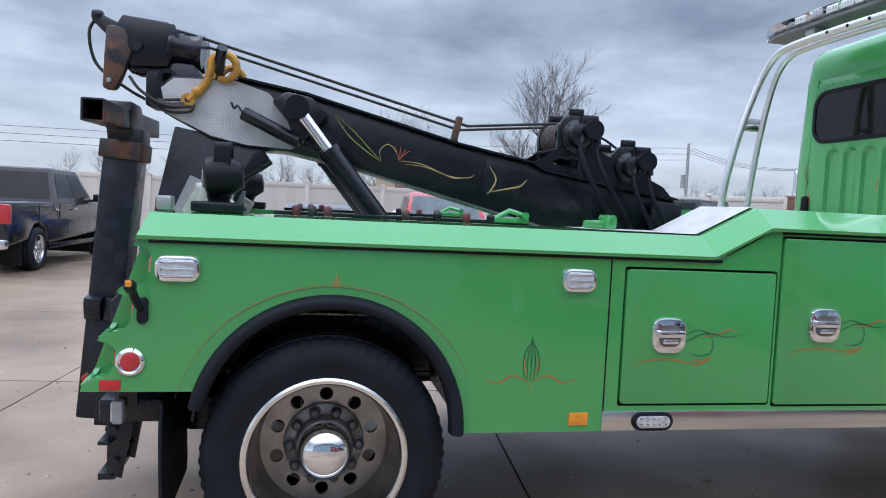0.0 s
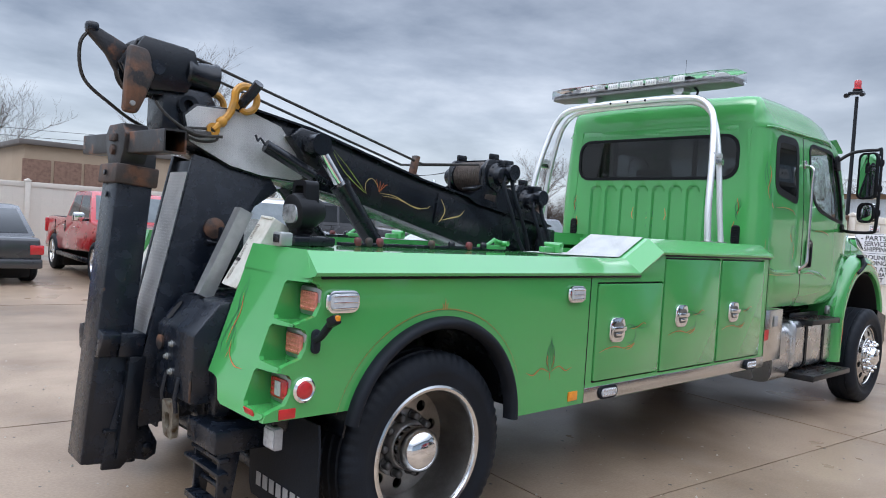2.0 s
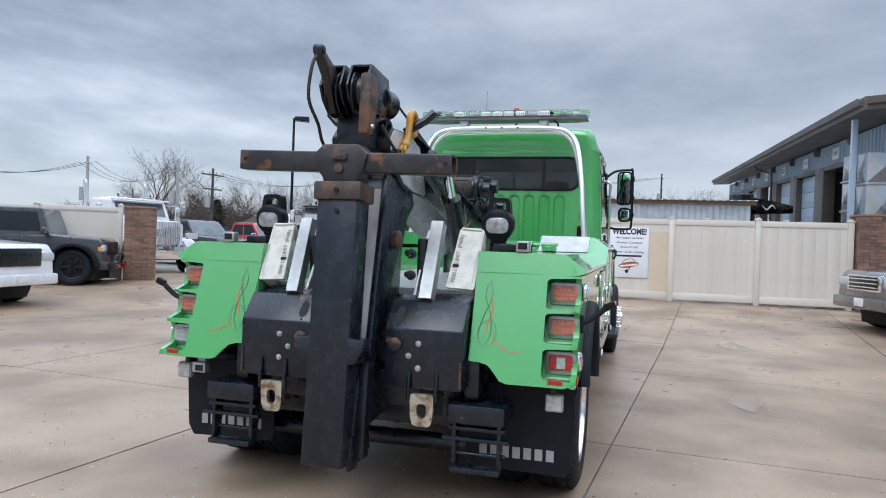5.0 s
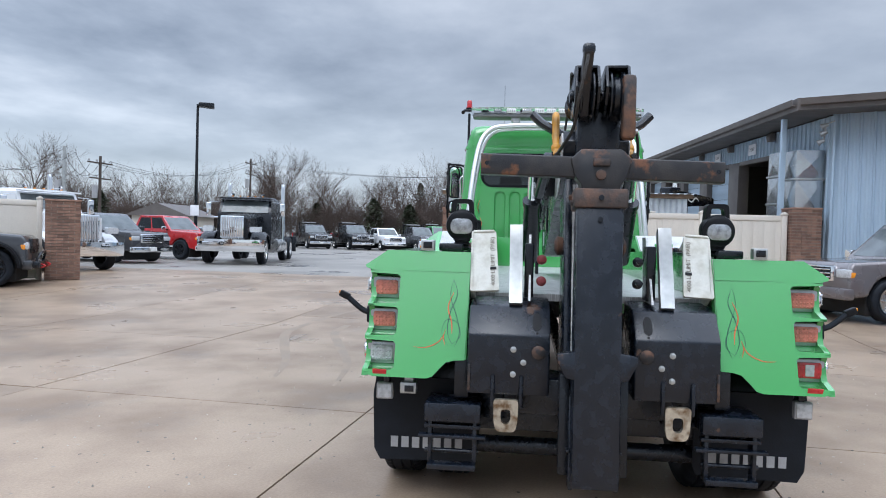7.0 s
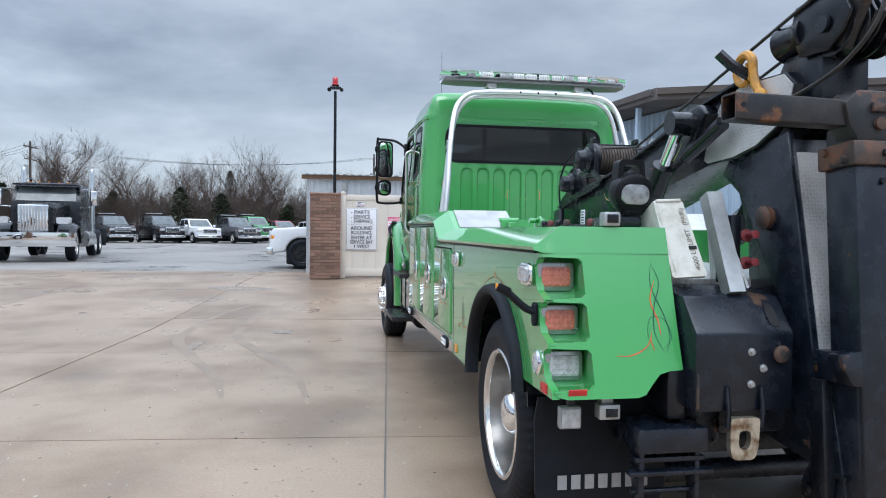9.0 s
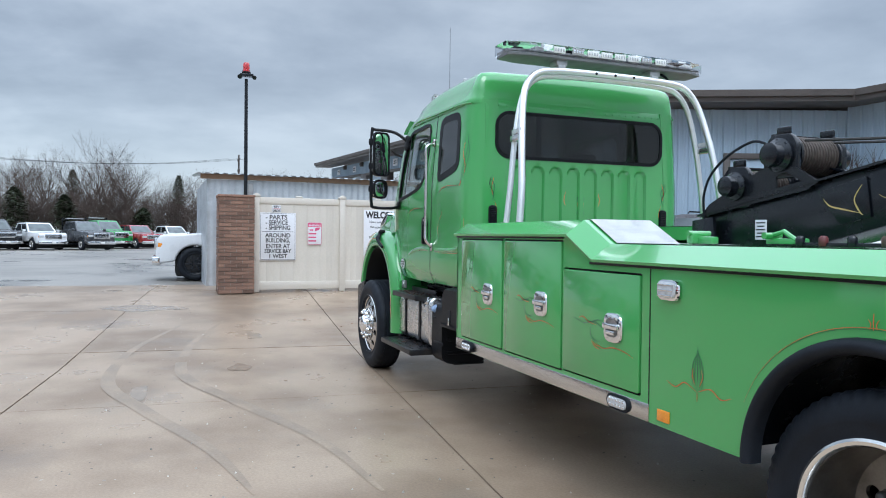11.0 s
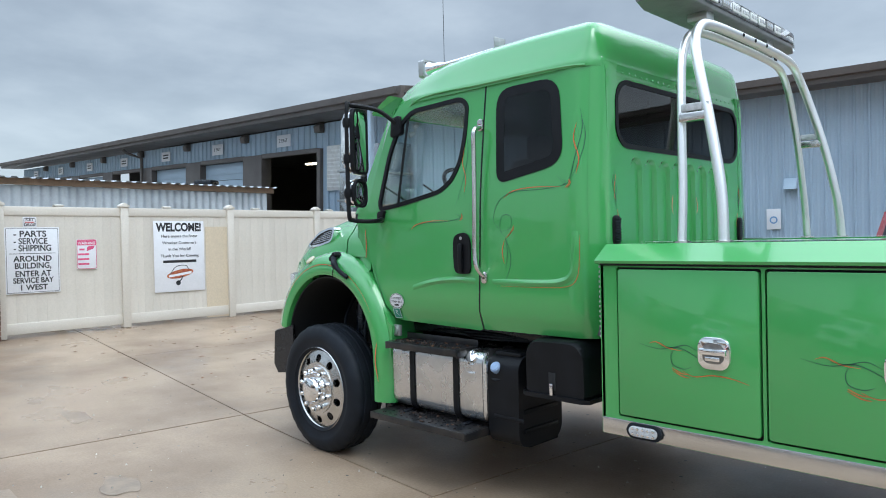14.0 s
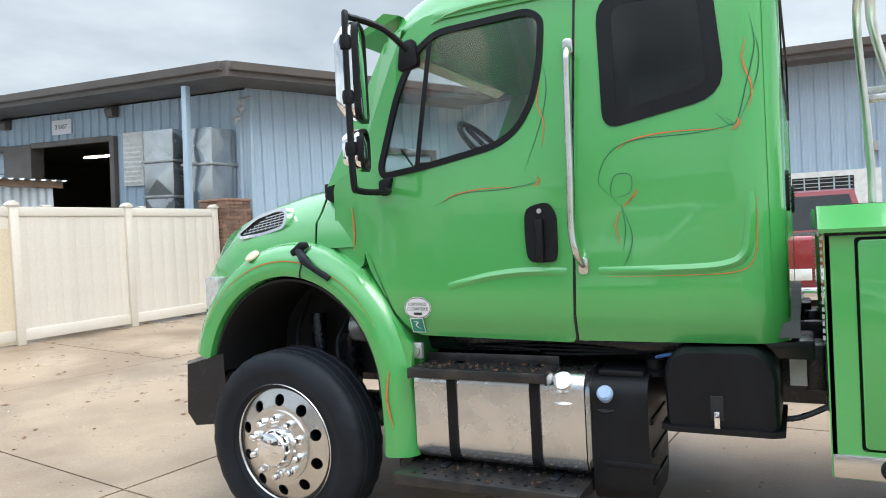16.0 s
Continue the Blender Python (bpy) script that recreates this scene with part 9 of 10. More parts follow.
    part("front_bumper", box((nose - 0.02, 0, low + 0.08), (0.22, W * 0.96, 0.22 if kind != "sedan" else 0.16), 0.04), CHROME if (chrome and kind != "sedan" and kind != "suv") else P, root)
    part("rear_bumper", box((tail + 0.02, 0, low + 0.10), (0.18, W * 0.94, 0.18), 0.04), CHROME if kind == "pickup" else P, root)
    for s in SIDES:
        part("head_lamp", box((nose - 0.05, s * W * 0.38, low + (hood - low) * 0.63), (0.12, W * 0.17, 0.17 if kind != "sedan" else 0.13), 0.03), CLEARLENS, root)
        part("turn_lamp", box((nose - 0.12, s * W * 0.455, low + (hood - low) * 0.6), (0.14, 0.05, 0.12), 0.02), AMBER, root)
        part("tail_lamp", box((tail + 0.05, s * W * 0.42, tz - 0.22), (0.12, W * 0.13, 0.34 if kind != "sedan" else 0.18), 0.025), REDLENS, root)
        mr = part("door_mirror", box((cowl - 0.18, s * (h + 0.12), belt + 0.08), (0.12, 0.22, 0.18), 0.04), CHROME if (chrome and color in ("red", "darkred", "grey")) else P, root)
        part("mirror_stay", box((cowl - 0.16, s * (h + 0.0), belt + 0.02), (0.08, 0.14, 0.05), 0.015), BLACK, mr)
        for k in range(2 if kind not in ("flatbed",) else 1):
            xx = cowl - L * (0.2 + 0.17 * k)
            part("door_handle", box((xx, s * (h * 0.965 + 0.012), belt - 0.16), (0.16, 0.03, 0.035), 0.01), CHROME if chrome else P, root)
            part("door_seam", box((xx + 0.14 - L * 0.17 - 0.02, s * (h * 0.975), (belt + low) / 2), (0.012, 0.02, belt - low - 0.1), 0), DARK, root)
        part("sill", box(((fx + rx) / 2, s * (h - 0.02), low - 0.02), (fx - rx - 2 * ar, 0.08, 0.1), 0.02), BLACK, root)
        for cx in (fx, rx):
            if kind in ("jeep",):
                part("arch_flare", loft([[(cx + r * math.cos(radians(a)), s * yy, wheel + r * math.sin(radians(a))) for r, yy in ((ar, h - 0.02), (ar + 0.02, h + 0.12), (ar + 0.08, h + 0.12), (ar + 0.1, h - 0.02))] for a in range(0, 181, 15)]), PLASTIC, root)
            car_wheel(wheel, 0.26, alloy, Matrix.Translation((cx, s * (h - 0.12), wheel)) @ (Matrix.Identity(4) if s < 0 else Matrix.Rotation(math.pi, 4, "Z")), root)
    for xx in (nose + 0.10, tail - 0.075):
        part("number_plate", box((xx, 0, low + 0.1 if xx > 0 else low + 0.35), (0.012, 0.31, 0.15), 0.004), WHITE_PAINT, root)
    if kind == "suv":
        for s in SIDES:
            part("roof_rail", tube([(r0 - 0.3, s * wt * 0.85, H + 0.02), (r0 - 0.35, s * wt * 0.85, H + 0.06), (r1 + 0.3, s * wt * 0.85, H + 0.06)], 0.018, 6), BLACK, root)
    if kind == "jeep":
        part("bull_bar", joined(tube(smoothed([(nose + 0.1, -0.55, low + 0.1), (nose + 0.2, -0.35, low + 0.35), (nose + 0.2, 0.35, low + 0.35), (nose + 0.1, 0.55, low + 0.1)]), 0.03, 8), box((nose + 0.1, 0, low + 0.08), (0.25, 1.5, 0.16), 0.03)), BLACK, root)
        for s in SIDES:
            part("tow_hook", tube(smoothed([(nose + 0.2, s * 0.45, low), (nose + 0.3, s * 0.45, low + 0.05), (nose + 0.2, s * 0.45, low + 0.1)]), 0.02, 6), REDTAPE, root)
    if rack:
        part("headache_rack", joined(box((c1 - 0.15, 0, H + 0.12), (0.1, W * 0.9, 0.06), 0.01), box((c1 - 0.15, W * 0.42, H * 0.85), (0.08, 0.08, H * 0.5), 0.01), box((c1 - 0.15, -W * 0.42, H * 0.85), (0.08, 0.08, H * 0.5), 0.01)), BLACK, root)
        part("roof_light_bar", box((c1 - 0.1, 0, H + 0.2), (0.2, W * 0.6, 0.09), 0.02), GREY, root)
    root.matrix_world = Matrix.Translation((x, y, ground_z(x) if z is None else z)) @ Matrix.Rotation(radians(heading), 4, "Z")
    return root


vehicle("pickup_truck", "black crew-cab pickup parked nose-in at the fence", -4.75, 11.9, 88, "pickup", "black", 5.8, 2.0, 1.92)
vehicle("sedan_car", "bright blue sedan parked nose-in at the fence", -1.25, 13.0, 88, "sedan", "blue", 4.7, 1.84, 1.46, 0.33, False)
vehicle("sedan_car", "dark grey sedan with red tail lamps, parked nose-in", 1.3, 13.4, 90, "sedan", "charcoal", 4.8, 1.84, 1.47, 0.33, False)
vehicle("pickup_truck", "red pickup with chrome bumper facing out from the fence", 4.15, 13.0, -92, "pickup", "red", 5.7, 2.0, 1.85, 0.42)
vehicle("pickup_truck", "white pickup with a black grille facing out", 7.15, 12.75, -84, "pickup", "white", 5.8, 2.02, 1.95, 0.42, False, False)
vehicle("off_road_car", "charcoal off-road car with black bull bar and big tyres", 11.45, 14.0, -62, "jeep", "charcoal", 4.4, 1.85, 1.95, 0.46, False, False)
vehicle("sport_utility_car", "taupe metallic sport utility car with a chrome grille", 11.85, -8.1, 103, "suv", "grey", 5.2, 2.02, 1.93, 0.41)
vehicle("pickup_truck", "dark red pickup with a black bed cover, tailgate out", 4.8, -9.15, -90, "pickup", "darkred", 5.9, 2.03, 1.95, 0.42)
vehicle("pickup_truck", "white pickup behind the brick pillar, nose out", 20.3, 0.65, 90, "pickup", "white", 5.9, 2.03, 1.95, 0.44, True, False)
vehicle("pickup_truck", "bright red pickup with black wheels in the back lot", 27.7, 16.7, -108, "pickup", "red", 5.9, 2.03, 1.95, 0.44, True, False)
vehicle("pickup_truck", "charcoal pickup parked beside a white semi tractor", 23.2, 17.1, -108, "pickup", "charcoal", 5.8, 2.0, 1.9, 0.42)
for yy, c, H, xx, rk in ((18.8, "black", 2.1, 56, True), (15.1, "black", 2.15, 56, True), (12.3, "white", 1.95, 56, False), (9.2, "charcoal", 2.1, 56, True), (8.2, "green", 2.3, 62, True), (5.8, "darkred", 1.95, 62, False), (3.0, "white", 1.95, 66, False), (21.0, "white", 1.5, 44, False), (24.0, "white", 1.5, 44, False)):
    vehicle("work_truck" if H > 1.6 else "sedan_car", "%s work truck in the back row, nose out" % c if H > 1.6 else "white car parked in the back lot", xx + 2.6, yy, 180 + 33, "pickup" if H > 1.6 else "sedan", c, 5.9 if H > 1.6 else 4.7, 2.1, H, 0.42, True, True, rk)


def semi(name, label, x, y, heading, cab, tail=6.0, size=1.0):
    """A conventional semi tractor: long hood with an upright bright grille, stacks, sleeper-less cab and bare frame."""
    root = thing(name, label, "truck")
    P = BLACK if cab == "black" else PAINTS[cab]
    part("hood", soften(loft([[(xx, -w, 0.95), (xx, w, 0.95), (xx, w * 0.98, t), (xx, w * 0.6, t + 0.1), (xx, -w * 0.6, t + 0.1), (xx, -w * 0.98, t)] for xx, w, t in ((0.0, 0.56, 1.68), (-1.0, 0.62, 1.76), (-2.0, 0.74, 1.84))]), 0.03), P, root)
    part("cab", soften(loft([[(-1.95, -1.05, 0.8), (-1.95, 1.05, 0.8), (-3.9, 1.1, 0.8), (-3.9, -1.1, 0.8)], [(-1.95, -1.05, 1.90), (-1.95, 1.05, 1.90), (-3.9, 1.1, 1.90), (-3.9, -1.1, 1.90)], [(-2.25, -0.98, 2.50), (-2.25, 0.98, 2.50), (-3.9, 1.0, 2.55), (-3.9, -1.0, 2.55)], [(-2.5, -0.8, 2.62), (-2.5, 0.8, 2.62), (-3.8, 0.8, 2.66), (-3.8, -0.8, 2.66)]]), 0.04), P, root)
    part("windscreen", loft([[(-1.95, -0.92, 1.98), (-1.95, 0.92, 1.98), (-2.2, 0.88, 2.44), (-2.2, -0.88, 2.44)], [(-1.99, -0.92, 1.98), (-1.99, 0.92, 1.98), (-2.24, 0.88, 2.44), (-2.24, -0.88, 2.44)]]), SEMIGLASS, root)
    part("sun_visor", box((-2.08, 0, 2.54), (0.34, 2.0, 0.05), 0.015), P, root)
    g = part("grille", box((0.04, 0, 1.33), (0.1, 0.86, 0.92), 0.03), CHROME, root, "upright bright grille")
    for k in range(9):
        part("grille_bar", box((0.10, -0.34 + 0.085 * k, 1.33), (0.012, 0.045, 0.8), 0.004), GREY, g)
    part("front_bumper", loft([[(xx, yy, zz) for xx, zz in ((0.38 + b, 0.48), (0.42 + b, 0.60), (0.40 + b, 0.92), (0.25 + b, 0.92), (0.25 + b, 0.48))] for yy, b in ((-1.22, -0.2), (-0.8, 0), (0.8, 0), (1.22, -0.2))]), CHROME, root, "wide chrome bumper")
    part("frame", joined(box((-3.0 - tail / 2, 0.42, 0.85), (tail + 4.5, 0.09, 0.26), 0.01), box((-3.0 - tail / 2, -0.42, 0.85), (tail + 4.5, 0.09, 0.26), 0.01), box((-tail - 3.0, 0, 0.95), (0.9, 0.8, 0.12), 0.02)), BLACK_WORN, root)
    for s in SIDES:
        part("fender", loft([[(-0.55 + r * math.cos(radians(a)), s * yy, 0.52 + r * math.sin(radians(a))) for r, yy in ((0.56, 1.2), (0.62, 1.2), (0.72, 1.05), (0.72, 0.66), (0.56, 0.66))] for a in range(-5, 185, 14)]), P, root)
        part("head_lamp", soften(loft([[(xx, s * yy + s * u, 1.30 + v) for u, v in rrect(0, 0, 0.38 * k, 0.2 * k, 0.06 * k)] for xx, yy, k in ((0.16, 0.85, 1), (-0.02, 0.87, 1.1))]), 0.0), CLEARLENS, root)
        st = part("exhaust_stack", tube([(-4.1, s * 1.12, 0.9), (-4.1, s * 1.12, 3.05), (-4.16, s * 1.12, 3.25)], 0.085, 14), CHROME, root, "chrome exhaust stack")
        part("stack_shield", cyl((-4.1, s * 1.12, 1.2), (-4.1, s * 1.12, 2.4), 0.11), CHROME, st)
        part("side_window", loft([[(-2.35, s * 1.02, 1.96), (-3.3, s * 1.06, 1.96), (-3.3, s * 0.99, 2.42), (-2.6, s * 0.98, 2.42)], [(-2.35, s * 0.98, 1.96), (-3.3, s * 1.02, 1.96), (-3.3, s * 0.95, 2.42), (-2.6, s * 0.94, 2.42)]]), SEMIGLASS, root)
        mr = part("mirror", box((-2.1, s * 1.45, 2.1), (0.1, 0.2, 0.5), 0.03), CHROME, root)
        part("mirror_arm", tube([(-2.2, s * 1.05, 2.4), (-2.1, s * 1.45, 2.38), (-2.1, s * 1.45, 1.8), (-2.2, s * 1.06, 1.78)], 0.015, 6), CHROME, mr)
        part("fuel_tank", cyl((-2.6, s * 0.95, 0.68), (-4.4, s * 0.95, 0.68), 0.3, None, 20, 0.02), TANK, root)
        part("horn", lathe([(0.012, 0.4), (0.02, 0.1), (0.07, 0)], (-2.5, s * 0.6, 2.70), (-1, 0, 0), 14), CHROME, root)
        for cx, yo in ((-0.55, 1.0), (-tail - 2.6, 0.98), (-tail - 3.9, 0.98)):
            car_wheel(0.5, 0.28, True, Matrix.Translation((cx, s * yo, 0.5)) @ (Matrix.Identity(4) if s < 0 else Matrix.Rotation(math.pi, 4, "Z")), root)
        part("mud_guard", box((-tail - 4.6, s * 0.95, 0.7), (0.03, 0.6, 0.7), 0.01), BLACK, root)
    for k in range(5):
        part("roof_lamp", box((-2.45, -0.6 + 0.3 * k, 2.64), (0.08, 0.06, 0.04), 0.015), AMBER, root)
    root.matrix_world = Matrix.Translation((x, y, ground_z(x))) @ Matrix.Rotation(radians(heading), 4, "Z") @ Matrix.Diagonal((size, size, size, 1))
    return root


semi("semi_tractor", "black semi tractor with chrome stacks and bare frame", 23.4, 11.6, 189, "black", 2.5, 1.07)
semi("semi_tractor", "white semi tractor with a chrome grille behind the pillar", 16.3, 13.2, -116, "white", 3.0, 0.94)

# ---- lamp pole, utility poles and wires ----
lp = thing("lot_lamp", "tall dark lot lamp pole with a box lamp head", "lamp")
part("pole", cyl((35.2, 18.7, 0), (35.2, 18.7, 8.75), 0.11, 0.07, 12), BLACK, lp)
part("lamp_head", joined(prism([(-0.05, 8.6), (0.15, 8.6), (0.9, 8.55), (0.9, 8.85), (0.1, 8.85)], "y", -0.25, 0.25, 0.03)), BLACK, lp).matrix_basis = Matrix.Translation((35.2, 18.7, 0)) @ Matrix.Rotation(radians(-70), 4, "Z")
part("notice", box((35.05, 18.7, 2.7), (0.02, 0.5, 0.6), 0.004), SIGNWHITE, lp)


def utility_pole(x, y, h, heading, arms=True):
    u = thing("utility_pole", "weathered wooden utility pole with crossarms" if arms else "slim grey utility pole beyond the fence", "pole", "utility poles")
    part("pole", cyl((0, 0, 0), (0, 0, h), 0.13, 0.09, 10), BARK if arms else GALV, u)
    for k, z in enumerate((h - 0.5, h - 1.6) if arms else ()):
        part("crossarm", box((0, 0, z), (0.09, 2.4 - 0.4 * k, 0.10), 0.01), BARK, u)
        for j in range(4):
            part("insulator", lathe([(0.03, 0), (0.06, 0.05), (0.05, 0.15), (0, 0.18)], (0, -1.1 + 0.72 * j, z + 0.07), (0, 0, 1), 8), GREY, u)
    part("transformer", cyl((0.25, 0.2, h - 3.0), (0.25, 0.2, h - 2.1), 0.2, None, 12, 0.03), GREY, u)
    u.matrix_world = Matrix.Translation((x, y, 0.2)) @ Matrix.Rotation(radians(heading), 4, "Z")


POLES = [(26.1, 40.0, 6.4, 60, False), (36.0, 34.3, 6.4, 70, False), (37.0, 28.0, 6.3, 75, False), (44.3, 30.2, 6.5, 80), (66.0, 27.5, 8.8, 85), (75.0, -3.7, 9.5, 90)]
for p in POLES:
    utility_pole(*p)
wires = []
for a, b in zip(POLES, POLES[1:]):
    for j in range(3):
        off = -0.9 + 0.9 * j
        pa, pb = Vector((a[0] + off * 0.3, a[1] + off, a[2] - 0.2)), Vector((b[0] + off * 0.3, b[1] + off, b[2] - 0.2))
        wires.append(tube([pa.lerp(pb, t / 10) - Vector((0, 0, 1.2 * (1 - (2 * t / 10 - 1) ** 2))) for t in range(11)], 0.014, 4))
for j in range(3):
    pa, pb = Vector((26.1, 40.0, 6.3 - 0.4 * j)), Vector((-60.0, 46.0, 7.0 - 0.5 * j))
    wires.append(tube([pa.lerp(pb, t / 10) - Vector((0, 0, 1.5 * (1 - (2 * t / 10 - 1) ** 2))) for t in range(11)], 0.016, 4))
wr = finish("overhead_wires", joined(*wires), BLACK)
tagged(wr, "black overhead wires strung between utility poles", "wire", kind="stuff")

# ---- neighbouring building and far sheds ----
nb = thing("neighbour_building", "low tan brick building with a flat roof beyond the fence", "building")
part("wall", box((9.0, 29.0, 1.75), (9.0, 9.0, 3.5), 0.02), TAN, nb)
part("roof", box((9.0, 29.0, 3.58), (9.4, 9.4, 0.18), 0.02), TRIM, nb)
part("stone_band", joined(*[box((4.9 + 1.0 * k, 24.47, 2.2), (0.9, 0.06, 1.6), 0.01) for k in range(3)]), BRICK, nb)
fh = thing("far_house", "small pale house with a low gable roof beyond the lot", "house")
part("wall", box((61.0, 33.0, 1.4), (6.0, 5.2, 2.9), 0.02), VINYL, fh)
part("roof", prism([(29.9, 2.85), (36.1, 2.85), (33.0, 4.0)], "x", 57.6, 64.4), TRIM, fh)
# wrecker boom showing over the fence
wb = thing("parked_boom", "black tow boom standing over the fence by the shop", "boom")
part("boom_beam", prism([(0, 2.55), (0.3, 2.95), (1.3, 2.85), (2.1, 2.75), (2.1, 2.5), (1.3, 2.45), (0.6, 2.4), (0.25, 2.3)], "y", -0.15, 0.15, 0.03), BLACK, wb)
part("boom_column", box((0.3, 0, 1.3), (0.4, 0.4, 2.2), 0.03), BLACK, wb)
part("boom_head", box((0.15, 0, 2.85), (0.5, 0.5, 0.35), 0.06), BLACK, wb)
part("painted_swirl", ribbon([(0.8, 2.70), (1.0, 2.58), (1.2, 2.72), (1.35, 2.62)], 0.06, lambda u, v: (u, -0.155, v)), WHITE_PAINT, wb)
wb.matrix_world = Matrix.Translation((20.5, -4.5, 0.35)) @ Matrix.Rotation(radians(-55), 4, "Z")
# green utility cabinet and yellow bollard by the wing
ub = thing("utility_cabinet", "green steel utility cabinet by the shop wall", "cabinet")
part("cabinet_body", joined(box((10.2, -13.0, 0.75), (1.6, 0.9, 1.4), 0.03), box((10.2, -13.0, 1.48), (1.7, 1.0, 0.06), 0.02)), material("utility_green", (0.045, 0.09, 0.05), 0.5, grain=40, stain=3), ub)
yb = thing("bollard", "yellow steel bollard beside the utility cabinet", "bollard")
part("bollard_post", cyl((11.5, -12.2, 0), (11.5, -12.2, 1.25), 0.08, None, 16, 0.03), YELLOW, yb)

# ---- trees ----
def limb_mesh(rng, height, spread, levels, kids, r0, lean=0.0, thin=0.62, start=0.25):
    """A bare tree: trunk, limbs and twigs as tapered three- to five-sided bars. Returns (thick, thin) geometry."""
    thick, fine = ([], []), ([], [])

    def bar(dst, a, b, ra, rb, n):
        V, F = dst
        d = (b - a).normalized()
        u = d.orthogonal().normalized()
        v = d.cross(u)
        i = len(V)
        for p, r in ((a, ra), (b, rb)):
            for k in range(n):
                t = 2 * math.pi * k / n
                V.append(tuple(p + r * (math.cos(t) * u + math.sin(t) * v)))
        for k in range(n):
            F.append((i + k, i + (k + 1) % n, i + n + (k + 1) % n, i + n + k))

    def grow_limb(p, d, length, r, level):
        segs = 4 if level == 0 else 3
        q, dd = p.copy(), d.copy()
        for s in range(segs):
            dd = (dd + Vector((rng.uniform(-1, 1), rng.uniform(-1, 1), rng.uniform(-0.4, 0.8))) * (0.10 + 0.05 * level)).normalized()
            e = q + dd * length / segs
            ra, rb = r * (1 - 0.6 * s / segs), r * (1 - 0.6 * (s + 1) / segs)
            bar(thick if level < 2 else fine, q, e, ra, rb, 6 if level == 0 else (4 if level < 3 else 3))
            frac = (s + 1) / segs
            if level < levels and (level > 0 or frac >= start):
                m = kids if level < 3 else max(2, kids - 1)
                for _ in range(max(1, round(m * (0.6 if s < segs - 1 else 1.0)))):
                    a = rng.uniform(0, 2 * math.pi)
                    o = Vector((math.cos(a), math.sin(a), rng.uniform(-0.05, 0.5))) * spread
                    nd = (dd + o).normalized()
                    grow_limb(e, nd, length * rng.uniform(0.45, 0.72), max(rb * thin, 0.006), level + 1)
            q = e
    grow_limb(Vector((0, 0, -0.1)), Vector((lean, 0, 1)).normalized(), height * 0.48, r0, 0)
    return thick, fine


def raw(name, geo, mat):
    me = bpy.data.meshes.new(name)
    me.from_pydata(geo[0], [], geo[1])
    me.materials.append(mat)
    return me


def bare_tree(x, y, s, turn, meshes, label, z=None):
    t = thing("bare_tree", label, "tree")
    for nm, me in zip(("trunk", "crown"), meshes):
        o = new(nm, me)
        o.parent = t
    t.matrix_world = Matrix.Translation((x, y, (ground_z(x) if z is None else z) - 0.05)) @ Matrix.Rotation(radians(turn), 4, "Z") @ Matrix.Diagonal((s, s, s, 1))
    return t


KINDS = []
for k, (h, sp, lv, kd, r0) in enumerate(((9, 0.75, 4, 3, 0.17), (10, 0.6, 4, 3, 0.16), (8, 0.9, 4, 3, 0.15), (9.5, 0.7, 4, 3, 0.14), (7, 0.8, 3, 4, 0.12))):
    th, fi = limb_mesh(random.Random(40 + k), h, sp, lv, kd, r0)
    KINDS.append((raw("tree_trunk", th, BARK), raw("tree_crown", fi, TWIG)))
thw, fiw = limb_mesh(random.Random(7), 10, 0.75, 4, 4, 0.27, 0.05)
BIG = (raw("tree_trunk", thw, BARK), raw("tree_crown", fiw, TWIG))

# single trees beyond the fence
bare_tree(13.5, 33.5, 0.88, 20, BIG, "large bare grey tree beyond the tan building")
bare_tree(6.5, 45.0, 0.95, 250, KINDS[3], "leaning bare tree beyond the fence")
bare_tree(45.5, 36.0, 1.0, 10, KINDS[0], "bare tree behind the semi tractors")
bare_tree(69.0, 26.2, 1.0, 80, BIG, "tall bare tree by a utility pole")
bare_tree(72.0, 21.0, 1.08, 160, KINDS[0], "spreading bare tree behind the row of trucks")
bare_tree(72.0, 14.8, 0.85, 300, KINDS[3], "bare tree behind the row of trucks")
bare_tree(73.0, 9.3, 0.95, 45, KINDS[1], "bare tree behind the row of trucks")
bare_tree(74.0, 7.2, 0.85, 222, KINDS[2], "bare tree behind the row of trucks")


def bulk(me, V, F):
    """Fill a mesh with many four-cornered faces at once."""
    me.vertices.add(len(V))
    me.vertices.foreach_set("co", np.asarray(V, np.float32).ravel())
    me.loops.add(F.size)
    me.loops.foreach_set("vertex_index", F.astype(np.int32).ravel())
    me.polygons.add(len(F))
    me.polygons.foreach_set("loop_start", np.arange(0, F.size, 4, dtype=np.int32))
    me.update(calc_edges=True)


def arrays(geo):
    return np.array(geo[0], np.float32), np.array(geo[1], np.int32)


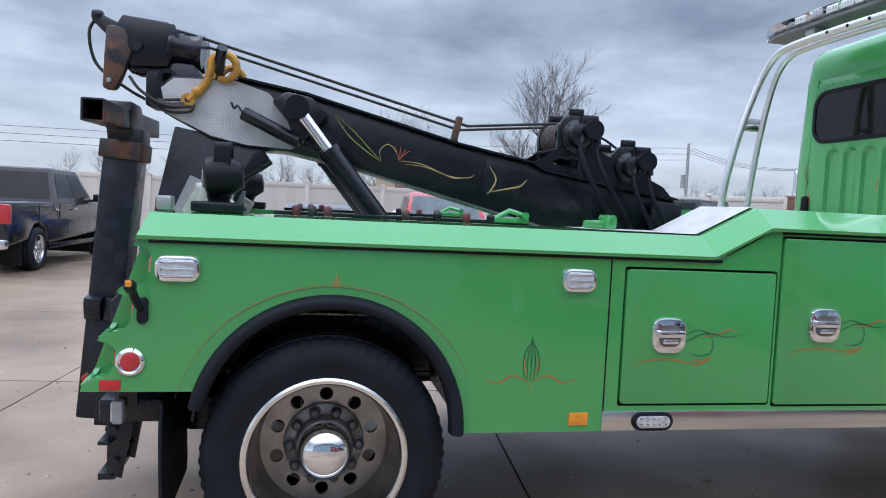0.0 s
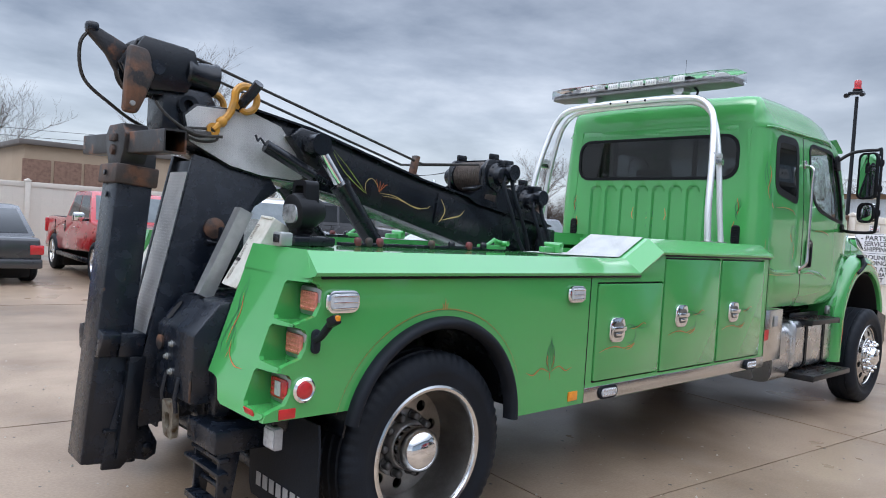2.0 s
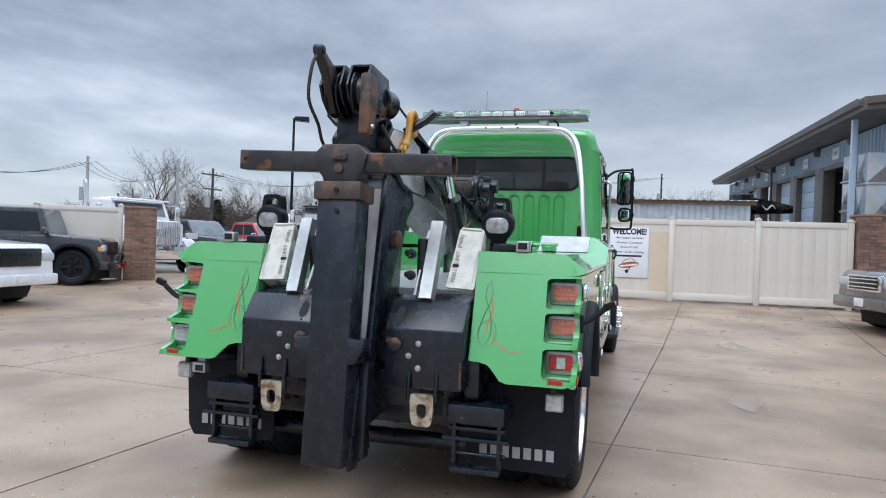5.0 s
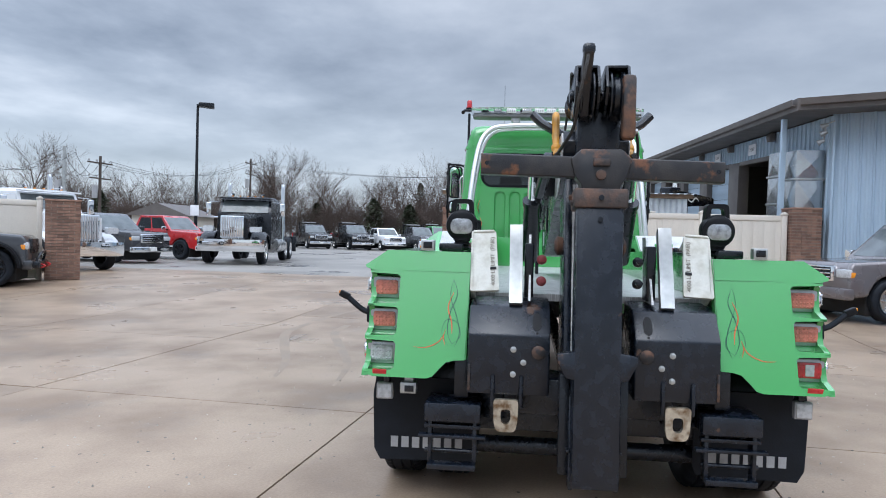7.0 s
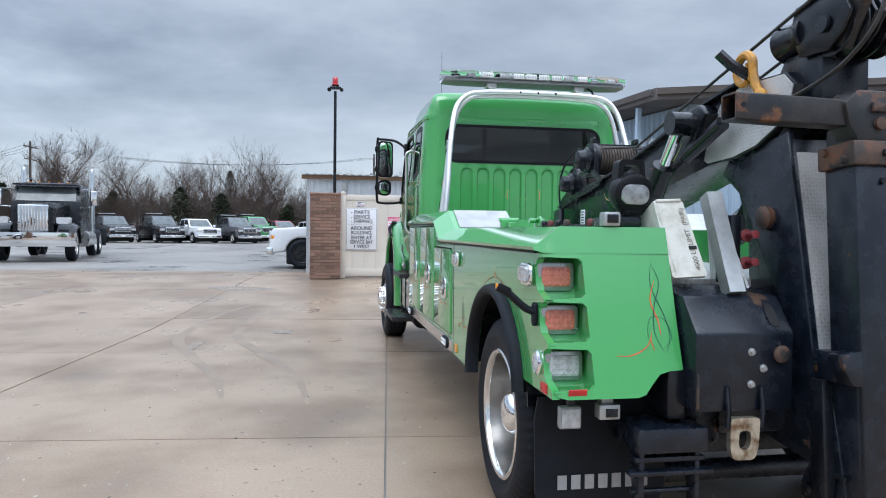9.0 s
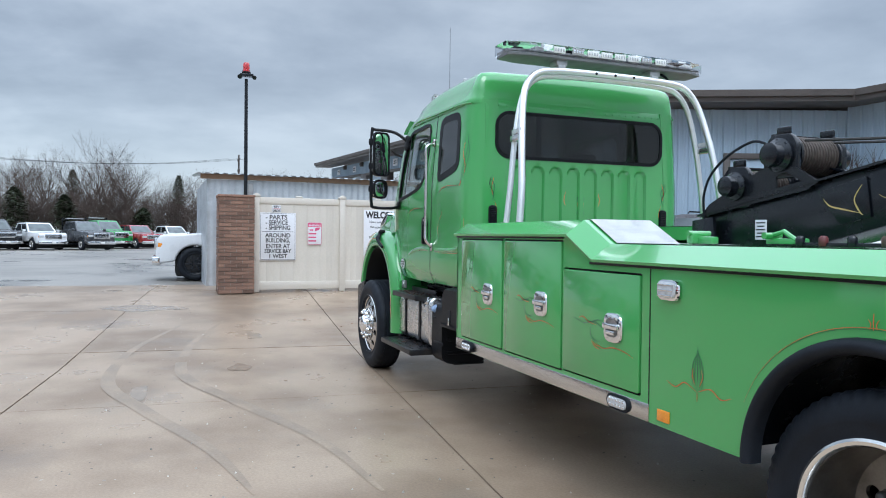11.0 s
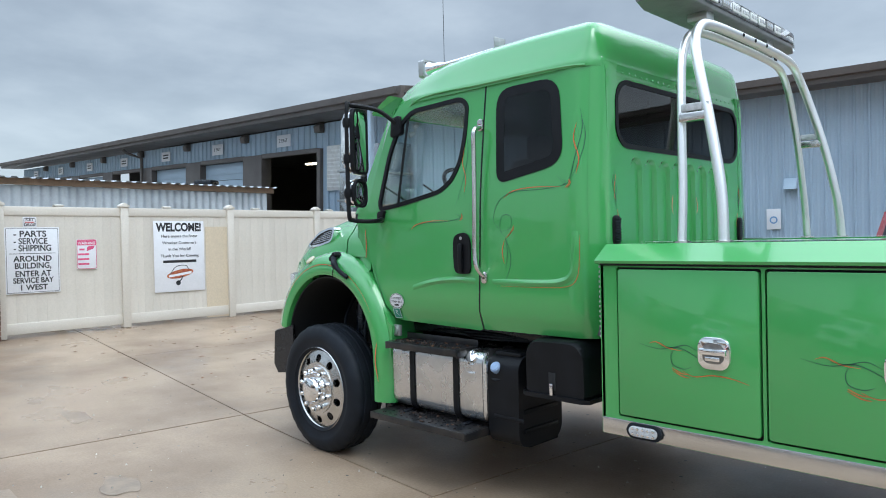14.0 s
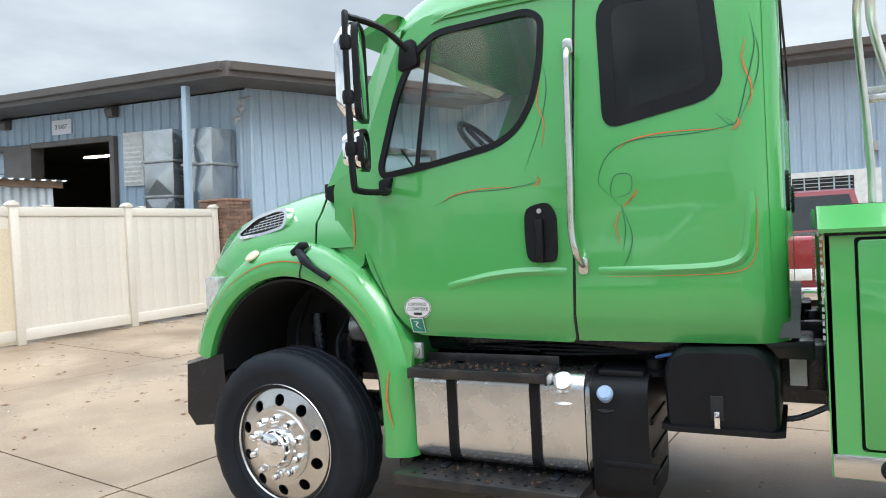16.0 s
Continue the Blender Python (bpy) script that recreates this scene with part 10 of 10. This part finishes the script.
def crowd(name, label, seed, spots, lo, hi, kinds):
    """A far belt of bare trees in one object."""
    rng = random.Random(seed)
    for nm, idx, mat in (("limbs", 0, BARK), ("twigs", 1, TWIG)):
        VS, FS, off = [], [], 0
        rr = random.Random(seed)
        for x, y in spots:
            V0, F0 = rr.choice(kinds)[idx]
            s, a = rr.uniform(lo, hi), rr.uniform(0, 6.28)
            c, sn = math.cos(a) * s, math.sin(a) * s
            VS.append(np.stack([V0[:, 0] * c - V0[:, 1] * sn + x, V0[:, 0] * sn + V0[:, 1] * c + y, V0[:, 2] * s + 0.2], 1))
            FS.append(F0 + off)
            off += len(V0)
        V, F = np.concatenate(VS), np.concatenate(FS)
        me = bpy.data.meshes.new(name + "_" + nm)
        bulk(me, V, F)
        me.materials.append(mat)
        o = new(name, me)
        tagged(o, label, "trees", kind="stuff")


rng = random.Random(5)
LOW, FAR = [], []
for k in range(3):
    th, fi = limb_mesh(random.Random(90 + k), 4.2, 1.0, 3, 4, 0.05, start=0.0)
    LOW.append((arrays(th), arrays(fi)))
for k in range(5):
    th, fi = limb_mesh(random.Random(60 + k), 9.5, 0.62 + 0.08 * k, 3, 4, 0.15)
    FAR.append((arrays(th), arrays(fi)))
crowd("bare_wood", "far belt of bare brown trees behind the lot", 11, [(rng.uniform(76, 92), -40 + 0.85 * k + rng.uniform(-1, 1)) for k in range(130)], 0.65, 1.05, FAR)
crowd("brush", "tangled brown brush along the edge of the lot", 12, [(rng.uniform(70, 78), -2 + 0.32 * k + rng.uniform(-1, 1)) for k in range(230)], 0.8, 1.4, LOW)
crowd("bare_wood", "far belt of bare trees beyond the neighbours", 13, [(-30 + 2.2 * k + rng.uniform(-1, 1), rng.uniform(95, 115)) for k in range(50)], 0.6, 0.9, FAR)


def cedar(x, y, h, r, seed):
    """A dark evergreen: a tapered cloud of small drooping sprays."""
    rr = random.Random(seed)
    V, F = [], []
    for _ in range(2600):
        t = rr.random() ** 0.8
        rad = r * (1 - t) ** 0.75 * (0.55 + 0.45 * rr.random()) * (0.8 + 0.35 * math.sin(7 * t + 3 * rr.random()))
        a = rr.uniform(0, 6.283)
        p = Vector((rad * math.cos(a), rad * math.sin(a), 0.15 * h + t * h * 0.85))
        s = rr.uniform(0.12, 0.3)
        o = Vector((math.cos(a), math.sin(a), rr.uniform(-0.5, 0.4))) * s
        w = Vector((-math.sin(a), math.cos(a), rr.uniform(-0.3, 0.3))) * s * 0.45
        i = len(V)
        V += [tuple(p - w), tuple(p + o * 0.6 - w * 0.3), tuple(p + o), tuple(p + w)]
        F.append((i, i + 1, i + 2, i + 3))
    t = thing("evergreen_tree", "dark green cedar standing among bare trees", "tree")
    o = new("crown", raw("cedar_crown", (V, F), EVERGREEN))
    o.parent = t
    part("trunk", cyl((0, 0, 0), (0, 0, h * 0.8), 0.12, 0.03, 7), BARK, t)
    t.matrix_world = Matrix.Translation((x, y, 0.2))


for x, y, h, r, sd in ((69, 11.5, 4.6, 2.0, 1), (70, 15.5, 5.2, 2.4, 2), (73, 22.5, 4.8, 2.1, 3), (69.5, 5.2, 3.6, 2.0, 4), (60, 40, 5, 2, 5), (80, 2, 7.5, 1.6, 6), (82, -9, 6.8, 1.5, 7), (74, 33, 5.5, 2, 8), (84, 12.5, 8.0, 1.8, 9), (81, -1.5, 7.0, 1.6, 10)):
    cedar(x, y, h, r, sd)

# clipped bare shrub against the shop's wing
thb, fib = limb_mesh(random.Random(77), 3.4, 0.55, 3, 4, 0.03, start=0.0)
for k in range(5):
    sb = thing("bare_shrub", "bare reddish-brown shrub against the blue wall", "shrub", "shrubs by the wall")
    o = new("stem", raw("shrub_stem", thb, TWIG)); o.parent = sb
    o = new("crown", raw("shrub_crown", fib, TWIG)); o.parent = sb
    sb.matrix_world = Matrix.Translation((11.9 + 0.22 * (k % 3), -12.55 - 0.25 * (k // 3), 0.0)) @ Matrix.Rotation(1.3 * k, 4, "Z")

# ---- fences and pillars at the back, brick by brick ----
def brick_pillar(name, label, cx, cy, w, d, h, turn, single):
    root = thing(name, label, "pillar", kind="structure")
    z0 = ground_z(cx)
    root.matrix_world = Matrix.Translation((cx, cy, z0)) @ Matrix.Rotation(radians(turn), 4, "Z")
    part("mortar_core", box((0, 0, h / 2), (w - 0.03, d - 0.03, h), 0.004), MORTAR, root)
    rows = round(h / 0.077)
    ch = h / rows
    bl = joined(box((0, 0, 0), (1, 1, 1), 0.0))
    proto = None
    LV, LF = [], []
    cube = [(-0.5, -0.5, -0.5), (0.5, -0.5, -0.5), (0.5, 0.5, -0.5), (-0.5, 0.5, -0.5), (-0.5, -0.5, 0.5), (0.5, -0.5, 0.5), (0.5, 0.5, 0.5), (-0.5, 0.5, 0.5)]
    for k in range(rows):
        shift = 0.5 if k % 2 else 0.0
        for face in range(4):
            span = w if face % 2 == 0 else d
            depth = d if face % 2 == 0 else w
            n = 3
            step = span / n
            edges = [-span / 2] + [-span / 2 + step * (j + (0.5 if k % 2 else 1.0)) for j in range(n - (0 if k % 2 else 1))] + [span / 2]
            for a, b in zip(edges, edges[1:]):
                if b - a < 0.03:
                    continue
                m = Matrix.Rotation(math.pi / 2 * face, 4, "Z") @ Matrix.Translation(((a + b) / 2, -depth / 2 + 0.045 + random.uniform(-0.003, 0.002), ch * (k + 0.5))) @ Matrix.Diagonal((b - a - 0.011, 0.09, ch - 0.011, 1))
                if single:
                    if proto is None:
                        proto = part("brick", bl, BRICK, root)
                        proto.matrix_basis = m
                    else:
                        alias("brick", proto, root, m)
                else:
                    i = len(LV)
                    LV += [tuple(m @ Vector(c)) for c in cube]
                    LF += [tuple(i + q for q in f) for f in ((0, 3, 2, 1), (4, 5, 6, 7), (0, 1, 5, 4), (1, 2, 6, 5), (2, 3, 7, 6), (3, 0, 4, 7))]
    if not single:
        bl.free()
        me = bpy.data.meshes.new("bricks")
        me.from_pydata(LV, [], LF)
        me.materials.append(BRICK_FAR)
        o = new("bricks", me)
        o.parent = root
        o["kind"] = "stuff"
    part("pillar_cap", box((0, 0, h + 0.025), (w + 0.03, d + 0.03, 0.05), 0.008), BRICK_FAR, root)


BRICK_FAR = material("brown_brick_far", (0.235, 0.135, 0.095), 0.8, dark=0.6, grain=60, stain=9, bump=0.5, island=0.38)
brick_pillar("brick_pillar", "brown brick gate pillar at the end of the fence", 15.16, 1.98, 0.72, 0.72, 2.02, 0, True)
brick_pillar("brick_pillar", "brown brick pillar between the fence and the shop wall", 15.22, -6.76, 0.72, 0.72, 2.2, 0, False)
brick_pillar("brick_pillar", "brown brick gate pillar by the off-road car", 13.7, 12.15, 0.85, 0.8, 2.0, 35, False)
brick_pillar("brick_pillar", "brown brick pillar in the far fence", 8.3, 17.6, 0.8, 0.8, 2.2, 0, False)
fence_run("cream vinyl privacy fence beside the gate pillar", (13.35, 12.55), (9.4, 17.4), [0, 0.33, 0.66, 1.0])
fence_run("long cream vinyl fence behind the parked cars", (7.8, 17.6), (-24.0, 18.6), [k / 14 for k in range(15)])
fence_run("long cream vinyl fence behind the white pickup", (9.4, 17.6), (8.9, 17.6), [0, 1.0])

# ---- concrete slabs ----
TH = radians(-5.5)
UL = [-18.0, -14.6, -11.2, -7.8, -4.5, -1.1, 2.25, 5.7, 8.55, 12.25, 15.4, 17.3]
VL = [-17.0, -13.8, -10.7, -7.5, -4.3, -1.15, 1.88, 5.18, 8.4, 11.6, 14.8, 17.4]
slabs = thing("concrete_apron", "wet tan concrete apron laid in square slabs", "pavement", kind="structure")


def slab(u0, u1, v0, v1):
    g = 0.007
    bm = bmesh.new()
    n = 3
    jit = random.uniform(-0.002, 0.002)
    top, low = [], []
    for i in range(n + 1):
        for j in range(n + 1):
            u = u0 + g + (u1 - u0 - 2 * g) * i / n
            v = v0 + g + (v1 - v0 - 2 * g) * j / n
            x, y = u * math.cos(TH) - v * math.sin(TH), u * math.sin(TH) + v * math.cos(TH)
            top.append(bm.verts.new((x, y, ground_z(x) + jit)))
    idx = lambda i, j: top[i * (n + 1) + j]
    for i in range(n):
        for j in range(n):
            bm.faces.new((idx(i, j), idx(i + 1, j), idx(i + 1, j + 1), idx(i, j + 1)))
    edge = [e for e in bm.edges if e.is_boundary]
    r = bmesh.ops.extrude_edge_only(bm, edges=edge)
    for q in r["geom"]:
        if isinstance(q, bmesh.types.BMVert):
            q.co.z -= 0.017
    return bm


for u0, u1 in zip(UL, UL[1:]):
    for v0, v1 in zip(VL, VL[1:]):
        part("slab", slab(u0, u1, v0, v1), CONCRETE, slabs)

# tyre marks and damp patches on the concrete
MARK = material("rubber_mark", (0.255, 0.192, 0.138), 0.36, tint=(0.335, 0.249, 0.176), grain=45, stain=2.6, bump=0.3, amount=0.85, spec=0.3)
on_ground = lambda u, v: (u, v, ground_z(u) + 0.0035)
for k, (pts, w) in enumerate((([(3.6, 2.9), (4.6, 3.1), (5.9, 3.55), (7.2, 3.9), (9.0, 3.75), (11.0, 3.1)], 0.14), ([(3.4, 2.2), (4.6, 2.35), (6.0, 2.8), (7.4, 3.2), (9.2, 3.05), (11.2, 2.5)], 0.14))):
    mk = finish("tyre_mark", ribbon(pts, w, on_ground, 10), MARK)
    tagged(mk, "faint dark tyre mark curving over the concrete", "stain", "tyre marks", "structure")
PATCH = material("damp_patch", (0.25, 0.19, 0.138), 0.24, tint=(0.32, 0.24, 0.17), grain=30, stain=5, bump=0.08, amount=0.6)
for k, (px_, py_, rx_, ry_) in enumerate(((12.9, 3.7, 0.4, 0.65), (9.7, 2.2, 0.26, 0.13), (7.6, 2.6, 0.22, 0.11), (8.6, -3.0, 0.4, 0.2), (6.6, 3.6, 0.3, 0.1), (4.2, -2.6, 0.35, 0.15))):
    pts = [(px_ + rx_ * (1 + 0.25 * math.sin(3 * a + k)) * math.cos(a), py_ + ry_ * (1 + 0.3 * math.sin(2 * a + 2 * k)) * math.sin(a)) for a in [2 * math.pi * j / 26 for j in range(26)]]
    pm = finish("damp_patch", sheet(pts, mapf=lambda u, v, d: (u, v, ground_z(u) + 0.003)), PATCH)
    tagged(pm, "dark damp patch on the concrete", "stain", "damp patches", "structure")
# grit and fallen leaves
rng = random.Random(21)
V, F = [], []
for _ in range(1500):
    gx, gy = rng.uniform(-3, 14.8), rng.uniform(-6, 6)
    s = rng.choice((0.004, 0.005, 0.006, 0.008, 0.011))
    z = ground_z(gx) + 0.002
    i = len(V)
    V += [(gx - s, gy, z), (gx, gy - s * 0.8, z), (gx + s, gy, z), (gx, gy + s * 0.9, z), (gx, gy, z + s * 1.2)]
    F += [(i, i + 1, i + 4), (i + 1, i + 2, i + 4), (i + 2, i + 3, i + 4), (i + 3, i, i + 4)]
gm = bpy.data.meshes.new("grit")
gm.from_pydata(V, [], F)
gm.materials.append(material("pale_grit", (0.5, 0.47, 0.42), 0.8, island=0.5))
tagged(new("grit", gm), "pale grit scattered over the concrete", "grit", kind="stuff")
V, F = [], []
for _ in range(120):
    gx, gy = rng.uniform(9.5, 14.9), rng.uniform(-5.5, 1.4)
    s, a = rng.uniform(0.02, 0.05), rng.uniform(0, 6.28)
    z = ground_z(gx) + 0.006
    c, n = math.cos(a) * s, math.sin(a) * s
    i = len(V)
    V += [(gx - c, gy - n, z), (gx + n * 0.5, gy - c * 0.5, z + 0.006), (gx + c, gy + n, z + 0.002), (gx - n * 0.5, gy + c * 0.5, z + 0.008)]
    F.append((i, i + 1, i + 2, i + 3))
lm = bpy.data.meshes.new("fallen_leaves")
lm.from_pydata(V, [], F)
lm.materials.append(material("dead_leaf", (0.17, 0.075, 0.035), 0.8, island=0.4))
tagged(new("fallen_leaves", lm), "brown fallen leaves on the wet concrete by the fence", "leaves", kind="stuff")
